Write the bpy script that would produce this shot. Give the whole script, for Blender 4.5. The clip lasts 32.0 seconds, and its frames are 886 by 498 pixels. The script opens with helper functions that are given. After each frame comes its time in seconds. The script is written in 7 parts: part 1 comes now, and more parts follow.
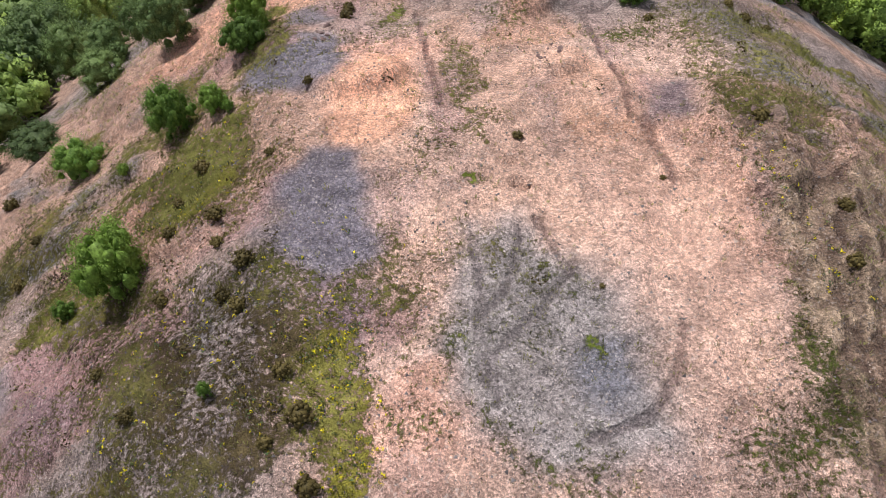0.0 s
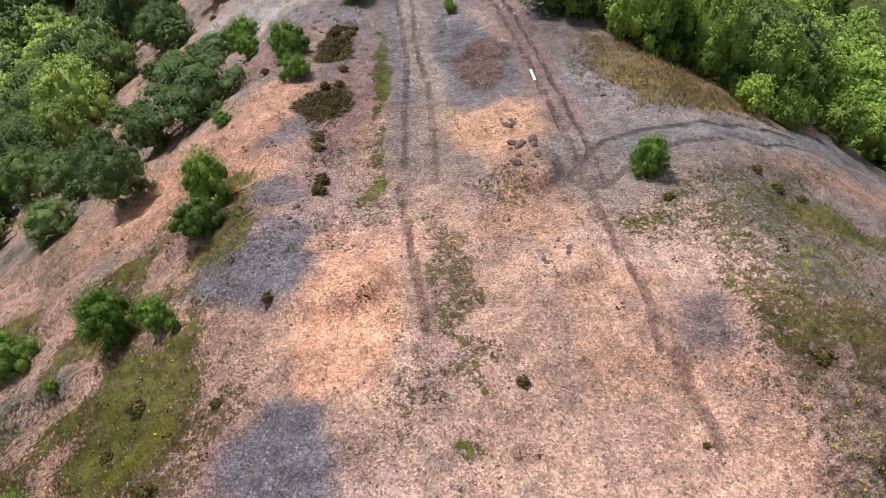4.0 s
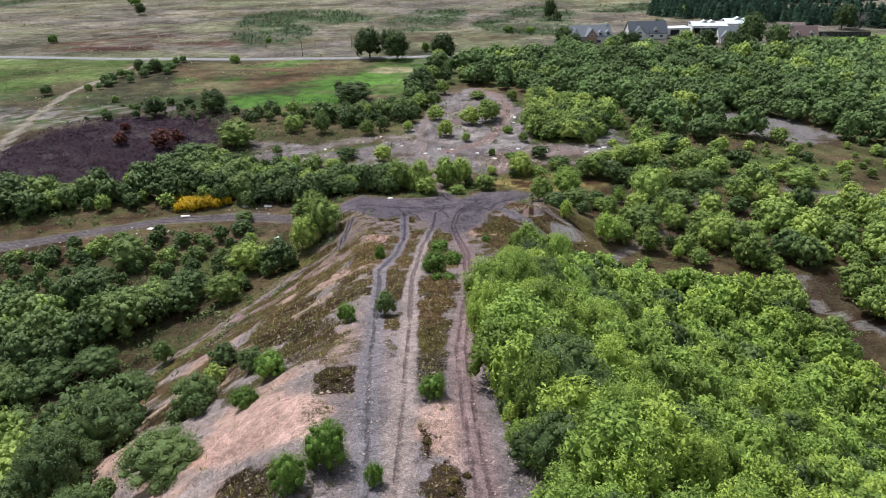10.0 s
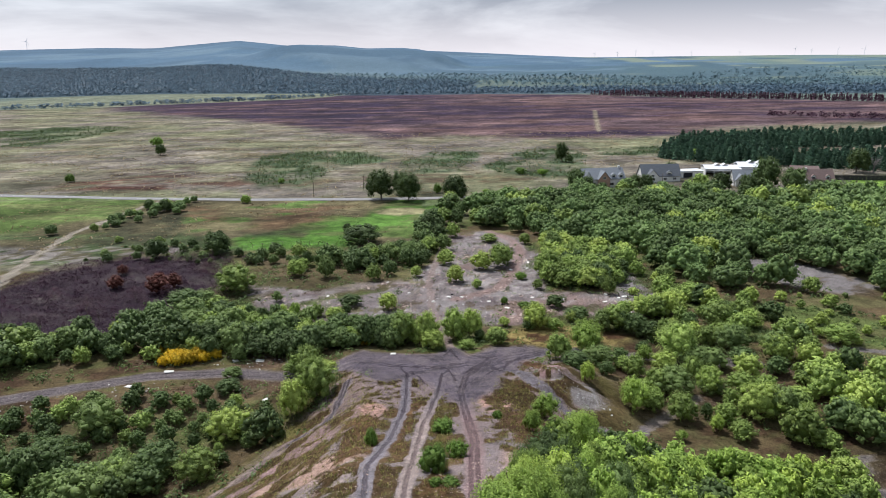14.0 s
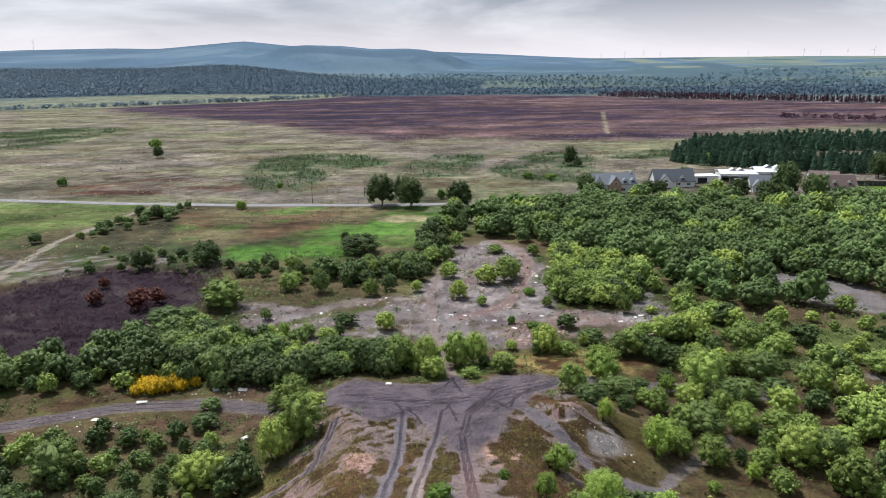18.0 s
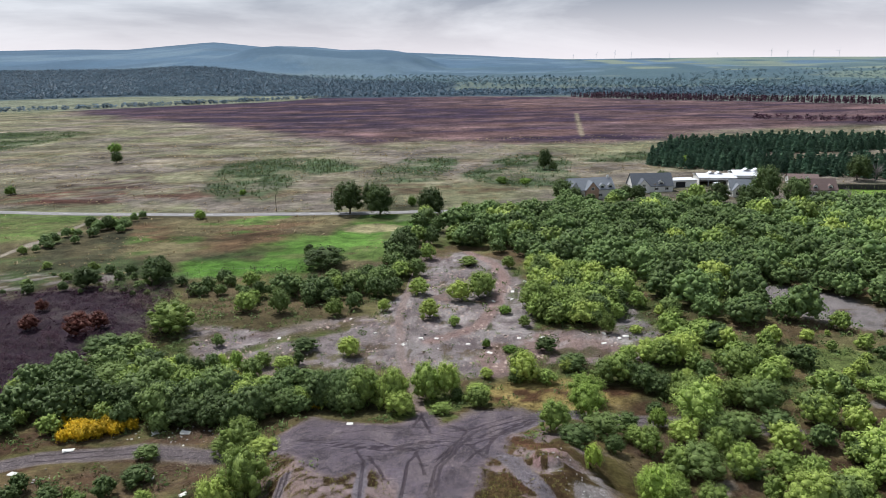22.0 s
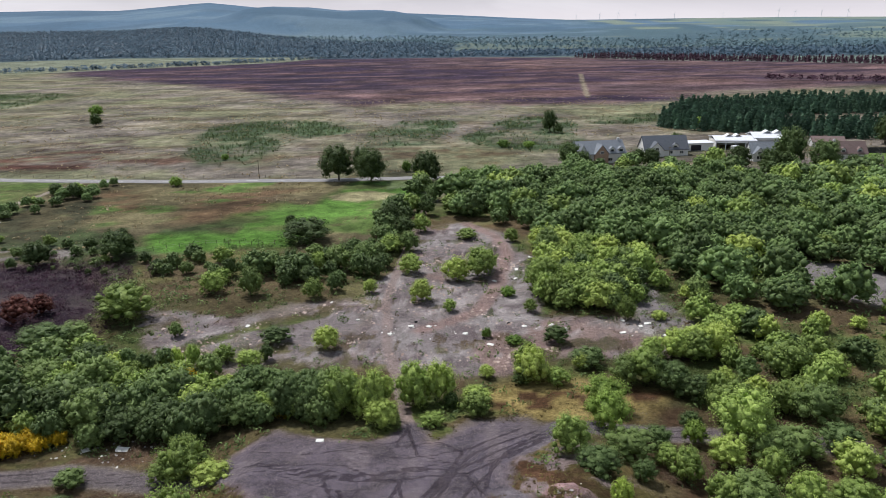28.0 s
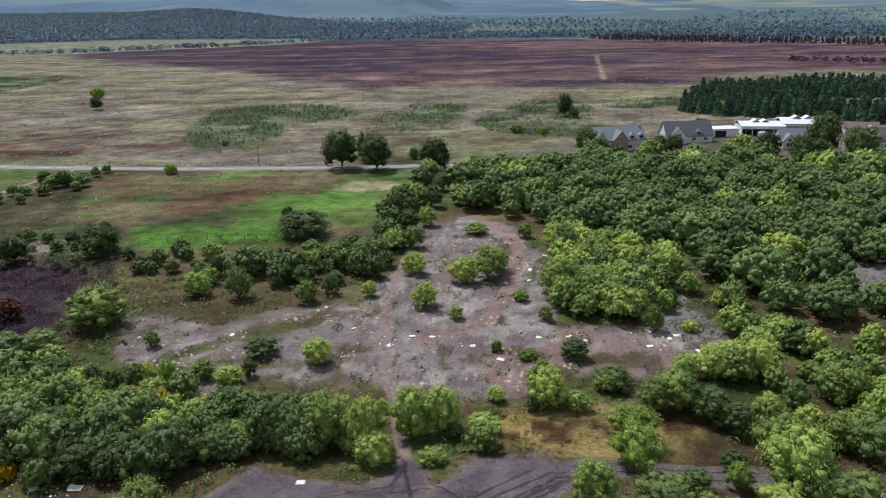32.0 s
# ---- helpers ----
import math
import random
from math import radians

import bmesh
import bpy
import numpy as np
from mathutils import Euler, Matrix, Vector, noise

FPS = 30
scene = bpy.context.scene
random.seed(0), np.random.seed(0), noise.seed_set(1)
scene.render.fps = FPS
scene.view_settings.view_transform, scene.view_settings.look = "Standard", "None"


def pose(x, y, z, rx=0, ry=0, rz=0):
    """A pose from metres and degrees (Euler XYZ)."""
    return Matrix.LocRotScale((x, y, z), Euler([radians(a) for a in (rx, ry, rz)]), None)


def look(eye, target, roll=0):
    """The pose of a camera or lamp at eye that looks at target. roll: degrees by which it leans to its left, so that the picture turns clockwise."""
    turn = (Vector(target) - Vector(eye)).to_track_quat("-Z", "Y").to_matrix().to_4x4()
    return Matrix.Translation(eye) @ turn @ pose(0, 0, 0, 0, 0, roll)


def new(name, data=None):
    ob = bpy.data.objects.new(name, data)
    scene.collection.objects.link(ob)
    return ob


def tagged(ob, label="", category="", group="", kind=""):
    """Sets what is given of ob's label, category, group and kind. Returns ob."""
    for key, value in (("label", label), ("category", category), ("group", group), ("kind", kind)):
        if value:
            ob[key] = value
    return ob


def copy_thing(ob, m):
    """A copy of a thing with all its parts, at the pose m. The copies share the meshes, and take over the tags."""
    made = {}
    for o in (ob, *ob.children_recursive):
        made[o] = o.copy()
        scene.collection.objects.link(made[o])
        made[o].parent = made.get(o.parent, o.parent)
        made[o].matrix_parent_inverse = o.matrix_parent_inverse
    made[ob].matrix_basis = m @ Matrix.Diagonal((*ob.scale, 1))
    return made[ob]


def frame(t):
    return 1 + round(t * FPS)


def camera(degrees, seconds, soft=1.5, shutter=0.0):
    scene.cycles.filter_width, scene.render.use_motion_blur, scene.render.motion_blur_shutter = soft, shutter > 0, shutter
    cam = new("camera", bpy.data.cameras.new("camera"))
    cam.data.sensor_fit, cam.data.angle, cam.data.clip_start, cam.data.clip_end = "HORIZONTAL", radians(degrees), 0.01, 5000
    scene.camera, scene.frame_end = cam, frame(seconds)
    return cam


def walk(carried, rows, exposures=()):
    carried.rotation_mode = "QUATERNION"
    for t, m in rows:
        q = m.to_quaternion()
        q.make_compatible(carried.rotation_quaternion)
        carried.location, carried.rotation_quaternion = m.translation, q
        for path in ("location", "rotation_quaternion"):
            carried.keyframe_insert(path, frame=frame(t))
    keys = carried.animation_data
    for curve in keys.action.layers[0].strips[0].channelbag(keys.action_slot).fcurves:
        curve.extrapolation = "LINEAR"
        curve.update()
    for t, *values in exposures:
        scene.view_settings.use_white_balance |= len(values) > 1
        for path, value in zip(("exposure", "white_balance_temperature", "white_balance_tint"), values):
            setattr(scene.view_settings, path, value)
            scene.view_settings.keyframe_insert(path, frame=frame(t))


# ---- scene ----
# seconds, eye, heading (to the left of +y), pitch and roll in degrees
PATH = [
    (0, (-5.15, -79.24, 63.04), 0.60, -55.10, -2.23),
    (0.5, (-5.13, -78.71, 63.02), 0.41, -55.11, -2.24),
    (1, (-5.09, -78.10, 62.97), 0.33, -55.02, -2.39),
    (1.5, (-5.05, -77.34, 62.95), 0.35, -54.77, -2.42),
    (2, (-5.01, -76.44, 62.94), 0.32, -54.40, -2.42),
    (2.5, (-4.97, -75.43, 62.93), 0.10, -54.07, -2.40),
    (3, (-4.92, -74.31, 62.93), -0.17, -53.35, -2.31),
    (3.5, (-4.86, -73.16, 62.91), -0.26, -52.20, -2.27),
    (5.5, (-4.45, -67.26, 62.95), -0.85, -47.65, -1.48),
    (6, (-4.30, -65.55, 63.01), -0.86, -46.41, -1.48),
    (6.5, (-4.14, -63.85, 63.08), -0.89, -45.13, -1.50),
    (7, (-3.96, -62.13, 63.14), -0.71, -43.45, -1.49),
    (7.5, (-3.77, -60.38, 63.16), -0.03, -41.32, -1.45),
    (8, (-3.58, -58.65, 63.16), 0.88, -38.50, -1.45),
    (8.5, (-3.45, -56.84, 63.08), 0.80, -35.28, -1.43),
    (9, (-3.32, -55.06, 63.00), 0.67, -31.99, -1.25),
    (9.5, (-3.21, -53.27, 62.95), 0.68, -28.68, -1.21),
    (10, (-3.09, -51.52, 62.93), 0.67, -25.28, -1.12),
    (10.5, (-2.96, -49.79, 62.91), 0.60, -21.76, -1.02),
    (11, (-2.80, -48.06, 62.87), 0.64, -18.35, -0.96),
    (11.5, (-2.66, -46.23, 62.72), 0.97, -15.99, -0.95),
    (12, (-2.51, -44.39, 62.59), 1.19, -14.80, -0.90),
    (12.5, (-2.39, -42.54, 62.50), 1.20, -14.63, -0.95),
    (13, (-2.28, -40.74, 62.53), 1.21, -14.64, -0.93),
    (13.5, (-2.17, -38.98, 62.60), 1.24, -14.63, -0.93),
    (14, (-2.03, -37.24, 62.71), 1.60, -14.65, -0.95),
    (14.5, (-1.86, -35.51, 62.77), 2.26, -14.63, -0.97),
    (16.5, (-1.59, -28.10, 62.54), 2.34, -14.61, -0.93),
    (17, (-1.57, -26.12, 62.46), 2.34, -14.61, -0.91),
    (17.5, (-1.54, -24.18, 62.40), 2.21, -14.57, -0.92),
    (18, (-1.52, -22.31, 62.41), 2.07, -14.58, -0.89),
    (18.5, (-1.44, -20.43, 62.41), 1.96, -14.57, -0.92),
    (19, (-1.37, -18.50, 62.43), 1.68, -14.57, -0.92),
    (19.5, (-1.32, -16.59, 62.43), 1.09, -14.55, -0.93),
    (20, (-1.23, -14.69, 62.44), 0.01, -14.56, -0.94),
    (20.5, (-1.11, -12.83, 62.46), -0.08, -14.56, -0.90),
    (21, (-0.95, -11.05, 62.52), -0.05, -14.55, -0.92),
    (21.5, (-0.72, -9.25, 62.52), -0.05, -14.55, -0.92),
    (22, (-0.53, -7.47, 62.54), -0.04, -14.54, -0.94),
    (22.5, (-0.38, -5.65, 62.57), -0.03, -14.52, -0.91),
    (23, (-0.25, -3.78, 62.61), -0.03, -14.54, -0.90),
    (23.5, (-0.14, -1.89, 62.59), -0.01, -14.53, -0.97),
    (24, (-0.04, -0.00, 62.45), -0.00, -14.54, -0.93),
    (24.5, (0.10, 1.92, 62.13), -0.01, -14.53, -0.91),
    (25, (0.22, 3.85, 61.68), -0.00, -14.53, -0.93),
    (25.5, (0.34, 5.83, 61.15), 0.04, -15.19, -1.01),
    (26, (0.47, 7.85, 60.63), 0.04, -15.96, -1.03),
    (26.5, (0.58, 9.87, 60.09), 0.04, -16.64, -1.04),
    (28.5, (1.19, 17.69, 57.97), 0.08, -17.68, -1.07),
    (29, (1.39, 19.61, 57.58), 0.15, -18.18, -1.11),
    (29.5, (1.50, 21.56, 57.24), 0.17, -18.49, -1.14),
    (30, (1.60, 23.53, 57.04), 0.15, -18.61, -1.13),
    (30.5, (1.70, 25.51, 56.95), 0.88, -18.60, -1.05),
    (31, (1.82, 27.47, 56.98), 1.89, -18.64, -1.10),
    (31.5, (2.02, 29.38, 57.04), 2.42, -18.65, -1.12),
    (32, (2.25, 31.30, 57.11), 1.11, -18.70, -1.11),
]


def heading_pose(eye, yaw, pitch, roll):
    yaw, pitch = radians(yaw), radians(pitch)
    way = Vector((-math.sin(yaw) * math.cos(pitch), math.cos(yaw) * math.cos(pitch), math.sin(pitch)))
    return look(eye, Vector(eye) + way, roll)


cam = camera(63.65, 32.0, 0.6)
EXPOSURES = [(0, 0.2, 6100, 9), (3, 0.12, 6200, 10), (7, 0.08, 6200, 8), (10, 0.28, 5900, 9), (18, 0.30, 6000, 9), (24, 0.2, 6000, 9), (28, 0.13, 6000, 10), (32, 0.06, 5980, 10.5)]
walk(cam, [(t, heading_pose(eye, yaw, pitch, roll)) for t, eye, yaw, pitch, roll in PATH], EXPOSURES)

# ---------------------------------------------------------------- light
SUN_ELEVATION, SUN_AZIMUTH = 58.0, -38.0   # azimuth clockwise from +y


def make_world():
    world = bpy.data.worlds.new("overcast_sky")
    scene.world = world
    world.use_nodes = True
    n, l = world.node_tree.nodes, world.node_tree.links
    n.clear()
    out, bg = n.new("ShaderNodeOutputWorld"), n.new("ShaderNodeBackground")
    sky = n.new("ShaderNodeTexSky")
    sky.sky_type, sky.sun_disc = "NISHITA", False
    sky.sun_elevation, sky.sun_rotation = radians(SUN_ELEVATION), radians(SUN_AZIMUTH % 360)
    sky.air_density, sky.dust_density = 1.0, 2.5
    coord, mapping = n.new("ShaderNodeTexCoord"), n.new("ShaderNodeMapping")
    mapping.inputs["Scale"].default_value = (1.5, 1.5, 7.0)
    mapping.inputs["Location"].default_value = (0.35, 0.1, 0.4)
    clouds = n.new("ShaderNodeTexNoise")
    clouds.inputs["Scale"].default_value, clouds.inputs["Detail"].default_value = 1.5, 6.0
    clouds.inputs["Roughness"].default_value, clouds.inputs["Distortion"].default_value = 0.58, 0.3
    ramp = n.new("ShaderNodeValToRGB")
    ramp.color_ramp.elements[0].position, ramp.color_ramp.elements[0].color = 0.43, (3.0, 3.5, 4.3, 1)
    ramp.color_ramp.elements[1].position, ramp.color_ramp.elements[1].color = 0.61, (9.4, 9.6, 9.9, 1)
    split = n.new("ShaderNodeSeparateXYZ")
    low = n.new("ShaderNodeMapRange")
    low.inputs["From Min"].default_value, low.inputs["From Max"].default_value = 0.0, 0.10
    low.inputs["To Min"].default_value, low.inputs["To Max"].default_value = 0.95, 0.0
    horizon = n.new("ShaderNodeMixRGB")
    horizon.inputs[2].default_value = (14.0, 12.6, 12.4, 1)
    cover = n.new("ShaderNodeMixRGB")
    cover.inputs[0].default_value = 0.86
    l.new(coord.outputs["Generated"], mapping.inputs["Vector"])
    l.new(mapping.outputs["Vector"], clouds.inputs["Vector"])
    l.new(clouds.outputs["Fac"], ramp.inputs["Fac"])
    l.new(coord.outputs["Generated"], split.inputs[0])
    l.new(split.outputs["Z"], low.inputs["Value"])
    l.new(low.outputs["Result"], horizon.inputs[0])
    l.new(ramp.outputs["Color"], horizon.inputs[1])
    l.new(sky.outputs["Color"], cover.inputs[1])
    l.new(horizon.outputs["Color"], cover.inputs[2])
    l.new(cover.outputs["Color"], bg.inputs["Color"])
    bg.inputs["Strength"].default_value = 0.068
    l.new(bg.outputs["Background"], out.inputs["Surface"])


make_world()
sun_data = bpy.data.lights.new("sun", "SUN")
sun_data.energy, sun_data.angle, sun_data.color = 3.9, radians(5), (1.0, 0.95, 0.88)
sun = new("sun", sun_data)
az, el = radians(SUN_AZIMUTH), radians(SUN_ELEVATION)
sun.matrix_world = look((math.sin(az) * math.cos(el) * 300, math.cos(az) * math.cos(el) * 300, math.sin(el) * 300), (0, 0, 0))

# ---------------------------------------------------------------- materials


def nodes_of(name, roughness=0.85, specular=0.25):
    m = bpy.data.materials.new(name)
    m.use_nodes = True
    n, l = m.node_tree.nodes, m.node_tree.links
    b = n["Principled BSDF"]
    b.inputs["Roughness"].default_value = roughness
    b.inputs["Specular IOR Level"].default_value = specular
    return m, n, l, b


def noise_node(n, l, scale, detail=4.0, rough=0.55, where=None):
    t = n.new("ShaderNodeTexNoise")
    t.inputs["Scale"].default_value, t.inputs["Detail"].default_value, t.inputs["Roughness"].default_value = scale, detail, rough
    l.new(where if where else n.new("ShaderNodeTexCoord").outputs["Object"], t.inputs["Vector"])
    return t.outputs["Fac"]


def span(n, l, value, a, b, c=0.0, d=1.0):
    r = n.new("ShaderNodeMapRange")
    for key, v in (("From Min", a), ("From Max", b), ("To Min", c), ("To Max", d)):
        r.inputs[key].default_value = v
    l.new(value, r.inputs["Value"])
    return r.outputs["Result"]


def mix(n, l, fac, a, b, mode="MIX"):
    x = n.new("ShaderNodeMixRGB")
    x.blend_type = mode
    for slot, v in zip(x.inputs, (fac, a, b)):
        if isinstance(v, (int, float)):
            slot.default_value = v
        elif isinstance(v, tuple):
            slot.default_value = (*v, 1)
        else:
            l.new(v, slot)
    return x.outputs["Color"]


def math_node(n, l, op, a, b):
    x = n.new("ShaderNodeMath")
    x.operation = op
    for slot, v in zip(x.inputs, (a, b)):
        if isinstance(v, (int, float)):
            slot.default_value = v
        else:
            l.new(v, slot)
    return x.outputs["Value"]


def bump(n, l, b, height_socket, strength, distance):
    x = n.new("ShaderNodeBump")
    x.inputs["Strength"].default_value, x.inputs["Distance"].default_value = strength, distance
    l.new(height_socket, x.inputs["Height"])
    l.new(x.outputs["Normal"], b.inputs["Normal"])


def plain(name, colour, roughness=0.8, metallic=0.0, vary=0.15, scale=3.0, bumpy=0.0):
    m, n, l, b = nodes_of(name, roughness)
    b.inputs["Metallic"].default_value = metallic
    f = noise_node(n, l, scale, 6)
    g = noise_node(n, l, scale * 9, 4)
    v = math_node(n, l, "ADD", span(n, l, f, 0.3, 0.7, 1 - vary, 1 + vary), span(n, l, g, 0.3, 0.7, -vary * 0.6, vary * 0.6))
    l.new(mix(n, l, 1.0, colour, v, "MULTIPLY"), b.inputs["Base Color"])
    if bumpy:
        bump(n, l, b, g, 0.6, bumpy)
    return m


def leaf_material(name, dark, light, warm=(0.0, 0.0, 0.0)):
    """Foliage: each leaf clump differs, and each tree by its own tint."""
    m, n, l, b = nodes_of(name, 0.6, 0.2)
    geo = n.new("ShaderNodeNewGeometry")
    info = n.new("ShaderNodeObjectInfo")
    att = n.new("ShaderNodeAttribute")
    att.attribute_name = "tint"
    tree = n.new("ShaderNodeMath")
    tree.operation = "FRACT"
    l.new(math_node(n, l, "ADD", info.outputs["Random"], att.outputs["Fac"]), tree.inputs[0])
    col = mix(n, l, span(n, l, geo.outputs["Random Per Island"], 0, 1, 0.12, 0.88), dark, light)
    col = mix(n, l, 1.0, col, span(n, l, tree.outputs[0], 0, 1, 0.66, 1.34), "MULTIPLY")
    if any(warm):
        col = mix(n, l, span(n, l, tree.outputs[0], 0.6, 1.0, 0.0, 0.45), col, warm)
    big = noise_node(n, l, 0.05, 3, where=geo.outputs["Position"])
    col = mix(n, l, 1.0, col, span(n, l, big, 0.3, 0.7, 0.85, 1.15), "MULTIPLY")
    sprig = noise_node(n, l, 7.0, 3, 0.7, where=geo.outputs["Position"])
    col = mix(n, l, 1.0, col, span(n, l, sprig, 0.33, 0.67, 0.62, 1.38), "MULTIPLY")
    l.new(col, b.inputs["Base Color"])
    tr = n.new("ShaderNodeBsdfTranslucent")
    l.new(col, tr.inputs["Color"])
    blend = n.new("ShaderNodeMixShader")
    blend.inputs[0].default_value = 0.3
    l.new(b.outputs[0], blend.inputs[1])
    l.new(tr.outputs[0], blend.inputs[2])
    l.new(blend.outputs[0], n["Material Output"].inputs["Surface"])
    return m


def ground_material():
    """Soil colour and plant cover lie on the sheet as masks; stones, tufts and dirt come from noise at real size."""
    m, n, l, b = nodes_of("ground_soil", 0.95, 0.06)
    pos = n.new("ShaderNodeNewGeometry").outputs["Position"]
    soil = n.new("ShaderNodeAttribute")
    soil.attribute_name = "soil"
    plants = n.new("ShaderNodeAttribute")
    plants.attribute_name = "plants"
    cover = n.new("ShaderNodeAttribute")
    cover.attribute_name = "cover"
    def cells(scale):
        v = n.new("ShaderNodeTexVoronoi")
        v.inputs["Scale"].default_value = scale
        l.new(pos, v.inputs["Vector"])
        split = n.new("ShaderNodeSeparateColor")
        l.new(v.outputs["Color"], split.inputs[0])
        return v.outputs["Distance"], split.outputs

    far_stones, stone = cells(15.0)
    far_grit, grit = cells(55.0)
    fine = noise_node(n, l, 24.0, 4, 0.65, pos)
    mid = noise_node(n, l, 1.6, 7, 0.68, pos)
    wide = noise_node(n, l, 0.2, 5, 0.6, pos)
    vast = noise_node(n, l, 0.035, 8, 0.68, pos)
    col = mix(n, l, 1.0, soil.outputs["Color"], span(n, l, stone[0], 0.0, 1.0, 0.62, 1.38), "MULTIPLY")
    col = mix(n, l, 1.0, col, span(n, l, grit[0], 0.0, 1.0, 0.5, 1.52), "MULTIPLY")
    col = mix(n, l, 1.0, col, span(n, l, mid, 0.25, 0.75, 0.58, 1.42), "MULTIPLY")
    col = mix(n, l, 1.0, col, span(n, l, wide, 0.32, 0.68, 0.72, 1.28), "MULTIPLY")
    col = mix(n, l, span(n, l, stone[2], 0.94, 0.96, 0.0, 0.3), col, (0.60, 0.52, 0.48))
    col = mix(n, l, span(n, l, stone[1], 0.95, 0.97, 0.0, 0.5), col, (0.13, 0.10, 0.10))
    col = mix(n, l, span(n, l, grit[2], 0.95, 0.97, 0.0, 0.5), col, (0.66, 0.55, 0.48))
    col = mix(n, l, span(n, l, grit[1], 0.9, 0.92, 0.0, 0.6), col, (0.10, 0.08, 0.075))
    rut = n.new("ShaderNodeAttribute")
    rut.attribute_name = "rut"
    worn = math_node(n, l, "ADD", rut.outputs["Fac"], span(n, l, mid, 0.25, 0.75, -0.07, 0.07))
    worn = math_node(n, l, "MULTIPLY", span(n, l, worn, 0.07, 0.19, 0.85, 0.0), span(n, l, wide, 0.35, 0.6, 0.5, 1.0))
    col = mix(n, l, worn, col, mix(n, l, 1.0, col, (0.36, 0.33, 0.36), "MULTIPLY"))
    tuft = noise_node(n, l, 5.5, 7, 0.8, pos)
    edge = math_node(n, l, "ADD", cover.outputs["Fac"], span(n, l, tuft, 0.2, 0.8, -0.6, 0.6))
    edge = span(n, l, edge, 0.46, 0.62)
    green = mix(n, l, 1.0, plants.outputs["Color"], span(n, l, fine, 0.25, 0.75, 0.3, 1.7), "MULTIPLY")
    green = mix(n, l, 1.0, green, span(n, l, mid, 0.25, 0.75, 0.5, 1.5), "MULTIPLY")
    green = mix(n, l, 1.0, green, span(n, l, wide, 0.3, 0.7, 0.6, 1.4), "MULTIPLY")
    green = mix(n, l, 1.0, green, span(n, l, vast, 0.3, 0.7, 0.62, 1.38), "MULTIPLY")
    edge = math_node(n, l, "MULTIPLY", edge, span(n, l, rut.outputs["Fac"], 0.15, 0.4, 0.15, 1.0))
    stretch = n.new("ShaderNodeMapping")
    stretch.inputs["Scale"].default_value = (0.019, 0.028, 0.02)
    l.new(pos, stretch.inputs["Vector"])
    streak = noise_node(n, l, 1.0, 10, 0.72, stretch.outputs["Vector"])
    place = n.new("ShaderNodeSeparateXYZ")
    l.new(pos, place.inputs[0])
    # plant texture flattens with distance, where the colour carries painted haze
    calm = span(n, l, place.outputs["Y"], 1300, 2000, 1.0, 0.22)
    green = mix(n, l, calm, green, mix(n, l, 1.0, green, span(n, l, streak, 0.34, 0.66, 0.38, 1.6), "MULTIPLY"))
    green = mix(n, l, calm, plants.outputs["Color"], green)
    col = mix(n, l, edge, col, green)
    l.new(col, b.inputs["Base Color"])
    relief = math_node(n, l, "ADD", math_node(n, l, "MULTIPLY", far_stones, 0.45), math_node(n, l, "MULTIPLY", fine, math_node(n, l, "ADD", edge, 0.4)))
    relief = math_node(n, l, "ADD", relief, math_node(n, l, "MULTIPLY", mid, 2.0))
    relief = math_node(n, l, "SUBTRACT", relief, math_node(n, l, "MULTIPLY", worn, 1.5))
    bump(n, l, b, relief, 1.0, 0.075)
    return m


GROUND = ground_material()
LEAF_BIRCH = leaf_material("birch_leaves", (0.15, 0.24, 0.042), (0.39, 0.52, 0.105), (0.46, 0.52, 0.09))
LEAF_SHRUB = leaf_material("bush_leaves", (0.085, 0.16, 0.03), (0.235, 0.36, 0.065), (0.28, 0.36, 0.06))
LEAF_WILLOW = leaf_material("willow_leaves", (0.068, 0.112, 0.036), (0.185, 0.255, 0.085), (0.235, 0.295, 0.08))
LEAF_SALLOW = leaf_material("sallow_leaves", (0.145, 0.22, 0.052), (0.405, 0.515, 0.13), (0.50, 0.53, 0.115))
LEAF_DARK = leaf_material("broad_leaves", (0.052, 0.086, 0.027), (0.13, 0.18, 0.058))
LEAF_WOOD = leaf_material("wood_leaves", (0.085, 0.142, 0.048), (0.23, 0.315, 0.105))
LEAF_CONIFER = leaf_material("spruce_needles", (0.04, 0.085, 0.055), (0.105, 0.18, 0.105))
LEAF_BURNT = leaf_material("scorched_twigs", (0.024, 0.011, 0.022), (0.085, 0.036, 0.06))
LEAF_RUST = leaf_material("rusty_dead_leaves", (0.10, 0.032, 0.028), (0.22, 0.075, 0.05))
LEAF_CHARRED = leaf_material("charred_twigs", (0.05, 0.025, 0.036), (0.13, 0.066, 0.085))
LEAF_HEATHER = leaf_material("heather_sprigs", (0.045, 0.032, 0.012), (0.125, 0.088, 0.032))
LEAF_CUSHION = leaf_material("heather_cushion", (0.075, 0.056, 0.02), (0.20, 0.15, 0.05))
LEAF_GORSE = leaf_material("gorse_flowers", (0.3, 0.22, 0.01), (0.78, 0.52, 0.02))
LEAF_GRASS = leaf_material("grass_blades", (0.12, 0.13, 0.03), (0.36, 0.33, 0.11))
LEAF_RUSH = leaf_material("rush_stems", (0.05, 0.08, 0.03), (0.12, 0.16, 0.06))
BARK = plain("grey_bark", (0.12, 0.1, 0.08), 0.9, vary=0.3, scale=4)

# ---------------------------------------------------------------- mesh helpers


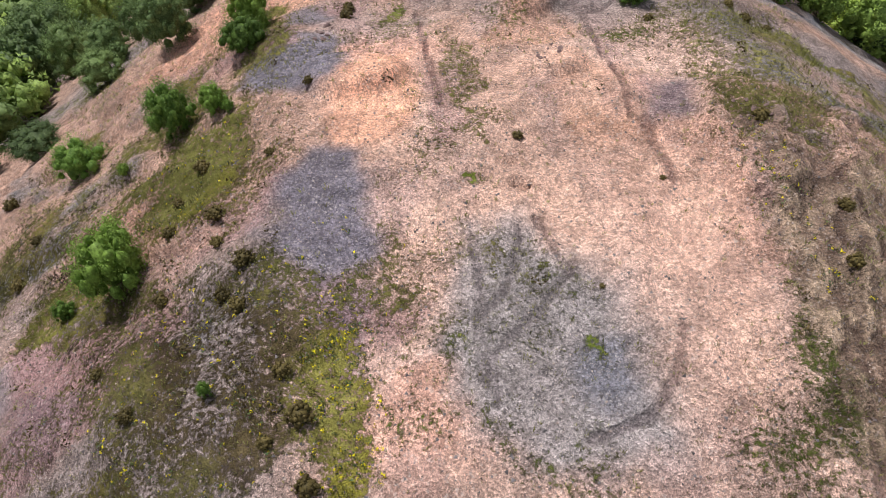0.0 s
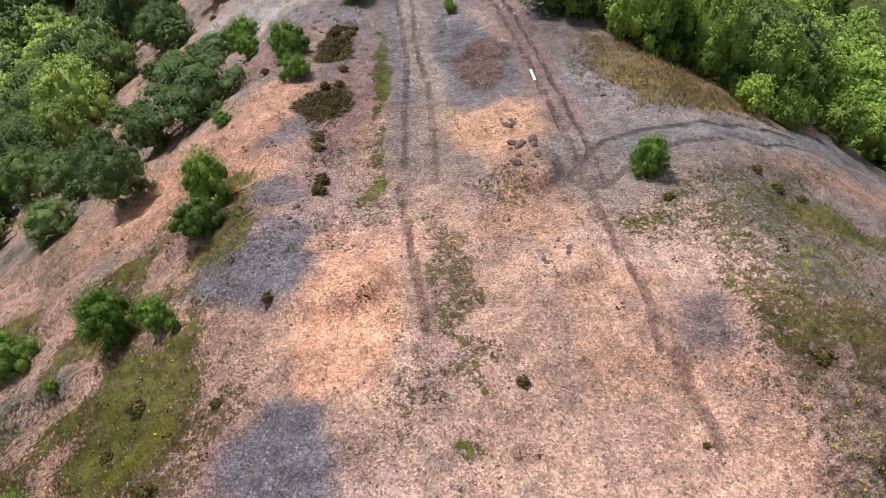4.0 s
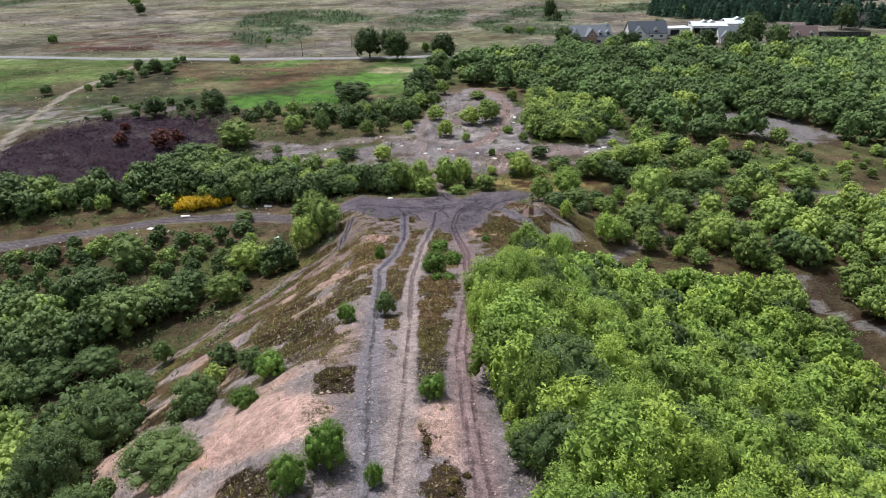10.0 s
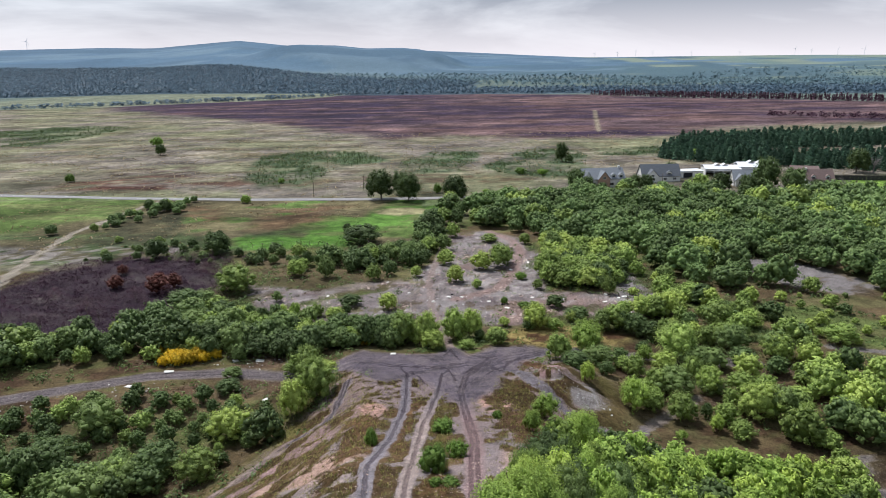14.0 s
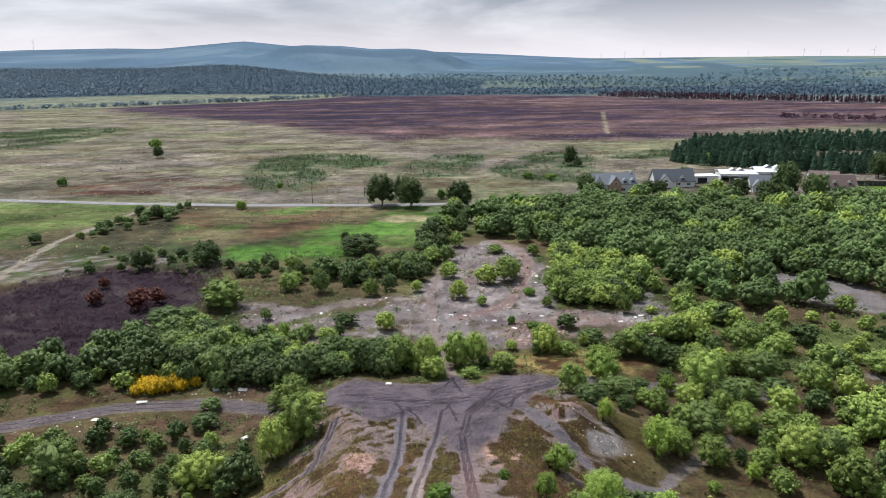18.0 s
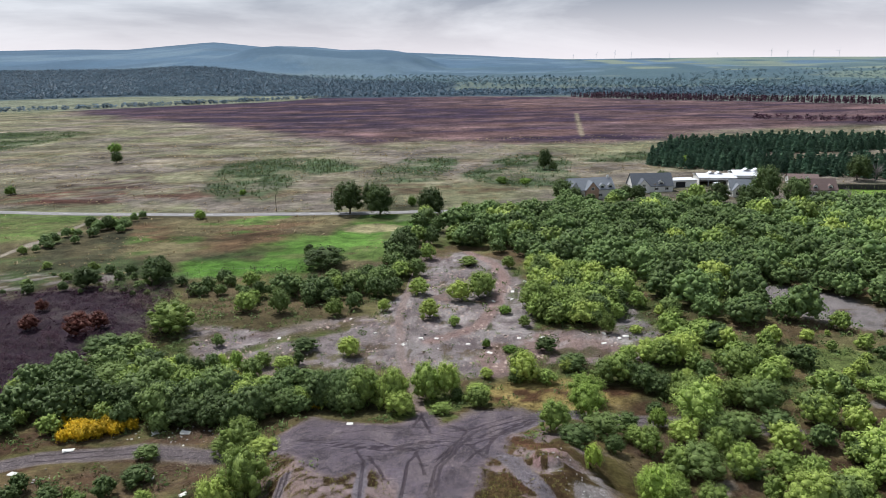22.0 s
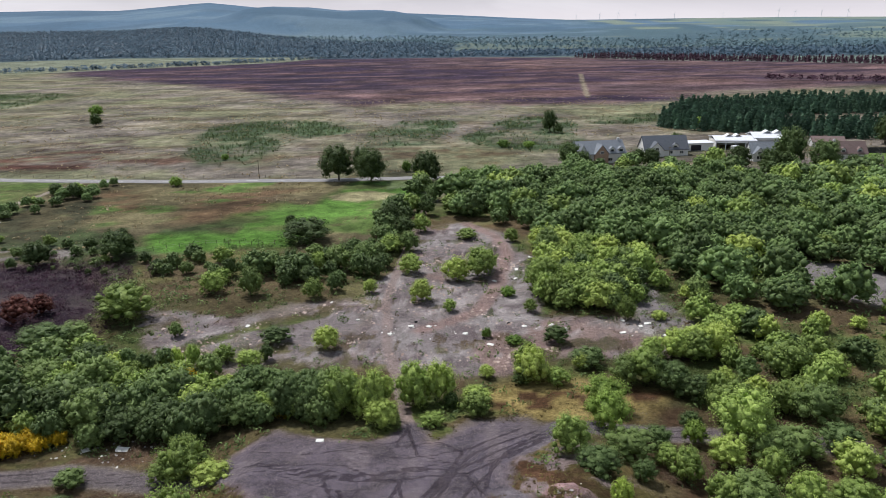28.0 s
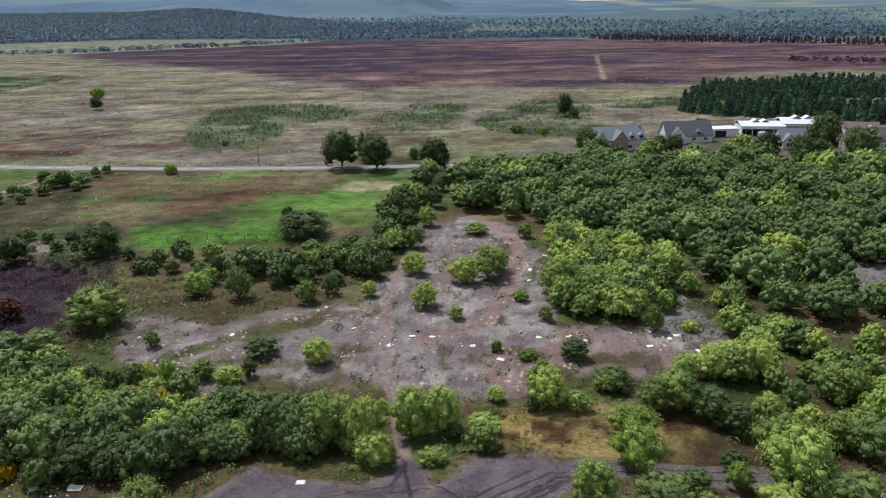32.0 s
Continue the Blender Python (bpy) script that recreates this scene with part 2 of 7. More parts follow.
def mesh_from(name, verts, faces, material, tint=None, facing=None):
    """verts: (n, 3) array; faces: (m, 3) or (m, 4) array of corners; facing: the way each vertex faces, for leaves."""
    me = bpy.data.meshes.new(name)
    faces = np.asarray(faces, np.int32)
    me.vertices.add(len(verts))
    me.vertices.foreach_set("co", np.asarray(verts, np.float32).ravel())
    k = faces.shape[1]
    me.loops.add(faces.size)
    me.loops.foreach_set("vertex_index", faces.ravel())
    me.polygons.add(len(faces))
    me.polygons.foreach_set("loop_start", np.arange(0, faces.size, k, dtype=np.int32))
    me.materials.append(material)
    if tint is not None:
        me.attributes.new("tint", "FLOAT", "POINT").data.foreach_set("value", np.asarray(tint, np.float32))
    if facing is not None:
        me.attributes.new("custom_normal", "FLOAT_VECTOR", "POINT").data.foreach_set("vector", np.asarray(facing, np.float32).ravel())
    me.update(calc_edges=True)
    return me


def part(name, bm, material, parent, label=""):
    me = bpy.data.meshes.new(name)
    bm.to_mesh(me)
    bm.free()
    me.materials.append(material)
    ob = new(name, me)
    ob.parent = parent
    if label:
        ob["label"] = label
    return ob


def part_mesh(name, me, parent, label=""):
    ob = new(name, me)
    ob.parent = parent
    if label:
        ob["label"] = label
    return ob


def box(bm, x0, y0, z0, x1, y1, z1, bevel=0.0):
    made = bmesh.ops.create_cube(bm, size=1.0)["verts"]
    for v in made:
        v.co = Vector(((x0 + x1) / 2 + v.co.x * (x1 - x0), (y0 + y1) / 2 + v.co.y * (y1 - y0), (z0 + z1) / 2 + v.co.z * (z1 - z0)))
    if bevel:
        edges = list({e for v in made for e in v.link_edges})
        bmesh.ops.bevel(bm, geom=edges, offset=bevel, segments=1, affect="EDGES")
    return bm


# ---------------------------------------------------------------- lie of the land


def smoothstep(a, b, v):
    s = np.clip((v - a) / (b - a), 0, 1)
    return s * s * (3 - 2 * s)


def lattice(ix, iy, seed):
    h = (ix.astype(np.int64) * 374761393 + iy.astype(np.int64) * 668265263 + seed * 982451653) & 0x7FFFFFFF
    h = ((h ^ (h >> 13)) * 1274126177) & 0x7FFFFFFF
    return ((h ^ (h >> 16)) & 0xFFFF) / 65535.0


def value_noise(x, y, seed=0):
    ix, iy = np.floor(x), np.floor(y)
    u, v = x - ix, y - iy
    u, v = u * u * (3 - 2 * u), v * v * (3 - 2 * v)
    a, b = lattice(ix, iy, seed), lattice(ix + 1, iy, seed)
    c, d = lattice(ix, iy + 1, seed), lattice(ix + 1, iy + 1, seed)
    return (a * (1 - u) + b * u) * (1 - v) + (c * (1 - u) + d * u) * v


def fbm(x, y, scale, seed=0, octaves=4):
    x, y, total, weight = np.asarray(x, float) / scale, np.asarray(y, float) / scale, 0.0, 1.0
    norm = 0.0
    for o in range(octaves):
        total, norm = total + weight * value_noise(x, y, seed + o), norm + weight
        x, y, weight = x * 2.03 + 7.1, y * 2.03 - 3.7, weight * 0.55
    return total / norm


CREST_Y = (-170, -120, -95, -72, -60, -50, -43, -33, -23, -13, 9, 40, 60, 72, 84, 100, 112, 128, 140)
CREST_Z = (6, 30, 45, 46.2, 45.3, 43.0, 40.6, 38.2, 36.0, 34.2, 28.4, 18.8, 12.6, 9.0, 6.8, 2.9, -1.2, -6, -12)
EDGE_Y = (-95, -75, -60, -45, -30, -10, 10, 40, 70, 85, 110)
LEFT_X = (-9, -9.5, -10, -11.5, -11, -11.5, -12, -14, -17, -22, -26)
RIGHT_X = (6, 7, 6, 5.5, 3.5, 1.5, 2.0, 3, 8, 16, 22)


def base_height(x, y):
    """A spoil ridge that runs out along +y onto a flat bog."""
    crest = np.interp(y, CREST_Y, CREST_Z)
    xl, xr = np.interp(y, EDGE_Y, LEFT_X), np.interp(y, EDGE_Y, RIGHT_X)
    d = np.maximum(xl - x, 0) * 0.62 + np.maximum(x - xr, 0) * 0.60
    side = np.sqrt(d * d + 2.0) - 1.414
    return 2.5 * np.logaddexp((crest - side) / 2.5, 0.0)
# far hills: height at 4 km, by their bearing
HILL_X = (-4500, -2480, -2010, -1690, -1216, -900, -520, -266, 367, 684, 1317, 1950, 2480, 4500)
HILL_Z = (130, 152, 154, 146, 178, 146, 114, 118, 88, 76, 74, 70, 62, 56)
LEFT_TRACK = [(-15, 93), (-12.6, 86), (-11, 62), (-11, 41), (-12.1, 29), (-10.5, 12), (-9.4, -4.8), (-8.2, -17.7), (-6.6, -33.6), (-6.1, -40), (-6.1, -47), (-6.0, -52)]
MID_TRACK = [(-4.5, 92), (-6, 84), (-7.5, 48), (-7.6, 22), (-6.8, 2), (-6.3, -14), (-6.1, -25), (-5.7, -37), (-4.9, -45), (-4.8, -53)]
RIGHT_TRACK = [(1.5, 92), (-1.6, 83), (-2.6, 74), (-0.8, 40), (-1.2, 14), (-2.4, -4), (-2.1, -15), (-1.5, -25), (-0.4, -34), (0.5, -41), (0.9, -48), (1.1, -53)]
BRANCH_TRACK = [(1.1, -53), (2.5, -51.1), (5, -50), (8, -49.2), (12, -46.5), (18, -43.8), (30, -44), (45, -52)]
WEST_PATH = [(-23, 82), (-24, 66), (-31, 61), (-38, 52), (-45, 41), (-52, 30), (-58, 10)]
WEST_ROAD = [(-150, 72), (-98, 86), (-84, 92), (-69, 99), (-52, 101), (-27, 96), (-12, 92), (2, 92), (10, 100), (18, 108), (40, 108), (60, 104)]
JUNCTION = [(-28, 99.4), (-23.3, 107), (-16.5, 103), (-8.4, 101), (-4, 108.5), (-1.6, 99), (5.8, 109.8), (13.1, 109.6), (13.9, 106), (8, 96), (6.9, 90), (3.3, 82), (0.9, 70), (-2.7, 67), (-5.6, 78), (-8.7, 80.6), (-12, 85.5), (-16.2, 81.4), (-21, 86.6), (-27.3, 95.4)]
EAST_UPPER = [(140, 104), (96, 108), (80, 113)]
EAST_TRACK = [(62, 67), (58, 61), (60, 55), (68, 47), (90, 38)]
WOOD_PATH = [(-4, 104), (-5, 111), (-7, 125), (-10, 140), (-12, 165), (-10, 195), (-6, 235), (-3, 285)]
RED_PATH = [(-4, 148), (8, 157), (13, 171), (18, 198), (16, 214), (8, 228)]
FARM_TRACK = [(-136, 140), (-142, 164), (-150, 198), (-155, 233), (-150, 284), (-146, 302)]
ROAD = [(-700, 420), (-330, 338), (-239, 320), (-160, 306), (-104, 300), (-46, 298), (60, 300), (180, 292), (400, 280)]
CLEARING = [(-64, 160), (-58, 147), (-46, 134), (-36, 131), (-12, 134), (10, 129), (22, 137), (42, 135), (48, 146), (38, 150), (19, 153), (23, 183), (17, 214), (6, 226), (-4, 222), (-7, 185), (-14, 178), (-15, 164), (-30, 163), (-44, 154)]
SHALE_GAP = [(42, 149), (50, 150), (48, 168), (45, 186), (41, 184), (43, 168)]
BURNT = [(-140, 150), (-134, 166), (-128, 180), (-110, 190), (-90, 191), (-79, 170), (-77, 153), (-84, 132), (-88, 121), (-105, 119), (-125, 118)]
FIELD = [(-80, 200), (-51, 196), (-44, 208), (-34, 236), (-6, 262), (-5, 288), (-32, 292), (-44, 252), (-70, 243), (-77, 224)]
WEST_FIELD = [(-420, 350), (-239, 317), (-160, 303), (-156, 270), (-185, 234), (-300, 240)]
RUSH_BEDS = ([(-121, 365), (-143, 466), (-109, 495), (-73, 479), (-55, 440), (-84, 391), (-88, 339), (-104, 335)], [(-37, 375), (-38, 438), (-19, 486), (8, 472), (-2, 387)],
             [(13, 399), (52, 491), (82, 477), (68, 369), (46, 356), (17, 385)], [(95, 477), (142, 495), (128, 444), (93, 454)], [(-481, 701), (-433, 761), (-358, 727), (-354, 614), (-367, 555), (-387, 556)])
EAST_LAWN = [(176, 318), (188, 344), (230, 338), (250, 300), (200, 302)]
STRAW_SLOPE = [(3.6, -38.6), (8, -39.8), (12.5, -42.6), (13.2, -44), (9.4, -48), (6.2, -49.3), (4.8, -46.6)]
EAST_SHALE = [(84, 186), (87, 164), (102, 150), (114, 157), (107, 176), (96, 185)]
STRAW_BANK = [(7, 120), (18, 126), (36, 120), (30, 112), (14, 111)]


FAR_WOOD = [(-1700, 1450), (-1100, 1560), (-700, 1640), (-260, 1560), (0, 1660), (40, 1900), (-400, 2350), (-900, 2650), (-1700, 2700), (-2100, 2400)]
DISTANT_WOOD = [(-260, 1480), (240, 1400), (620, 1250), (900, 1230), (1500, 1250), (1600, 1400), (900, 1500), (400, 1620), (-100, 1640)]
SKIRT_TRACK = [(4, 92), (8.5, 85), (11.3, 76.5), (13.9, 70.6), (16, 66.8), (20.2, 68.4), (27, 69.2), (31, 66)]
MOUND_PATH = [(27, 70), (28.8, 73.8), (33.3, 79), (38.6, 84.2), (42, 88)]
# skid marks, and ledge cracks and shoulder ruts drawn as dark lines
SKIDS_AND_CRACKS = [[(-4.4, -66.8), (-4.3, -68.8), (-4.4, -70.3), (-4.3, -71.9)], [(-3.1, -66.6), (-3.1, -67.2), (-3.2, -68.1), (-3.6, -69.0), (-4.3, -69.8)], [(-1.6, -68.1), (-2.6, -69.6), (-3.6, -70.5), (-4.1, -71.1), (-4.0, -72.4)], [(-2.5, -66.2), (-2.1, -67.3), (-1.9, -67.9)], [(0.8, -53.7), (1.0, -56.8), (1.4, -59.4), (1.2, -61.8)], [(1.6, -61.9), (2.0, -64.8)], [(-6.2, -53.2), (-5.8, -56.3), (-5.2, -60.8)],
         [(1.7, -61.6), (1.9, -63.4), (2.1, -65.1)], [(5.4, -66.6), (5.6, -65.4), (6.9, -65.0), (8.2, -64.0)], [(4.3, -62.7), (5.2, -63.0), (5.9, -62.6)], [(4.2, -65.7), (4.7, -66.2), (5.2, -66.8)], [(6.9, -66.0), (6.5, -69), (5.7, -72), (4.9, -75)], [(6.4, -66.6), (6.0, -69), (5.2, -72), (4.4, -75)], [(7.5, -65.6), (7.1, -69), (6.3, -72), (5.4, -75)], [(5.9, -67.4), (5.5, -69.4), (4.7, -72.4)], [(1.0, -70.3), (0.6, -71.6), (-0.3, -72.8), (-1.9, -73.3)],
         [(-5, 110), (-3, 98), (2.4, 95), (9.6, 97.3), (16, 106)], [(5.4, 87.6), (6.7, 94.8), (12, 103)], [(-24, 97), (-12, 95), (-5, 90), (-3.5, 80)], [(-20, 92), (-12, 88), (-9, 79)], [(0, 88), (4, 98), (14, 107)], [(-2, 86), (1, 92), (3, 99), (0, 103), (-6, 101)], [(-14, 100), (-4, 97), (4, 100), (12, 108)], [(-26, 101), (-16, 99), (-6, 103), (-4.5, 109)], [(2, 84), (6, 92), (9, 99), (15, 105)], [(-12, 92), (-4, 94), (3, 92), (5, 86)], [(-22, 95), (-10, 91), (0, 95)]]


def line_distance(x, y, pts):
    best = np.full(np.shape(x), 1e9)
    for (ax, ay), (bx, by) in zip(pts[:-1], pts[1:]):
        dx, dy = bx - ax, by - ay
        s = np.clip(((x - ax) * dx + (y - ay) * dy) / (dx * dx + dy * dy), 0, 1)
        best = np.minimum(best, np.hypot(x - ax - s * dx, y - ay - s * dy))
    return best


def inside(x, y, poly):
    hit = np.zeros(np.shape(x), bool)
    for (ax, ay), (bx, by) in zip(poly, poly[1:] + poly[:1]):
        cross = (ay > y) != (by > y)
        hit ^= cross & (x < (bx - ax) * (y - ay) / (by - ay + 1e-12) + ax)
    return hit


def area(x, y, poly, soft):
    """1 inside a polygon, fading to 0 over soft metres outside."""
    d = line_distance(x, y, poly + poly[:1])
    return np.where(inside(x, y, poly), 1.0, np.clip(1 - d / soft, 0, 1))


def blob(x, y, cx, cy, rx, ry, turn=0.0, ragged=0.9):
    """1 in an oval with a ragged rim, 0 outside."""
    c, s = math.cos(radians(turn)), math.sin(radians(turn))
    u, v = ((x - cx) * c + (y - cy) * s) / rx, (-(x - cx) * s + (y - cy) * c) / ry
    d = np.hypot(u, v)
    out = np.zeros(np.shape(x))
    near = d < 2.2
    if np.any(near):
        n = fbm(x[near], y[near], max(0.5, min(rx, ry) * 0.8), int(abs(cx * 13 + cy * 7)) % 997) - 0.5 if ragged else 0.0
        out[near] = 1 - smoothstep(0.72, 1.12, d[near] + ragged * 1.3 * n)
    return out


def height(x, y):
    """The ground with its ruts, gullies and far hills."""
    shape = np.shape(x)
    x, y = np.atleast_1d(np.asarray(x, float)), np.atleast_1d(np.asarray(y, float))
    z = base_height(x, y)
    heap = smoothstep(1.0, 6.0, z)
    near = (np.abs(x) < 160) & (y < 340)
    rough = (fbm(x, y, 7.0, 11) - 0.5) * 1.3 + (fbm(x, y, 1.7, 12, 3) - 0.5) * 0.42
    z = z + np.where(near, rough * (0.35 + 0.65 * heap), (fbm(x, y, 40.0, 13) - 0.5) * 0.8)
    # mounds on the crest and a ragged edge on the east shoulder
    z = z + 0.7 * blob(x, y, -1.3, -52.4, 1.3, 1.6, ragged=0) + 0.5 * blob(x, y, -1.0, -58.0, 1.4, 1.2, ragged=0) + 0.5 * blob(x, y, 4.9, -63.0, 1.6, 3.5, ragged=0)
    z = z + 0.6 * blob(x, y, -8.5, -58.5, 2.2, 1.6, ragged=0) + 1.5 * blob(x, y, 14.6, 84.5, 3.0, 2.6, ragged=0) + 0.7 * blob(x, y, 18.6, 80, 4.0, 3.0, ragged=0)
    broken = (y < -58) & (x > 3) & (x < 12)
    if np.any(broken):
        lump = np.abs(fbm(x[broken] * 1.3, y[broken], 1.3, 90) - 0.5)
        z[broken] = z[broken] + 1.5 * lump * area(x[broken], y[broken], [(4.7, -66.2), (5.2, -62.5), (9.5, -61.5), (9, -68), (5.6, -76), (3.9, -76), (4.8, -68.8)], 1.2)
    gully = np.abs(fbm(x * 0.35 + y * 0.1, y, 3.2, 14) - 0.5)
    flank = smoothstep(0.3, 3.0, np.maximum(np.interp(y, EDGE_Y, LEFT_X) - x, x - np.interp(y, EDGE_Y, RIGHT_X))) * heap
    z = z - flank * (0.14 - np.minimum(gully, 0.14)) * 3.2
    for line, half in ((LEFT_TRACK, 0.0), (MID_TRACK, 0.0), (RIGHT_TRACK, 0.7), (BRANCH_TRACK, 0.8), (WEST_PATH, 0.4)):
        d = line_distance(x, y, line)
        z = z - 0.07 * np.exp(-((d - half) / 0.3) ** 2)
    z = z - 0.35 * blob(x, y, -2.75, -64.8, 0.35, 0.25, ragged=0) - 0.3 * blob(x, y, -3.0, -63.8, 0.3, 0.22, ragged=0)
    z = z * (1 - 0.6 * np.clip(1 - line_distance(x, y, ROAD) / 6, 0, 1))
    far = np.interp(x * 4000 / np.maximum(y, 800), HILL_X, HILL_Z)
    east = smoothstep(0, 900, x)
    rise = smoothstep(2100 - 600 * east, 4100, y) + 0.10 * smoothstep(1500, 2000, y) * (1 - east)
    swell = (fbm(x, y, 700.0, 15) - 0.5) * 30 * smoothstep(1700, 3000, y) * (1 - smoothstep(3600, 4100, y))
    z = z + 18 * smoothstep(1600, 2650, y) * smoothstep(150, -900, x) * (1 - smoothstep(2900, 3600, y))
    shoulder = 40 * blob(x, y, -420, 3050, 430, 420, ragged=0)
    z = z + far * rise + swell + shoulder
    return np.where(y > 4100, z * (1 - 0.6 * smoothstep(4100, 4900, y)), z).reshape(shape)


def stops(*spans):
    out = []
    for a, b, step in spans:
        out.append(np.linspace(a, b, max(2, int(round(abs(b - a) / step))), endpoint=False))
    return np.concatenate(out)


def grow(a, b, count):
    return a * (b / a) ** (np.arange(1, count + 1) / count)


def soil_paint(x, y, z):
    """Soil colour, plant colour and how much plants cover it, all by place. Far plant colours have haze blue painted
    in.
    """
    n1, n2, n3 = fbm(x, y, 9.0, 21), fbm(x, y, 3.0, 22), fbm(x, y, 26.0, 23)
    wx, wy = x + (fbm(x, y, 2.6, 24) - 0.5) * 2.4, y + (fbm(x, y, 2.6, 25) - 0.5) * 2.4
    fx, fy = x + (fbm(x, y, 18.0, 26) - 0.5) * 16, y + (fbm(x, y, 18.0, 27) - 0.5) * 16
    soil = np.zeros((*x.shape, 3))
    plants = np.zeros((*x.shape, 3))

    def lay(target, colour, amount):
        a = np.clip(amount, 0, 1)[..., None]
        target[:] = target * (1 - a) + np.array(colour) * a

    heap = smoothstep(1.2, 5.0, z) * (y < 130)
    # flat ground: peat and straw-coloured bog grass
    lay(soil, (0.20, 0.16, 0.115), np.ones_like(x))
    lay(plants, (0.20, 0.172, 0.145), np.ones_like(x))
    cover = np.full(x.shape, 0.95)
    patch = smoothstep(0.46, 0.6, fbm(x, y, 60.0, 31))
    lay(plants, (0.20, 0.205, 0.11), patch * 0.75)
    lay(plants, (0.285, 0.25, 0.175), smoothstep(0.5, 0.66, fbm(x, y * 2.0, 45.0, 32)) * 0.7)
    lay(plants, (0.15, 0.15, 0.085), smoothstep(0.5, 0.6, fbm(x, y * 1.4, 28.0, 89)) * 0.6)
    lay(plants, (0.13, 0.095, 0.05), smoothstep(0.6, 0.7, fbm(x, y * 2.2, 22.0, 33)) * (y > 260) * 0.55)
    lay(plants, (0.11, 0.062, 0.045), blob(x, y, -118, 352, 50, 16) * smoothstep(0.5, 0.58, fbm(x * 0.5, y * 1.6, 7.0, 57)) * 0.9)
    lay(plants, (0.12, 0.07, 0.045), blob(x, y, -10, 360, 60, 22) * smoothstep(0.5, 0.6, fbm(x * 0.5, y * 1.6, 9.0, 58)) * 0.7)
    # the heather moor beyond, its purple made bluer for distance haze
    edge = 585 + np.maximum(0, -x - 60) * 1.05 + np.maximum(0, x - 120) * 0.35
    moor = smoothstep(-35, 35, y - edge + (fbm(x, y, 120.0, 34) - 0.5) * 150)
    back = np.interp(x, (-2000, -735, -531, -377, -194, 230, 365, 480, 600, 1500), (900, 1113, 1219, 1307, 1530, 1345, 1180, 1110, 990, 900))
    moor = moor * (1 - smoothstep(-15, 15, y - back))
    lay(plants, (0.105, 0.066, 0.078), moor * 0.95)
    lay(plants, (0.20, 0.125, 0.12), moor * smoothstep(0.48, 0.6, fbm(x * 0.5, y * 1.4, 34.0, 35)) * 0.8)
    lay(plants, (0.045, 0.03, 0.055), moor * smoothstep(0.47, 0.57, fbm(x * 0.4, y * 1.3, 60.0, 36)) * 0.9)
    lay(plants, (0.13, 0.075, 0.066), moor * smoothstep(0.54, 0.62, fbm(x * 0.4, y * 1.3, 50.0, 76)) * 0.55)
    lay(plants, (0.03, 0.022, 0.045), moor * smoothstep(0.52, 0.58, fbm(x * 0.25, y * 1.6, 40.0, 77)) * smoothstep(140, -140, x) * 0.85)
    lay(plants, (0.05, 0.033, 0.06), moor * smoothstep(140, 30, np.abs(y - back + 110)) * smoothstep(60, -100, x) * 0.7)
    lay(plants, (0.27, 0.23, 0.16), np.clip(1 - line_distance(x, y, [(123, 620), (143, 741), (169, 895)]) / 3.5, 0, 1))
    # haze painted into the plant colour: bluer and paler with distance
    hazy_green = smoothstep(-15, 15, y - back) * 0.95
    lay(plants, (0.14, 0.178, 0.155), hazy_green)
    hazy_hill = smoothstep(2000, 3000, y)
    lay(plants, (0.125, 0.195, 0.28), hazy_hill * 0.95)
    lay(plants, (0.175, 0.25, 0.315), hazy_hill * smoothstep(0.5, 0.6, fbm(x, y * 1.6, 420.0, 37)) * 0.8)
    lay(plants, (0.11, 0.18, 0.26), hazy_hill * smoothstep(0.55, 0.6, fbm(x, y * 1.6, 380.0, 38)) * 0.9)
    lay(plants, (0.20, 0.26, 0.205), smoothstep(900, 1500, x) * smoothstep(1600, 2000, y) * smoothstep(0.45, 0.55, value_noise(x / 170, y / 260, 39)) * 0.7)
    cell = lattice(np.floor((x + 60 * fbm(x, y, 300.0, 83)) / 150), np.floor((y + 0.35 * x) / 210), 84)
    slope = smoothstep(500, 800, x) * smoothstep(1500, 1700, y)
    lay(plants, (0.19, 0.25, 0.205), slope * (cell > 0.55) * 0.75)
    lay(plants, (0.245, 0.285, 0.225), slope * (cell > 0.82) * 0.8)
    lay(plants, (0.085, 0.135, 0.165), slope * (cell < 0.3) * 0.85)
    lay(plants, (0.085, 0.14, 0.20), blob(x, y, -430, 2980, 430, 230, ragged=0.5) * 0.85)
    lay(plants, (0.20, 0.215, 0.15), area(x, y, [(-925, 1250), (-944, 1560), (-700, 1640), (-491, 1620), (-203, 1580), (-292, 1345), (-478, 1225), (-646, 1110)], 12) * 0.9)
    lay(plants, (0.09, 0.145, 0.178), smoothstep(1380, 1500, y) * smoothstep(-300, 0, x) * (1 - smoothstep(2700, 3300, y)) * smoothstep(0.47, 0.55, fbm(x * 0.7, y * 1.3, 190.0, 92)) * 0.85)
    lay(plants, (0.095, 0.15, 0.215), hazy_hill * (x < 500) * smoothstep(0.54, 0.6, fbm(x * 0.6, y * 1.3, 260.0, 93)) * 0.7)
    # wood floors laid in the same haze blue
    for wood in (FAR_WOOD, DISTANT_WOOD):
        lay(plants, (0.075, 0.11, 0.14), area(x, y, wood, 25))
    # scrub floor
    scrub = smoothstep(0, 30, 300 - y) * (1 - smoothstep(-60, -170, x) * (y > 180)) * (1 - area(x, y, FIELD, 20)) * (y < 310)
    west = (x < -20) * (y > 205) * (y < 300)
    verge = smoothstep(22, 8, line_distance(x, y, WEST_ROAD)) * (x < -24) + (x > 14) * (x < 84) * (y > 30) * (y < 116)
    lay(plants, (0.13, 0.115, 0.055), scrub * (1 - west))
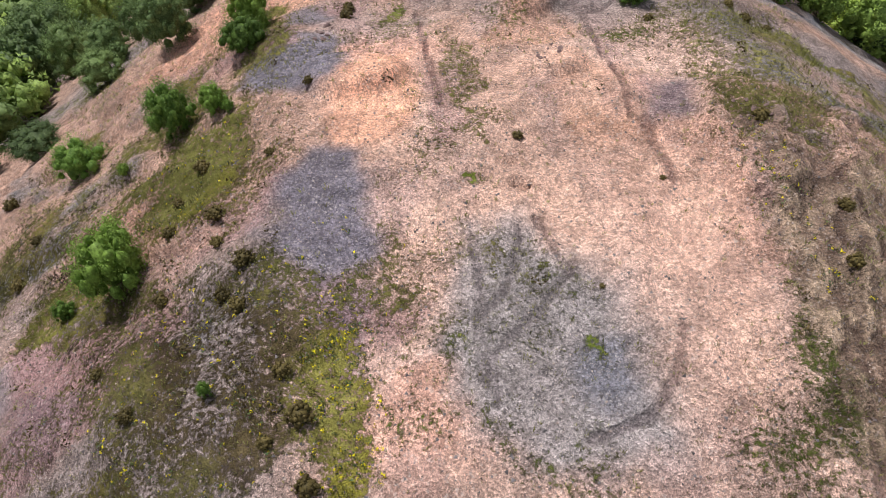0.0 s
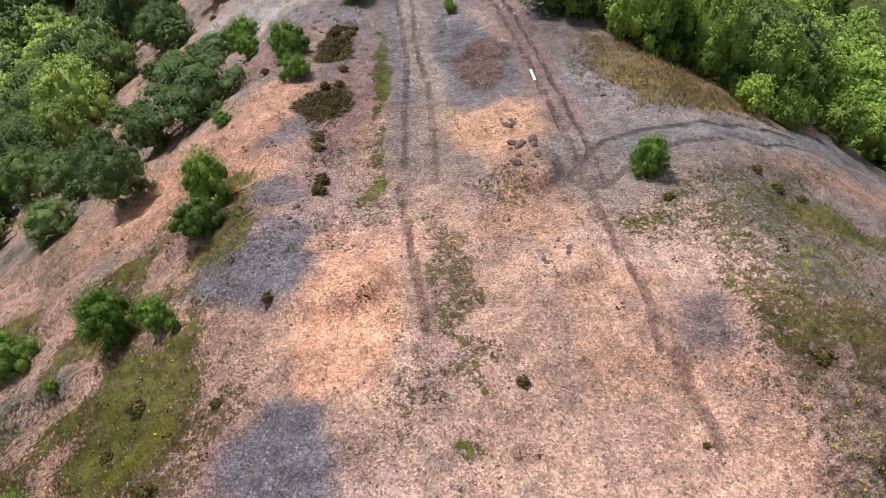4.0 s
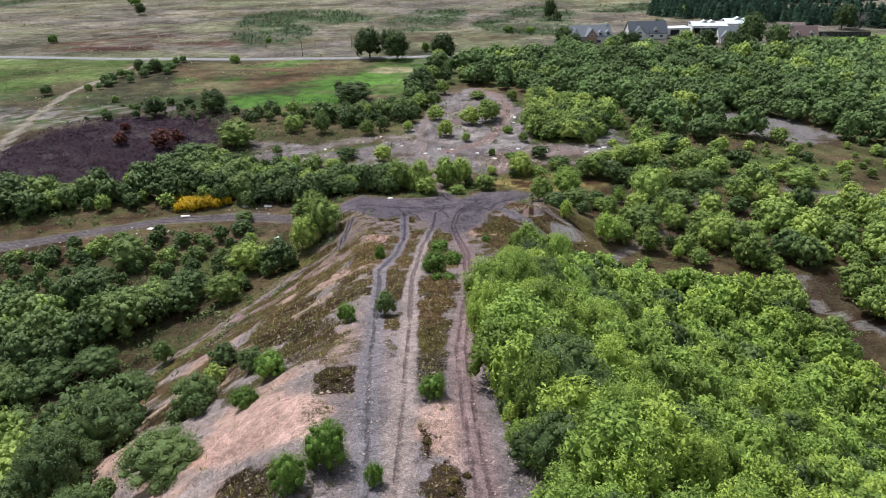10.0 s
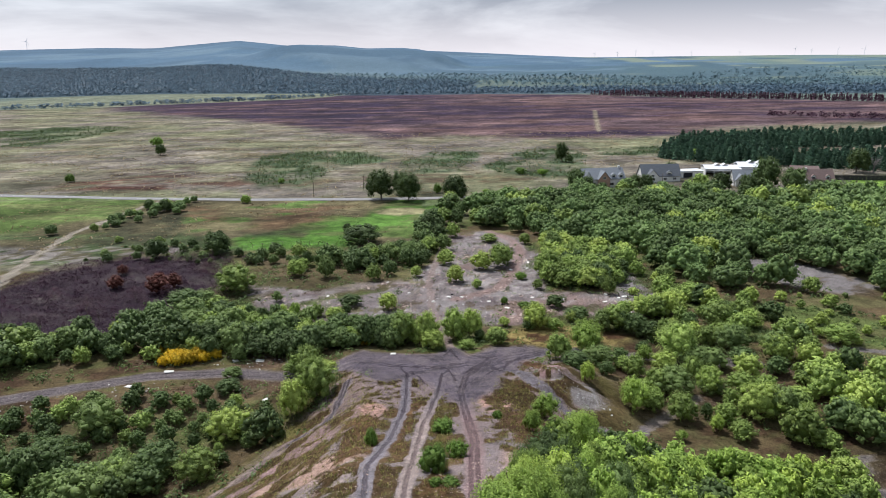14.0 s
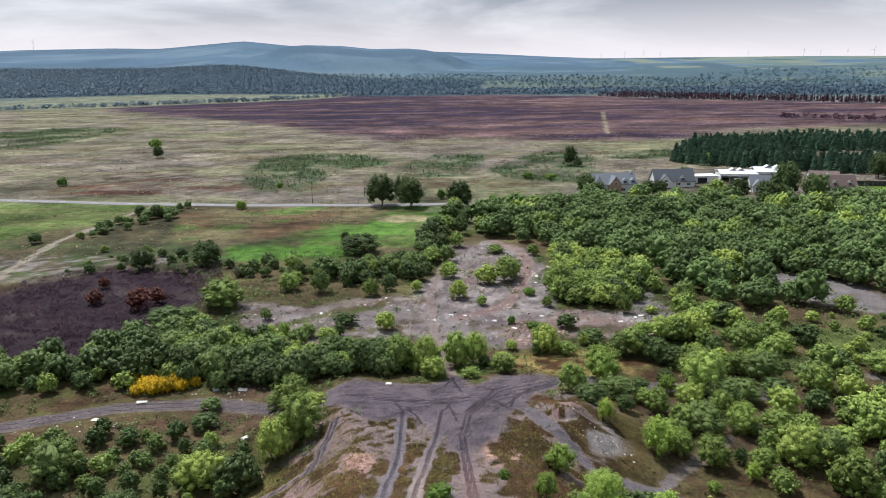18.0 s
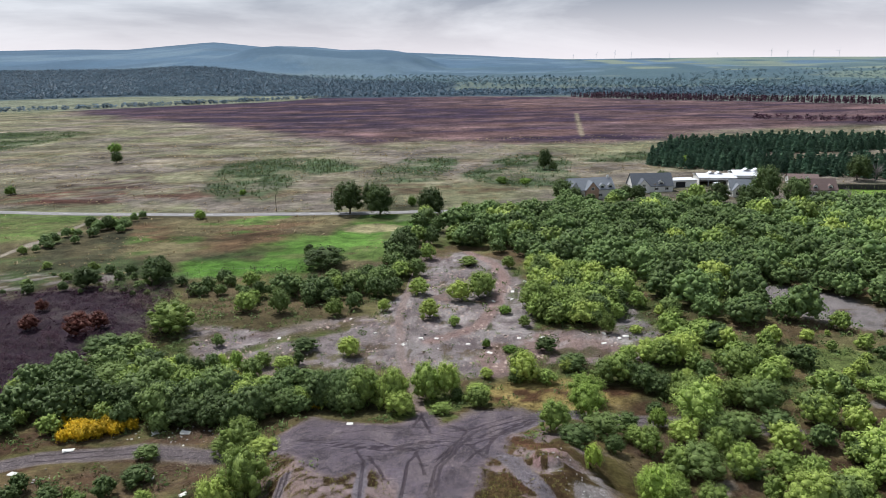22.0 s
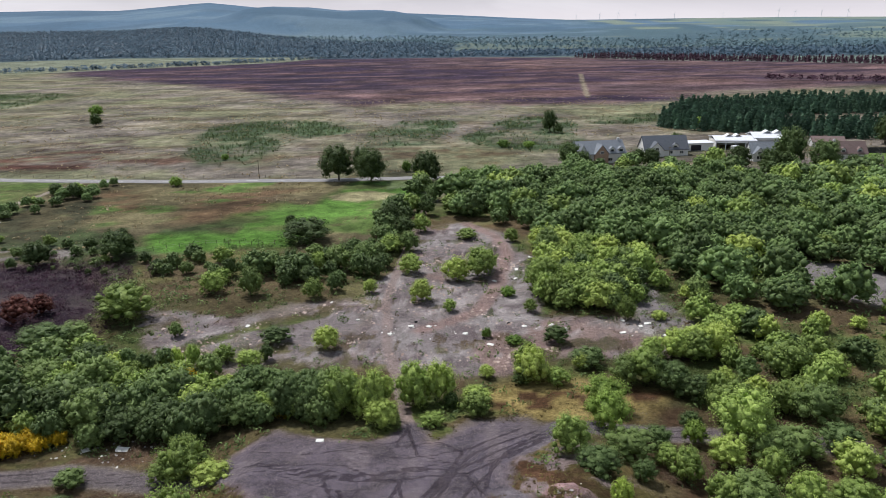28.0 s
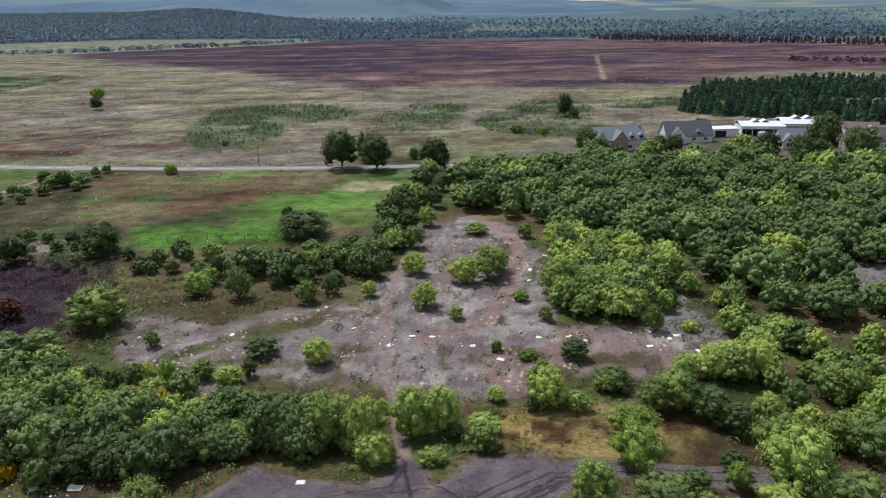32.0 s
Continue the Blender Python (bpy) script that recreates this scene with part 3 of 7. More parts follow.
    lay(plants, (0.10, 0.125, 0.04), scrub * (1 - west) * smoothstep(0.45, 0.6, n3))
    lay(plants, (0.11, 0.07, 0.035), scrub * (1 - west) * smoothstep(0.52, 0.62, n1) * 0.8)
    lay(plants, (0.125, 0.092, 0.048), scrub * verge * (0.55 + 0.45 * smoothstep(0.4, 0.55, n2)))
    lay(plants, (0.085, 0.05, 0.032), scrub * verge * smoothstep(0.52, 0.6, fbm(x, y, 4.0, 91)) * 0.85)
    cover = cover * (1 - scrub * 0.32 * smoothstep(0.35, 0.65, n1))
    lay(plants, (0.16, 0.135, 0.07), west * 0.9)
    lay(plants, (0.11, 0.165, 0.045), west * smoothstep(0.56, 0.66, fbm(x, y * 1.6, 24.0, 41)))
    lay(plants, (0.105, 0.20, 0.04), area(fx, fy, FIELD, 5) * (0.5 + 0.5 * smoothstep(0.36, 0.5, fbm(x, y * 1.8, 17.0, 49))))
    lay(plants, (0.30, 0.27, 0.15), area(fx, fy, FIELD, 5) * blob(x, y, -28, 268, 14, 9))
    lay(plants, (0.11, 0.16, 0.045), area(fx, fy, WEST_FIELD, 8) * (0.55 + 0.45 * smoothstep(0.4, 0.55, fbm(x, y * 2, 26.0, 42))))
    lay(plants, (0.17, 0.27, 0.05), area(x, y, EAST_LAWN, 3))
    lay(plants, (0.10, 0.085, 0.05), (x < -62) * smoothstep(180, 192, y) * smoothstep(240, 225, y) * 0.85)
    lay(plants, (0.07, 0.10, 0.04), (x < -62) * smoothstep(180, 192, y) * smoothstep(240, 225, y) * smoothstep(0.5, 0.58, n1) * 0.9)
    lay(plants, (0.26, 0.23, 0.21), (x < -100) * smoothstep(180, 192, y) * smoothstep(215, 205, y) * smoothstep(0.52, 0.6, n2))
    lay(plants, (0.10, 0.08, 0.045), blob(fx, fy, -136, 255, 10, 26) * 0.9)
    for bed in RUSH_BEDS:
        lay(plants, (0.075, 0.105, 0.055), area(fx, fy, bed, 6) * (0.35 + 0.65 * smoothstep(0.36, 0.52, fbm(x, y, 16.0, 78))))
    lay(plants, (0.125, 0.06, 0.045), area(fx, fy, [(-221, 359), (-189, 384), (-157, 369), (-163, 333), (-200, 329)], 8) * smoothstep(0.46, 0.54, fbm(x * 0.5, y * 1.8, 7.0, 79)))
    lay(plants, (0.085, 0.062, 0.05), area(fx, fy, [(-223, 401), (-180, 430), (-164, 377), (-200, 370)], 8) * smoothstep(0.47, 0.54, fbm(x * 0.6, y * 1.6, 6.0, 80)))
    for outline in ([(-136, 279), (-114, 283), (-106, 253), (-119, 246)], [(-87, 273), (-59, 280), (-66, 251), (-79, 239)]):
        lay(plants, (0.16, 0.105, 0.06), area(fx, fy, outline, 8) * smoothstep(0.38, 0.52, fbm(x, y * 1.6, 9.0, 81)))
    lay(plants, (0.06, 0.058, 0.034), area(fx, fy, [(-140, 220), (-146, 271), (-136, 283), (-112, 234), (-113, 219)], 6) * (0.5 + 0.5 * smoothstep(0.42, 0.56, fbm(x, y, 8.0, 82))))
    lay(plants, (0.10, 0.21, 0.035), area(fx, fy, [(-83, 208), (-84, 221), (-48, 220), (-46, 209), (-62, 205)], 4) * 0.9)
    burn = area(fx, fy, BURNT, 6)
    lay(soil, (0.020, 0.011, 0.021), burn)
    lay(plants, (0.040, 0.018, 0.037), burn)
    lay(plants, (0.075, 0.05, 0.055), burn * smoothstep(0.56, 0.66, fbm(x * 0.6, y * 1.5, 8.0, 74)))
    lay(soil, (0.09, 0.075, 0.075), burn * smoothstep(0.6, 0.68, fbm(x * 0.5, y * 1.6, 11.0, 75)) * 0.8)
    cover = np.where(burn > 0.3, 0.45, cover)
    lay(soil, (0.06, 0.05, 0.04), blob(x, y, -56, 33, 9, 12))
    lay(plants, (0.10, 0.07, 0.04), blob(x, y, -56, 33, 11, 14))
    lay(plants, (0.135, 0.10, 0.058), area(fx, fy, [(-76, 166), (-58, 152), (-14, 160), (-14, 196), (-46, 204), (-76, 198)], 6) * 0.85)
    lay(plants, (0.15, 0.145, 0.055), area(fx, fy, [(-76, 166), (-58, 152), (-14, 160), (-14, 196), (-46, 204), (-76, 198)], 6) * smoothstep(0.5, 0.6, n1) * 0.8)
    # bare quarry waste in the clearing
    bare = area(wx, wy, CLEARING, 4) * (1 - (x < -14) * 0.5 * smoothstep(0.42, 0.58, fbm(x, y, 7.0, 50)))
    lay(soil, (0.20, 0.17, 0.17), bare)
    lay(soil, (0.29, 0.26, 0.255), bare * smoothstep(0.5, 0.65, fbm(x, y, 8.0, 43)))
    lay(soil, (0.23, 0.15, 0.13), bare * smoothstep(0.5, 0.62, fbm(x, y, 14.0, 44)) * 0.8)
    lay(soil, (0.13, 0.10, 0.105), bare * smoothstep(0.55, 0.66, fbm(x, y, 5.0, 86)) * 0.8)
    lay(soil, (0.36, 0.32, 0.31), bare * smoothstep(0.6, 0.7, fbm(x, y, 3.4, 87)) * 0.8)
    lay(soil, (0.38, 0.35, 0.33), bare * blob(wx, wy, 43, 146, 4, 3))
    gap = np.maximum(area(wx, wy, SHALE_GAP, 3), area(wx, wy, EAST_SHALE, 2))
    lay(soil, (0.2, 0.18, 0.18), gap)
    bare = np.maximum(bare, gap)
    cover = cover * (1 - 0.88 * bare) + 0.5 * bare * smoothstep(0.52, 0.64, fbm(x, y, 5.0, 45))
    lay(plants, (0.34, 0.26, 0.10), area(wx, wy, STRAW_BANK, 3))
    lay(plants, (0.10, 0.055, 0.03), area(wx, wy, STRAW_BANK, 5) * smoothstep(0.56, 0.62, fbm(x, y, 4.0, 46)))

    # the heap: pink, mauve and grey shale waste
    lay(soil, (0.46, 0.30, 0.235), heap)
    lay(soil, (0.30, 0.245, 0.235), heap * smoothstep(0.42, 0.62, n1))
    lay(soil, (0.21, 0.20, 0.21), heap * smoothstep(0.54, 0.68, n2 * 0.6 + n3 * 0.4))
    crest = heap * smoothstep(-1, 1.5, x - np.interp(y, EDGE_Y, LEFT_X)) * smoothstep(-1, 1.5, np.interp(y, EDGE_Y, RIGHT_X) - x)
    lay(soil, (0.74, 0.49, 0.39), crest * (1 - smoothstep(-58, -50, y)) * 0.62)
    lay(soil, (0.42, 0.29, 0.27), crest * smoothstep(0.52, 0.66, fbm(x * 1.6, y * 0.7, 2.4, 66)) * 0.6)
    lay(soil, (0.225, 0.188, 0.195), crest * smoothstep(-50, -40, y) * 0.85)
    lay(soil, (0.21, 0.155, 0.15), heap * smoothstep(30, 58, y) * 0.85)
    pink, rust, shale, mauve, ash = (0.6, 0.345, 0.265), (0.6, 0.35, 0.245), (0.205, 0.185, 0.215), (0.33, 0.205, 0.205), (0.37, 0.335, 0.33)
    for colour, cx, cy, rx, ry, turn, amount in (
            (shale, -9.6, -65.2, 2.3, 2.3, 35, 1.0), (shale, -8.7, -67.2, 1.3, 1.0, 0, 0.9), (shale, -10.9, -58.0, 2.1, 1.5, 20, 0.95), (mauve, -8.2, -70.2, 0.6, 1.4, 0, 0.95), (mauve, -6.9, -69.9, 1.0, 0.8, 0, 0.7), (rust, 0.4, -62.2, 1.3, 1.7, 0, 0.8), (rust, -7.9, -61.2, 1.1, 1.3, 0, 1.0), (rust, 1.5, -59.8, 0.8, 1.6, 0, 0.7), (mauve, -5.0, -60.5, 0.6, 3.0, 8, 0.6),
            (rust, -7.7, -60.2, 1.4, 1.9, 0, 0.9), (pink, -7.0, -57.0, 2.6, 2.2, 0, 0.7), (rust, 0.0, -59.6, 1.3, 2.3, 0, 0.75),
            (ash, -2.3, -70.2, 2.9, 3.3, 15, 0.85), (shale, -0.6, -71.9, 0.8, 0.7, 0, 0.75), (shale, -3.4, -67.6, 0.7, 1.2, 15, 0.4), (pink, -6.0, -73.0, 2.2, 1.8, 0, 0.7), (mauve, -14.5, -66.5, 4.5, 1.3, 32, 0.75),
            (mauve, 2.4, -60.3, 0.9, 1.1, 0, 0.8), (pink, 2.2, -66.0, 2.2, 4.0, 0, 0.5), (rust, 1.8, -63.5, 0.8, 2.4, 10, 0.5)):
        lay(soil, colour, amount * blob(wx, wy, cx, cy, rx, ry, turn) * heap * (0.45 + 0.55 * smoothstep(0.36, 0.56, n2)))
    for colour, cx, cy, rx, ry, turn, amount in (
            (shale, -2.2, -41.4, 2.0, 5.2, -8, 1.0), (mauve, -8.8, -44.0, 1.0, 9.0, -4, 0.75), (rust, -2.2, -49.0, 1.7, 2.0, 0, 0.7), (rust, -1.4, -55.3, 1.9, 2.2, 0, 0.65),
            (pink, -14.5, -48.0, 3.2, 5.5, -35, 0.95), (rust, -12.5, -52.0, 2.2, 2.6, 0, 0.8), (shale, -10.9, -55.4, 1.8, 1.1, 0, 0.9),
            (mauve, -15.5, -53.8, 5.0, 1.2, -30, 0.8), (pink, -17.0, -63.5, 2.5, 2.0, 0, 0.6), (mauve, -16.5, -70.5, 5.0, 1.6, 25, 0.8),
            (shale, -20.0, -68.5, 3.5, 1.5, 20, 0.7), (pink, -15.5, -27.5, 4.5, 1.8, -25, 0.9), (ash, -17.0, -25.5, 5.0, 2.5, -25, 0.8)):
        lay(soil, colour, amount * blob(wx, wy, cx, cy, rx, ry, turn) * heap)
    for colour, cx, cy, rx, ry, turn, amount in (
            (pink, -16.5, -14.5, 4.6, 3.2, -25, 0.95), (pink, -3.9, -17.2, 1.4, 2.8, 0, 0.9), (mauve, -30.0, 52.0, 16.0, 6.0, 35, 0.7),
            (mauve, -32.0, 40.0, 14.0, 5.0, 40, 0.7), (pink, -54.0, 4.0, 8.0, 8.0, 0, 0.9), (pink, 2.5, 66.0, 2.5, 7.0, 0, 0.7),
            (pink, -15.5, 58.0, 2.2, 8.0, 0, 0.6), (mauve, 14.6, 84.8, 3.2, 2.6, 0, 0.95), (ash, 18.4, 79.6, 4.6, 4.6, 0, 0.9), (mauve, -14.0, -36.0, 2.2, 4.5, 0, 0.7),
            (ash, -20.0, -23.0, 4.0, 4.0, 0, 0.7), (shale, -8.6, -27.5, 1.8, 3.2, 0, 0.8), (shale, 4.0, -45.0, 3.0, 3.0, 0, 0.7)):
        lay(soil, colour, amount * blob(wx, wy, cx, cy, rx, ry, turn) * smoothstep(0, 1, z))
    cover = cover * (1 - heap)
    flank_l = heap * smoothstep(0, 3, np.interp(y, EDGE_Y, LEFT_X) - x)
    flank_r = heap * smoothstep(0, 2, x - np.interp(y, EDGE_Y, RIGHT_X))
    lay(plants, (0.27, 0.235, 0.075), heap)
    lay(plants, (0.16, 0.18, 0.045), heap * smoothstep(0.5, 0.62, n1))
    cover = cover + heap * (0.16 + 0.34 * smoothstep(0.45, 0.66, n2 * 0.5 + n1 * 0.5)) - 0.12 * crest
    cover = cover - 0.25 * flank_l * smoothstep(-52, -40, y) * (1 - smoothstep(0, 15, y))
    low = heap * smoothstep(-14, 6, y)
    lay(plants, (0.095, 0.06, 0.032), low * (0.6 + 0.4 * smoothstep(0.4, 0.6, n2)))
    cover = cover + low * (0.14 + 0.5 * smoothstep(0.42, 0.58, n2)) + heap * 0.1 * smoothstep(40, 60, y)
    top = (y < -54) * np.maximum(flank_l, flank_r)
    lay(plants, (0.10, 0.068, 0.05), top * smoothstep(0.48, 0.58, fbm(x, y, 2.2, 61)))
    lay(plants, (0.2, 0.175, 0.06), top * smoothstep(0.5, 0.6, fbm(x, y, 1.8, 62)))
    lay(plants, (0.36, 0.29, 0.09), top * smoothstep(0.55, 0.63, fbm(x, y, 1.5, 63)))
    cover = np.maximum(cover, top * (0.10 + 0.44 * smoothstep(0.36, 0.62, fbm(x, y, 3.4, 64))))
    # flowering grass on the shoulders, brown heather along the crest
    for colour, cx, cy, rx, ry, turn, amount in (
            ((0.22, 0.17, 0.075), -11.5, -71.0, 4.0, 4.0, 0, 0.44), ((0.34, 0.29, 0.05), -8.0, -72.2, 0.9, 3.0, 10, 0.55), ((0.10, 0.065, 0.05), -10.0, -71.5, 1.5, 2.6, 0, 0.52),
            ((0.33, 0.27, 0.09), -14.0, -62.5, 3.4, 2.6, -20, 0.48), ((0.34, 0.27, 0.1), 5.2, -67.0, 1.6, 6.0, 12, 0.3), 
            ((0.23, 0.195, 0.07), 7.0, -57.5, 4.2, 5.2, 0, 0.42), ((0.25, 0.22, 0.07), 5.0, -61.5, 1.6, 3.0, 20, 0.48), ((0.3, 0.27, 0.08), -12.6, -55.0, 1.6, 4.0, 10, 0.5), ((0.28, 0.26, 0.06), -18.5, -66.0, 3.0, 1.6, 20, 0.55), ((0.24, 0.2, 0.07), -12.5, -69.5, 2.6, 2.0, 0, 0.47), ((0.25, 0.21, 0.08), 6.3, -70.0, 1.3, 5.0, 10, 0.3), ((0.14, 0.09, 0.06), 6.4, -66.6, 1.1, 1.2, 0, 0.5), ((0.30, 0.26, 0.09), -13.0, -70.0, 6.0, 2.0, 20, 0.4), ((0.22, 0.21, 0.06), -7.3, -41.0, 0.5, 8.0, -4, 0.56), ((0.22, 0.21, 0.06), -7.0, -51.0, 0.42, 4.0, -4, 0.54), ((0.3, 0.36, 0.06), -4.2, -65.1, 0.35, 0.3, 0, 0.6), ((0.3, 0.36, 0.06), -1.2, -70.7, 0.4, 0.3, 0, 0.6), ((0.33, 0.3, 0.06), -14.6, -63.0, 2.4, 1.1, -25, 0.58), ((0.25, 0.26, 0.06), -15.8, -61.6, 1.8, 0.9, 0, 0.55), ((0.27, 0.24, 0.08), -4.3, -58.5, 0.9, 5.0, 5, 0.42)):
        a = amount * blob(wx, wy, cx, cy, rx, ry, turn)
        lay(plants, colour, a * 1.6)
        cover = np.maximum(cover, a)
    for colour, cx, cy, rx, ry, turn, amount in (
            ((0.095, 0.06, 0.028), -9.8, -45.3, 0.8, 2.0, 0, 0.62), ((0.11, 0.075, 0.03), -10.1, -38.0, 0.7, 2.6, 0, 0.62), ((0.11, 0.065, 0.03), -2.9, -22.6, 1.2, 1.8, 0, 0.7),
            ((0.11, 0.065, 0.03), -12.6, -25.0, 1.8, 1.0, 0, 0.7), ((0.10, 0.062, 0.03), -11.5, -10.0, 1.4, 1.4, 0, 0.75), ((0.11, 0.065, 0.032), -17.0, 12.0, 3.4, 12.0, -8, 0.72),
            ((0.11, 0.065, 0.032), -15.5, 44.0, 3.0, 18.0, 0, 0.7), ((0.115, 0.068, 0.032), -4.8, 12.0, 1.4, 22.0, 0, 0.85), ((0.12, 0.09, 0.035), -5.0, 50.0, 1.1, 20.0, 0, 0.7),
            ((0.12, 0.07, 0.04), 7.5, 40.0, 4.0, 32.0, 4, 0.85), ((0.10, 0.055, 0.03), 5.2, 72.0, 3.4, 8.0, -32, 0.95), ((0.10, 0.055, 0.03), -1.2, 83.0, 1.0, 2.4, 0, 0.9), ((0.11, 0.065, 0.03), -7.6, 84.0, 0.8, 3.0, 0, 0.9), ((0.11, 0.06, 0.035), 12.5, 92.0, 1.6, 6.0, 30, 0.9), ((0.12, 0.07, 0.035), -9.6, 52.0, 0.9, 18.0, 0, 0.7)):
        a = amount * blob(wx, wy, cx, cy, rx, ry, turn)
        lay(plants, colour, a * 1.6)
        cover = np.maximum(cover, a)
    a = area(wx, wy, STRAW_SLOPE, 1.6) * 0.85
    lay(plants, (0.25, 0.165, 0.08), a * 1.6)
    lay(plants, (0.19, 0.115, 0.06), a * smoothstep(0.5, 0.62, n2))
    cover = np.maximum(cover, a * 0.62)
    # a brown, rutted east shoulder
    bank = blob(wx, wy, 6.2, -69.0, 1.7, 6.0, 10) * heap
    lay(soil, (0.36, 0.26, 0.19), bank * 0.85)
    cover = cover * (1 - 0.55 * bank)
    lay(soil, (0.16, 0.11, 0.09), bank * smoothstep(0.52, 0.62, fbm(x * 4 + y * 0.8, y * 0.6, 1.6, 65)))
    a = area(wx, wy, [(-1, 83.2), (3.2, 78), (6.6, 62), (10, 67), (8.6, 74), (4.4, 82.6)], 0.8)
    lay(plants, (0.105, 0.07, 0.032), a * 1.3)
    cover = np.maximum(cover, a * 0.85)
    # bare faces, stains of shale and ash, and what grows between them
    near = (y < 25) & (np.abs(x) < 40)
    if np.any(near):
        hx = x + (wx - x) * 0.35 + (fbm(x, y, 0.8, 70) - 0.5) * 0.9
        hy = y + (wy - y) * 0.35 + (fbm(x, y, 0.8, 71) - 0.5) * 0.9

        def stain(colour, amount, soft, outline):
            a = np.zeros(x.shape)
            a[near] = area(hx[near], hy[near], outline, soft)
            lay(soil, colour, amount * a)

        def growth(colour, amount, outline):
            nonlocal cover
            a = np.zeros(x.shape)
            a[near] = area(hx[near], hy[near], outline, 0.5)
            lay(plants, colour, a * 1.4)
            cover = np.maximum(cover, a * amount)

        stain((0.50, 0.42, 0.40), 0.85, 1.1, [(-22.3, -21.2), (-17.6, -21.8), (-12.6, -25.7), (-11.6, -29.8), (-13.8, -31.5), (-17.1, -29.3), (-20.7, -26.9)])
        stain((0.44, 0.38, 0.38), 0.8, 1.1, [(-15.7, -23.4), (-12.3, -25.7), (-10.6, -29.5), (-15.1, -28.9), (-21.5, -24.1), (-19.9, -22.3)])
        stain((0.25, 0.21, 0.23), 0.85, 0.6, [(-13.5, -31.1), (-11.6, -29.8), (-9.1, -31.4), (-9.1, -34.8), (-12.3, -34.1)])
        stain((0.58, 0.33, 0.24), 0.9, 1.1, [(-13.4, -42.5), (-11.9, -41.7), (-11.5, -45.3), (-11, -48.5), (-12.7, -50.7), (-15, -53.1), (-20.4, -51.3), (-19.2, -50.6), (-17.4, -46.9), (-14.4, -47.5), (-12.6, -47.3)])
        stain((0.25, 0.22, 0.25), 0.9, 0.6, [(-11.5, -46.9), (-10.9, -46.1), (-9.9, -48.5), (-10.9, -49.7), (-11.7, -49.6)])
        stain((0.20, 0.185, 0.22), 0.9, 0.6, [(-12, -52.3), (-10.9, -52.2), (-10.1, -53.7), (-11.8, -53.9)])
        stain((0.66, 0.40, 0.27), 0.8, 1.1, [(-4.5, -47.2), (-2.5, -46.5), (-0.4, -46.8), (-0.8, -49.1), (-1.9, -50.5), (-1.7, -52.8), (-2.9, -51.2), (-4.3, -49.2)])
        stain((0.20, 0.185, 0.21), 0.92, 0.6, [(-4.3, -34.6), (-2.3, -35.4), (-1.4, -38.7), (-0.1, -41.7), (-0.2, -44.8), (-2.3, -46.2), (-4, -46.5), (-4.5, -42.3)])
        stain((0.155, 0.095, 0.09), 0.85, 0.6, [(-3, -38.8), (-1.7, -38.8), (-1.2, -39.8), (-1.5, -43), (-2.8, -44.3), (-3.4, -42)])
        stain((0.52, 0.38, 0.32), 0.8, 0.6, [(-2.2, -33.9), (-1.2, -35), (-0.4, -38.5), (-0.9, -39.2), (-1.7, -36.4)])
        stain((0.30, 0.26, 0.28), 0.7, 0.6, [(0.6, -42.7), (3.3, -41.3), (4.6, -46.7), (5.4, -48.3), (3.6, -49.8), (1.8, -49.2), (1, -46.5)])
        stain((0.19, 0.175, 0.215), 0.95, 0.6, [(-10.3, -64), (-9.5, -63.2), (-8, -63.2), (-7.9, -65.9), (-7.5, -66.9), (-8.7, -67.7), (-10.1, -67), (-10.1, -65.5)])
        stain((0.18, 0.17, 0.21), 0.95, 0.6, [(-12.9, -56.7), (-9.9, -55.9), (-8.9, -58.3), (-9.8, -59.5), (-12.9, -58.3)])
        stain((0.72, 0.40, 0.28), 0.95, 0.6, [(-8.7, -58.8), (-6.7, -57.2), (-6.2, -60.1), (-6.6, -62.2), (-8.5, -62.3), (-9, -61)])
        stain((0.29, 0.205, 0.235), 0.85, 0.6, [(-8.8, -68.3), (-7.7, -68.5), (-7.9, -69.7), (-7.6, -70.9), (-8.2, -71), (-8.6, -69.7)])
        stain((0.36, 0.33, 0.335), 0.85, 1.1, [(-4.4, -67), (-3, -66.7), (-1.9, -68.3), (-0.2, -68.7), (0.8, -70.1), (0.8, -72.1), (-0.1, -73.3), (-2.6, -73.5), (-4.3, -72.9), (-4.9, -70.9)])
        stain((0.17, 0.18, 0.23), 0.75, 0.6, [(-1.7, -71), (-0.6, -70.8), (-0.4, -71.7), (-1.2, -72.2), (-1.8, -71.7)])
        stain((0.66, 0.43, 0.34), 0.7, 1.1, [(-1.1, -62.7), (2.2, -64), (3, -68.9), (2.9, -72.1), (0.9, -72.6), (0.3, -68.8), (-1.7, -67)])
        stain((0.22, 0.17, 0.2), 0.85, 0.6, [(2.7, -60.1), (3.5, -60), (3.1, -62), (2.4, -61.8)])
        stain((0.33, 0.20, 0.20), 0.85, 0.6, [(-20.9, -67.3), (-17, -67.9), (-16.1, -67.3), (-15.7, -69.7), (-19.2, -70.1)])
        stain((0.27, 0.18, 0.2), 0.85, 0.6, [(-19.4, -69.9), (-16.4, -70.4), (-17, -71.7), (-18.5, -71.5)])
        stain((0.38, 0.29, 0.21), 0.85, 0.6, [(4.7, -66.2), (9.2, -63.6), (4.7, -73.7), (3.7, -73.7), (4.8, -68.8)])
        stain((0.56, 0.36, 0.30), 0.9, 0.6, [(-15, -11.2), (-10.9, -15.6), (-11.9, -18.7), (-17.1, -18.3), (-21.4, -10.8), (-17.9, -9.3)])
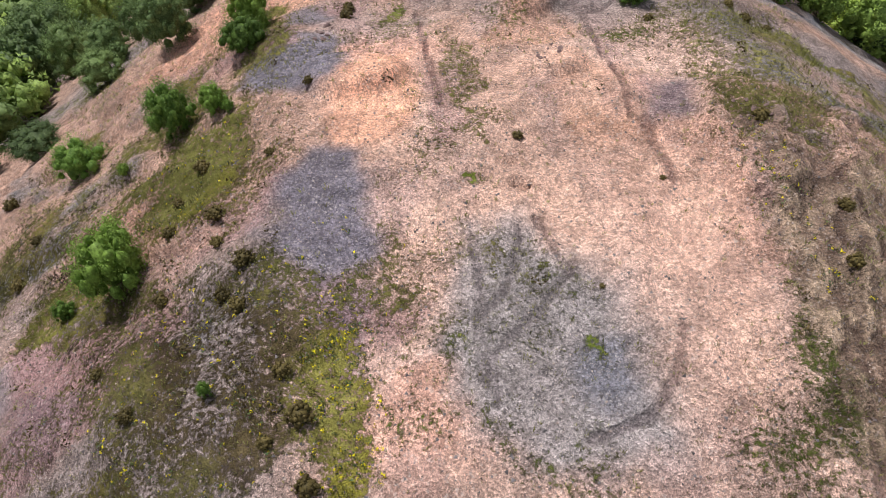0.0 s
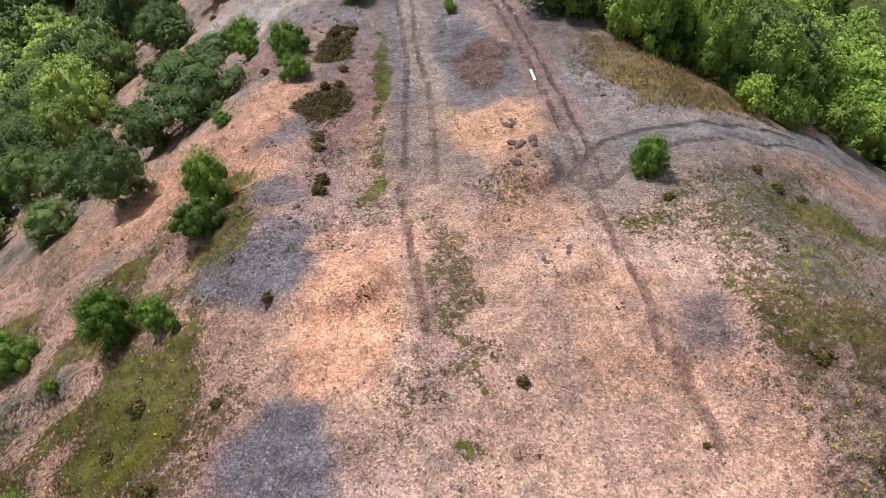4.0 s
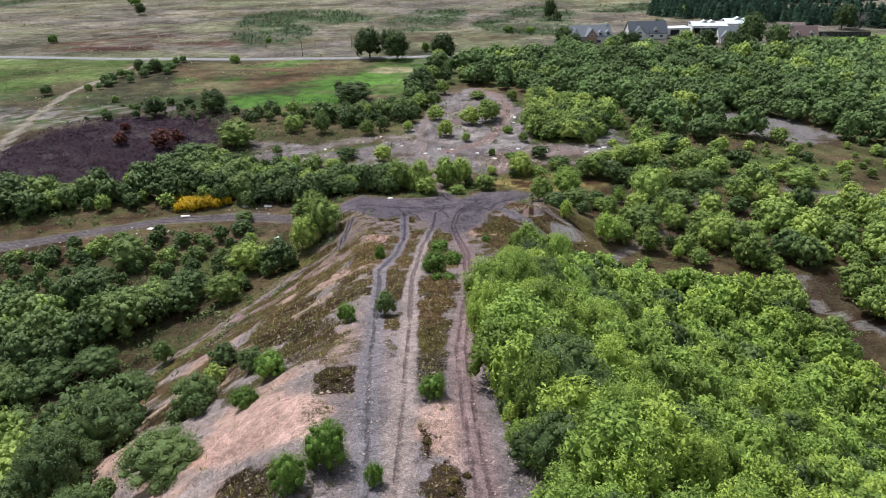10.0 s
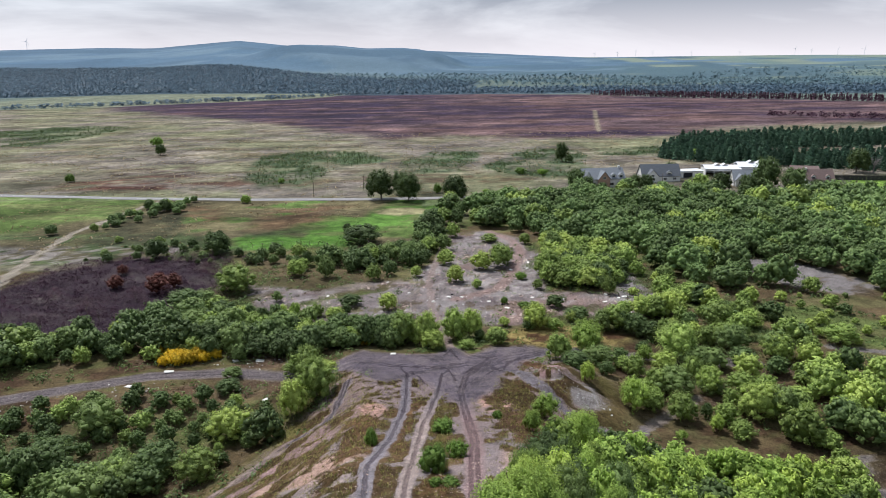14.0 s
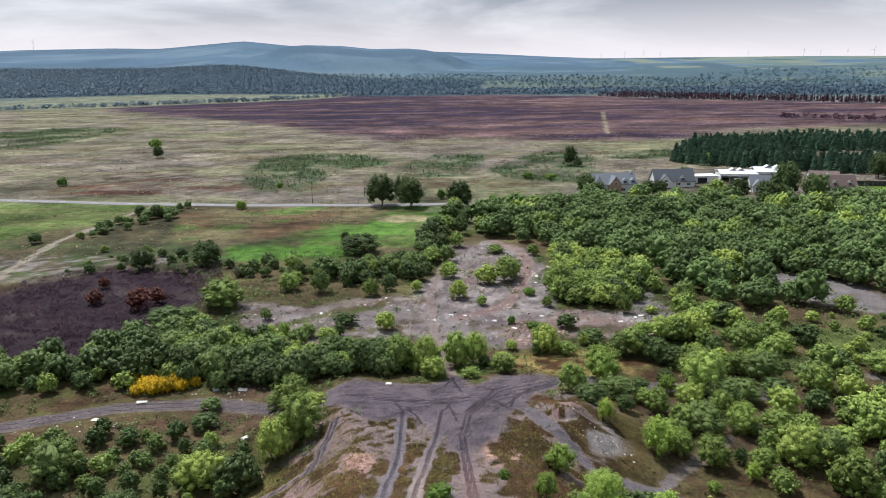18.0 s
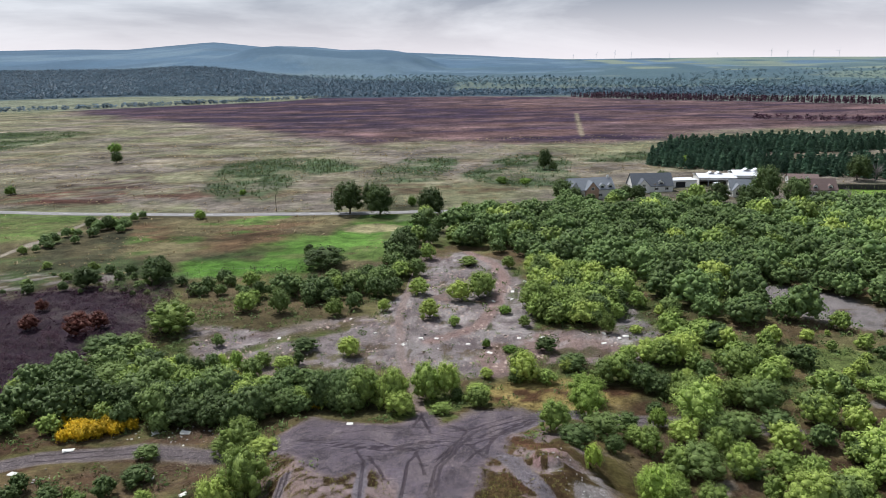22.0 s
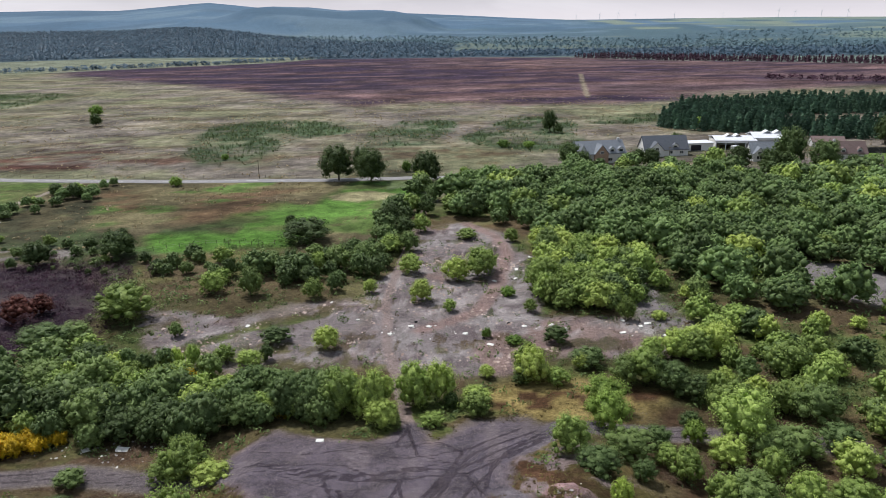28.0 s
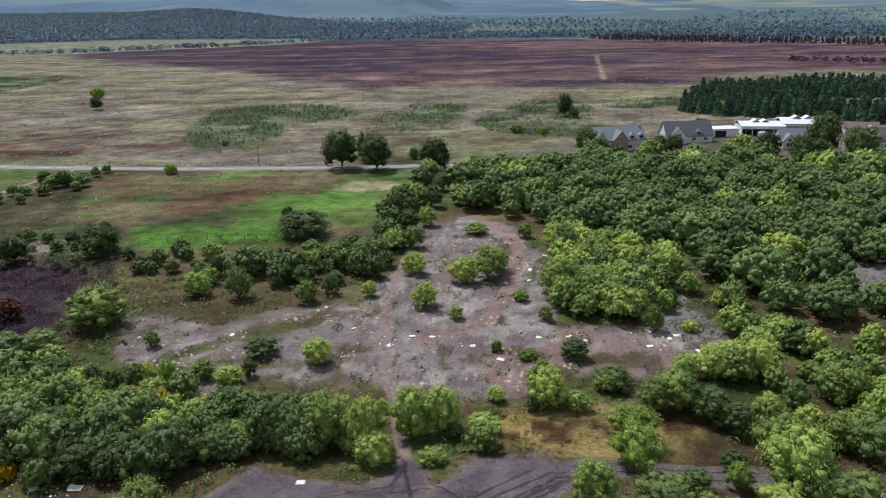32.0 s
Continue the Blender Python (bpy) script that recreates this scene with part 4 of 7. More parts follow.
        stain((0.56, 0.37, 0.31), 0.85, 0.6, [(-5.5, -15.4), (-3.2, -14.6), (-2.8, -21.2), (-4.7, -18.3)])
        # creases between the broken lumps darkened: shade put into the soil colour
        lay(soil, (0.17, 0.115, 0.09), near * smoothstep(0.12, 0.03, np.abs(fbm(x * 1.3, y, 1.3, 90) - 0.5)) * area(x, y, [(4.7, -66.2), (5.2, -62.5), (9.5, -61.5), (9, -68), (5.6, -76), (3.9, -76), (4.8, -68.8)], 1.2) * 0.8)
        cover = cover + near * heap * (y < -33) * (0.10 * smoothstep(0.4, 0.6, fbm(x, y, 1.6, 72)) + 0.08 * smoothstep(0.45, 0.6, fbm(x, y, 4.5, 73)))
        bald = np.maximum.reduce([area(hx, hy, p, 0.4) for p in ([(-10.3, -64), (-9.5, -63.2), (-8, -63.2), (-7.9, -65.9), (-7.5, -66.9), (-8.7, -67.7), (-10.1, -67), (-10.1, -65.5)], [(-4.3, -34.6), (-2.3, -35.4), (-1.4, -38.7), (-0.1, -41.7), (-0.2, -44.8), (-2.3, -46.2), (-4, -46.5), (-4.5, -42.3)], [(2.5, -50.4), (4.3, -49.1), (7.2, -48.6), (11.6, -45.9), (15.9, -41.8), (22, -38.1), (16.4, -45), (8.2, -49.8), (4.6, -50.8), (2.9, -51)])])
        cover = cover * (1 - 0.75 * bald * near)
        cover = cover * (1 - 0.55 * near * area(hx, hy, [(-1.1, -62.7), (2.2, -64), (3, -68.9), (2.9, -72.1), (0.9, -72.6), (0.3, -68.8), (-1.7, -67)], 1.2))
        lay(soil, (0.225, 0.222, 0.25), near * 0.92 * area(hx, hy, [(2.5, -50.4), (4.3, -49.1), (7.2, -48.6), (11.6, -45.9), (15.9, -41.8), (22, -38.1), (16.4, -45), (8.2, -49.8), (4.6, -50.8), (2.9, -51)], 0.7))
        growth((0.20, 0.215, 0.05), 0.36, [(-7.6, -38.9), (-6.8, -38.3), (-6.6, -42.3), (-6.7, -46.7), (-6.6, -50.5), (-6.9, -52.8), (-7.5, -53), (-7.2, -50.5), (-7.4, -45.7), (-7.7, -41.7)])
        growth((0.24, 0.23, 0.06), 0.4, [(-7.1, -20.3), (-6.3, -20.4), (-6, -28.7), (-6.2, -32.3), (-6.9, -32.1), (-6.6, -28.1)])
        growth((0.215, 0.145, 0.062), 0.56, [(3.2, -41.7), (6.4, -38.8), (8.9, -40.2), (12.8, -42.1), (11.7, -45), (7.3, -48.3), (5.4, -48.2), (4.8, -46.1)])
        growth((0.21, 0.19, 0.065), 0.43, [(3.4, -51), (7.7, -50.5), (17.9, -43.5), (8.6, -54.8), (3.3, -55)])
        growth((0.17, 0.125, 0.062), 0.47, [(-13.6, -68.9), (-10.9, -68.9), (-9.5, -69.6), (-9, -73.2), (-12, -72.9)])
        growth((0.28, 0.25, 0.065), 0.36, [(-9.1, -70.6), (-8.5, -70.4), (-7.9, -70.9), (-7.5, -73.2), (-9, -73.2)])
        growth((0.25, 0.235, 0.065), 0.35, [(-19.8, -58.3), (-14.8, -59.5), (-12.3, -60.6), (-13.8, -63.3), (-16, -64.1), (-17.7, -62.7)])
        growth((0.085, 0.055, 0.026), 0.72, [(-10.3, -34.9), (-9.4, -35.1), (-9.1, -39.5), (-10.9, -39.9), (-11.2, -37.4)])
        growth((0.085, 0.055, 0.026), 0.7, [(-10.8, -43.8), (-9.3, -43.2), (-8.9, -46.8), (-9.9, -47.1), (-11.3, -45.6)])
        growth((0.085, 0.055, 0.026), 0.62, [(-10.2, -48.4), (-9.5, -48.5), (-9.3, -50.4), (-9.8, -50.1)])
        growth((0.09, 0.06, 0.028), 0.68, [(-16.8, -19.9), (-13.2, -20.1), (-12.3, -23.4), (-15.3, -23.5)])
        growth((0.09, 0.06, 0.028), 0.68, [(-12.8, -8.9), (-9.8, -7.7), (-9.5, -12.6), (-11.7, -13.1)])
        growth((0.095, 0.06, 0.03), 0.7, [(-4.3, -21.5), (-2.6, -22), (-2.2, -25.1), (-4.4, -24.9)])
        growth((0.095, 0.06, 0.03), 0.66, [(-5, -17.5), (-4.4, -18), (-4.5, -20.5), (-4.9, -20.4)])
        growth((0.10, 0.07, 0.03), 0.62, [(-21.8, 18.2), (-14.2, 6.1), (-12.5, -6.6), (-17.5, -0.6)])
        growth((0.11, 0.085, 0.03), 0.62, [(-6.2, 1.1), (-3.6, 2.5), (-3.4, -9.9), (-5.4, -13.5)])
    # wheel tracks and dirt roads keep plants off and show the shale
    for line, wide, colour in ((LEFT_TRACK, 0.8, (0.205, 0.19, 0.215)), (MID_TRACK, 0.8, (0.38, 0.30, 0.27)), (RIGHT_TRACK, 1.0, (0.29, 0.19, 0.185)),
                               (BRANCH_TRACK, 2.3, (0.27, 0.255, 0.265)), (WEST_PATH, 0.9, (0.24, 0.19, 0.16)), (WEST_ROAD, 2.2, (0.115, 0.10, 0.12)),
                               (SKIRT_TRACK, 1.5, (0.22, 0.20, 0.21)), (MOUND_PATH, 1.0, (0.2, 0.165, 0.15)), (EAST_TRACK, 0.9, (0.14, 0.135, 0.145)), (EAST_UPPER, 1.2, (0.17, 0.16, 0.16)), (WOOD_PATH, 1.0, (0.24, 0.18, 0.165)), (RED_PATH, 1.8, (0.27, 0.175, 0.155)), (FARM_TRACK, 1.7, (0.36, 0.32, 0.26))):
        a = 1 - smoothstep(wide * 0.6, wide * 1.35, line_distance(wx * 0.35 + x * 0.65, wy * 0.35 + y * 0.65, line))
        lay(soil, colour, a * 0.8 * (0.25 + 0.75 * smoothstep(-59, -42, y)))
        lay(soil, (0.135, 0.12, 0.14), a * 0.8 * smoothstep(45, 68, y) * (y < 110) * (np.abs(x) < 30))
        cover = cover * (1 - a)
    a = area(wx, wy, JUNCTION, 3)
    lay(soil, (0.098, 0.082, 0.104), a * 0.94)
    lay(soil, (0.17, 0.14, 0.15), a * smoothstep(0.52, 0.66, fbm(x * 2, y, 5.0, 48)) * 0.55)
    lay(soil, (0.05, 0.042, 0.056), a * smoothstep(0.55, 0.64, fbm(x, y, 3.5, 85)) * 0.6)
    cover = cover * (1 - a * 0.9)
    a = area(wx, wy, [(-3.0, -38.8), (-1.4, -38.2), (-1.2, -40.2), (-2.1, -44.9), (-2.9, -43.0)], 0.7)
    lay(soil, (0.17, 0.105, 0.095), a * smoothstep(0.38, 0.5, fbm(x, y, 0.9, 67)))
    lay(soil, (0.08, 0.05, 0.05), a * smoothstep(0.55, 0.62, fbm(x, y, 0.7, 68)))
    soil = soil * (1 + (heap * smoothstep(-36, -48, y))[..., None] * np.array([0.03, -0.035, -0.07]))
    return soil * 0.82, plants * 0.82, np.clip(cover, 0, 1)


def make_ground():
    xs = np.concatenate([-grow(170, 4400, 64)[::-1], stops((-170, -60, 2.2), (-60, -30, 1.5), (-30, -14, 0.4), (-14, 10, 0.25), (10, 14, 0.42), (14, 60, 1.5), (60, 200, 2.5)), grow(200, 4400, 64)])
    ys = np.concatenate([stops((-420, -120, 30), (-120, -80, 3), (-80, -34, 0.25), (-34, 5, 0.42), (5, 70, 0.95), (70, 112, 0.6), (112, 330, 1.7)), grow(330, 4900, 160)])
    gx, gy = np.meshgrid(xs, ys)
    z = height(gx, gy)
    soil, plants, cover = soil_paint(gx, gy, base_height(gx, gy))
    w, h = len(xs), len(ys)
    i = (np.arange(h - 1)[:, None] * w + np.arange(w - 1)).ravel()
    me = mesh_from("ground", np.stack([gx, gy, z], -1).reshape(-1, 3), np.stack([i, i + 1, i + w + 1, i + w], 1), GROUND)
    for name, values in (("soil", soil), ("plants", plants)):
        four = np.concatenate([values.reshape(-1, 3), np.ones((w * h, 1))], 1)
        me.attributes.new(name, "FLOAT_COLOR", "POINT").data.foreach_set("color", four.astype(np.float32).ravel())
    rut = np.full(gx.shape, 3.0)
    for line, half in ((LEFT_TRACK, 0.0), (MID_TRACK, 0.0), (RIGHT_TRACK, 0.35), (BRANCH_TRACK, 0.8), (WEST_PATH, 0.4), (WEST_ROAD, 0.9), (EAST_TRACK, 0.6), *((s, 0.0) for s in SKIDS_AND_CRACKS)):
        rut = np.minimum(rut, np.maximum(0, np.abs(line_distance(gx, gy, line) - half) - 0.12 * (gy > 5)))
    me.attributes.new("rut", "FLOAT", "POINT").data.foreach_set("value", rut.ravel().astype(np.float32))
    me.attributes.new("cover", "FLOAT", "POINT").data.foreach_set("value", cover.ravel().astype(np.float32))
    me.polygons.foreach_set("use_smooth", np.ones(len(me.polygons), bool))
    return tagged(new("ground", me), "pink and grey shale heap running out into brown bog, heather moor and far hills", "ground", kind="structure")


make_ground()

# ---------------------------------------------------------------- trees and plants


def unit(v):
    return v / (np.linalg.norm(v, axis=-1, keepdims=True) + 1e-9)


def leaves(rng, centres, outward, size, flat=0.5):
    """One pointed leaf clump a point, facing mostly outward."""
    n = len(centres)
    normal = unit(outward + flat * unit(rng.normal(size=(n, 3))))
    side = unit(np.cross(normal, np.array([0, 0, 0.45]) + 0.8 * rng.normal(size=(n, 3))))
    along = np.cross(normal, side)
    turn = np.where(along[:, 2:] < -0.2, -1.0, 1.0)
    side, along = side * turn, along * turn
    s = size * rng.uniform(0.6, 1.4, (n, 1))
    tri = np.stack([centres - side * s * 0.36 - along * s * 0.4, centres + side * s * 0.36 - along * s * 0.4 + normal * s * 0.1, centres + along * s * 0.7], 1)
    return tri.reshape(-1, 3)


def ball_shape():
    """A rough little hull: corners on a unit ball, and its faces."""
    bm = bmesh.new()
    bmesh.ops.create_icosphere(bm, subdivisions=1, radius=1.0)
    v = np.array([tuple(p.co) for p in bm.verts])
    f = np.array([[p.index for p in face.verts] for face in bm.faces])
    bm.free()
    return unit(v), f


HULL_V, HULL_F = ball_shape()
FAR_V = np.array([[1, 0, 0], [0, 1, 0], [-1, 0, 0], [0, -1, 0], [0, 0, 1], [0, 0, -1]], float)
FAR_F = np.array([[0, 1, 4], [1, 2, 4], [2, 3, 4], [3, 0, 4], [1, 0, 5], [2, 1, 5], [3, 2, 5], [0, 3, 5]])

# radius, foot, boughs, how far the crown narrows upward, how upright the boughs are
CROWNS = {"birch": (0.38, -0.02, 36, 0.5, 1.75), "willow": (0.52, -0.06, 42, 0.72, 1.1), "broad": (0.54, -0.02, 44, 0.85, 1.0), "shrub": (0.78, -0.1, 34, 0.8, 1.1)}


def crown_shape(rng, kind, n, size, hulls=True):
    """A plant one metre high: boughs round a stem, each with clumps of leaves on its outside and dense shade within. Triangle corners and the way each faces."""
    if kind == "spruce":
        z = rng.random(n) ** 1.4
        a = rng.uniform(0, math.tau, n)
        r = 0.19 * (1 - z) * (0.55 + 0.45 * np.abs(np.sin(z * 34 + rng.uniform(0, 6)))) * rng.uniform(0.6, 1.1, n) + 0.01
        c = np.stack([np.cos(a) * r, np.sin(a) * r, 0.05 + z * 0.95], 1)
        o = unit(np.stack([np.cos(a), np.sin(a), np.full(n, 0.45)], 1))
        return leaves(rng, c, o, size), np.repeat(o, 3, 0)
    radius, foot, boughs, narrow, upright = CROWNS[kind]
    shape = np.array([1 / math.sqrt(upright), 1 / math.sqrt(upright), upright])
    if n < 300:
        boughs = max(6, boughs // 2)
    mid, half = (foot + 1) / 2, (1 - foot) / 2
    step = (np.arange(boughs) + 0.5) / boughs
    zz = -0.72 + 1.66 * step + rng.uniform(-0.1, 0.1, boughs)
    a = np.arange(boughs) * 2.399 + rng.uniform(-0.5, 0.5, boughs)
    reach = np.sqrt(np.clip(1 - np.clip(zz, -0.5, 1) ** 2, 0.02, 1)) * np.where(zz > 0, 1 - (1 - narrow) * zz, 1)
    out = radius * reach * rng.uniform(0.45, 0.8, boughs)
    core = np.stack([np.cos(a) * out, np.sin(a) * out, mid + zz * half * 0.74], 1)
    thick = radius * rng.uniform(0.27, 0.46, boughs) * (0.62 + 0.38 * reach) * math.sqrt(20 / boughs) ** 0.7
    core[:, 2] = np.minimum(core[:, 2], 1.0 - thick * 0.85 * upright + rng.uniform(-0.06, 0.06, boughs))
    away = unit(core - np.array([0, 0, mid * 0.75]))
    clumps_each = 14
    spray = unit(rng.normal(size=(boughs, clumps_each, 3)) + away[:, None] * 0.75 + np.array([0, 0, 0.25]))
    pick = rng.choice(boughs, n, p=thick ** 2 / (thick ** 2).sum())
    one = rng.integers(clumps_each, size=n)
    way = spray[pick, one]
    small = unit(rng.normal(size=(n, 3)) + way * 0.7)
    at = core[pick] + thick[pick][:, None] * shape * (0.70 * way + 0.52 * small * rng.uniform(0.4, 1.25, (n, 1)))
    facing = unit(0.62 * small + 0.55 * way + 0.35 * away[pick] + np.array([0, 0, 0.1]))
    v, o = leaves(rng, at, facing, size * (0.9 if n >= 3000 else 0.82 if n >= 1000 else 0.78), 1.0 if n >= 3000 else 0.8), np.repeat(unit(facing + (0.75 if n >= 3000 else 0.5) * unit(rng.normal(size=(n, 3)))), 3, 0)
    if hulls:
        hull, faces = (HULL_V, HULL_F) if n >= 3000 else (FAR_V, FAR_F)
        for c, r in zip(core, thick * (0.56 if n >= 3000 else 0.68 if n >= 1000 else 0.77)):
            a = rng.uniform(0, math.tau)
            spun = np.stack([hull[:, 0] * math.cos(a) - hull[:, 1] * math.sin(a), hull[:, 0] * math.sin(a) + hull[:, 1] * math.cos(a), hull[:, 2]], 1)
            ball = spun * shape * (r * rng.uniform(0.8, 1.2, (len(hull), 1))) + c
            v = np.concatenate([v, ball[faces].reshape(-1, 3)])
            o = np.concatenate([o, spun[faces].reshape(-1, 3)])
        ball = HULL_V * np.array([radius * 0.55, radius * 0.55, half * 0.7]) + np.array([0, 0, mid])
        v, o = np.concatenate([v, ball[HULL_F].reshape(-1, 3)]), np.concatenate([o, HULL_V[HULL_F].reshape(-1, 3)])
    return v, o


def corners(count):
    return np.arange(count * 3).reshape(-1, 3)


def stem_mesh(name, rng, tall, thick, limbs, spread, material):
    """A tapered trunk with limbs."""
    bm = bmesh.new()

    def limb(p, q, r0, r1, sides=6):
        axis = (q - p).normalized()
        u = axis.orthogonal().normalized()
        v = axis.cross(u)
        rings = []
        for s in (0.0, 0.35, 0.7, 1.0):
            c = p.lerp(q, s) + (u * rng.uniform(-1, 1) + v * rng.uniform(-1, 1)) * (q - p).length * 0.03 * (0 < s < 1)
            r = r0 + (r1 - r0) * s
            rings.append([bm.verts.new(c + (u * math.cos(k * math.tau / sides) + v * math.sin(k * math.tau / sides)) * r) for k in range(sides)])
        for a, b in zip(rings, rings[1:]):
            for k in range(sides):
                bm.faces.new((a[k], a[(k + 1) % sides], b[(k + 1) % sides], b[k]))

    top = Vector((rng.uniform(-0.2, 0.2), rng.uniform(-0.2, 0.2), tall))
    limb(Vector((0, 0, -0.4)), top, thick, thick * 0.25)
    for _ in range(limbs):
        s = rng.uniform(0.2, 0.8)
        a = rng.uniform(0, math.tau)
        p = top * s
        q = p + Vector((math.cos(a) * spread, math.sin(a) * spread, spread * rng.uniform(0.6, 1.3)))
        limb(p, q, thick * 0.45 * (1.1 - s), thick * 0.1, 4)
    me = bpy.data.meshes.new(name)
    bm.to_mesh(me)
    bm.free()
    me.materials.append(material)
    return me


def make_tree(name, kind, seed, n, size, leaf, thick, limbs, label, category, hulls=True):
    """A tree one unit high; copies are scaled to their height."""
    rng = np.random.default_rng(seed)
    root = new(name)
    tagged(root, label, category)
    part_mesh("trunk", stem_mesh("trunk", random.Random(seed), 0.78, thick, limbs, 0.17, BARK), root)
    v, o = crown_shape(rng, kind, n, size, hulls)
    part_mesh("crown", mesh_from("crown", v, corners(len(v) // 3), leaf, facing=o), root)
    return root


def kind_at(k, y):
    """The leafier pattern for what stands near the way, the plainer one far off."""
    return KINDS[k + "_far" if y > 60 and k != "broad" else k]


def plant(root, x, y, tall, wide=1.0, turn=None, sink=0.0):
    turn = random.uniform(0, 360) if turn is None else turn
    z = float(height(x, y)) - sink
    return copy_thing(root, pose(x, y, z, 0, 0, turn) @ Matrix.Diagonal((tall * wide, tall * wide, tall, 1)))


KINDS = {}
for k, (kind, count, size, leaf, thick, limbs, label) in {
        "birch": ("birch", 5000, 0.0235, LEAF_BIRCH, 0.016, 7, "young birch tree with fresh green leaves on the spoil heap"),
        "willow": ("willow", 5200, 0.0255, LEAF_WILLOW, 0.02, 8, "bushy grey-green willow tree leafing down to the ground"),
        "broad": ("broad", 2600, 0.042, LEAF_DARK, 0.035, 9, "mature dark green broadleaf tree with a round crown"),
        "sallow": ("willow", 3000, 0.034, LEAF_SALLOW, 0.02, 8, "round bright green sallow tree leafing to the ground"),
        "shrub": ("shrub", 4200, 0.038, LEAF_SHRUB, 0.03, 5, "small bright green bush rooted in bare shale")}.items():
    for far, kind_key in ((0, k), (1, k + "_far")):
        KINDS[kind_key] = [make_tree({"shrub": "bush"}.get(k, k + "_tree"), kind, 100 + 17 * v + len(k), (3200 if far else int(count * 1.3)), (0.84 * size * math.sqrt(count / 3200) if far else size * 0.86), leaf, thick, limbs, label, "bush" if k == "shrub" else "tree") for v in range(4)]

# single trees and bushes that stand apart: kind, x, y, height, width
HEAP_BUSHES = [("shrub", -13.5, -54.5, 1.4, 1.0), ("shrub", -16.0, -58.3, 2.3, 0.68), ("shrub", -13.8, -59.1, 1.2, 0.73), ("shrub", -21.6, -57.3, 1.8, 0.94), ("shrub", -16.2, -66.1, 2.7, 0.68),
               ("shrub", -13.1, -59.6, 0.5, 0.66), ("shrub", -18.1, -59.9, 0.5, 0.72), ("shrub", -18.7, -66.4, 0.8, 0.77), ("shrub", 3.0, -52.9, 0.7, 1.47), ("shrub", -11.5, -71.6, 0.6, 0.49),
               ("shrub", -13.6, -52.3, 2.5, 0.59), ("shrub", 3.2, -52.9, 1.5, 0.73), ("shrub", -3.5, -33.7, 0.5, 0.99), ("shrub", -15.1, -44.8, 0.6, 1.23)]
CREST_BUSHES = [("shrub", -12.7, -38.2, 2.0, 0.89), ("shrub", -11.8, -41.8, 1.2, 1.07), ("shrub", -16.1, -34.0, 1.5, 0.85), ("shrub", -17.5, -29.4, 1.7, 1.0), ("shrub", -9.5, -30.6, 2.1, 0.7),
                ("shrub", -7.2, -23.2, 1.5, 0.52), ("shrub", -10.0, -21.2, 2.8, 0.73), ("shrub", -11.6, -23.3, 2.2, 0.66), ("shrub", -11.4, -26.9, 1.3, 1.12), ("shrub", -9.5, -30.6, 1.7, 0.91),
                ("shrub", -18.6, -8.4, 1.5, 1.12), ("shrub", -3.6, -33.2, 0.6, 0.97), ("shrub", -4.4, -13.5, 1.6, 0.91), ("willow", -9.2, 6.3, 2.7, 0.83), ("shrub", -12.5, 4.0, 1.9, 0.74),
                ("shrub", -12.9, 37.7, 2.3, 0.45), ("shrub", -5.2, 27.2, 3.0, 0.84), ("shrub", -2.8, 32.7, 1.8, 1.1), ("shrub", -4.7, 45.4, 1.7, 1.36), ("shrub", -4.7, 21.6, 0.8, 1.2),
                ("shrub", -3.4, 21.7, 0.7, 1.92), ("shrub", -13.1, 38.6, 1.4, 0.94)]
EAST_FOOT = [("birch", 10.3, 60.6, 4.0, 1.51), ("birch", 7.0, 47.4, 3.3, 1.29), ("shrub", 2.6, 52.7, 1.2, 0.99), ("sallow", 15.7, 60.3, 3.0, 1.85), ("birch", 28.5, 80.9, 6.4, 1.41),
             ("birch", 34.3, 86.8, 2.7, 1.63), ("birch", 20.9, 85.2, 4.2, 1.01), ("birch", 37.1, 78.5, 4.3, 0.79), ("willow", 41.6, 80.4, 3.1, 0.86), ("birch", 41.7, 75.6, 3.2, 1.27),
             ("sallow", 45.0, 72.4, 3.7, 1.23), ("willow", 54.2, 73.3, 2.4, 1.85), ("sallow", 57.7, 70.5, 3.6, 1.45), ("sallow", 51.1, 80.7, 7.2, 1.32), ("willow", 38.4, 91.0, 5.5, 1.69),
             ("birch", 34.7, 72.2, 1.9, 1.72), ("birch", 26.0, 116.0, 5.5, 2.08), ("willow", 20.2, 93.6, 3.5, 1.97), ("willow", 26.5, 94.7, 3.2, 1.17)]
EAST_FOOT_BACK = [("sallow", 44.4, 111.0, 7.6, 1.16), ("willow", 46.3, 101.8, 5.2, 1.59), ("sallow", 56.3, 115.6, 5.3, 1.6), ("sallow", 65.3, 106.0, 6.4, 1.16), ("willow", 57.0, 104.4, 3.9, 1.74),
                  ("willow", 67.4, 94.4, 3.5, 2.2), ("sallow", 83.4, 115.3, 5.1, 1.77), ("sallow", 51.8, 90.6, 4.5, 1.49), ("sallow", 60.8, 87.0, 3.3, 1.8), ("sallow", 30.9, 99.9, 3.1, 1.4),
                  ("willow", 46.4, 90.2, 3.5, 1.79), ("willow", 37.2, 109.1, 3.5, 1.16), ("sallow", 70.2, 94.7, 3.7, 1.55), ("sallow", 74.4, 85.7, 5.0, 1.18), ("sallow", 57.8, 77.1, 5.2, 0.81)]
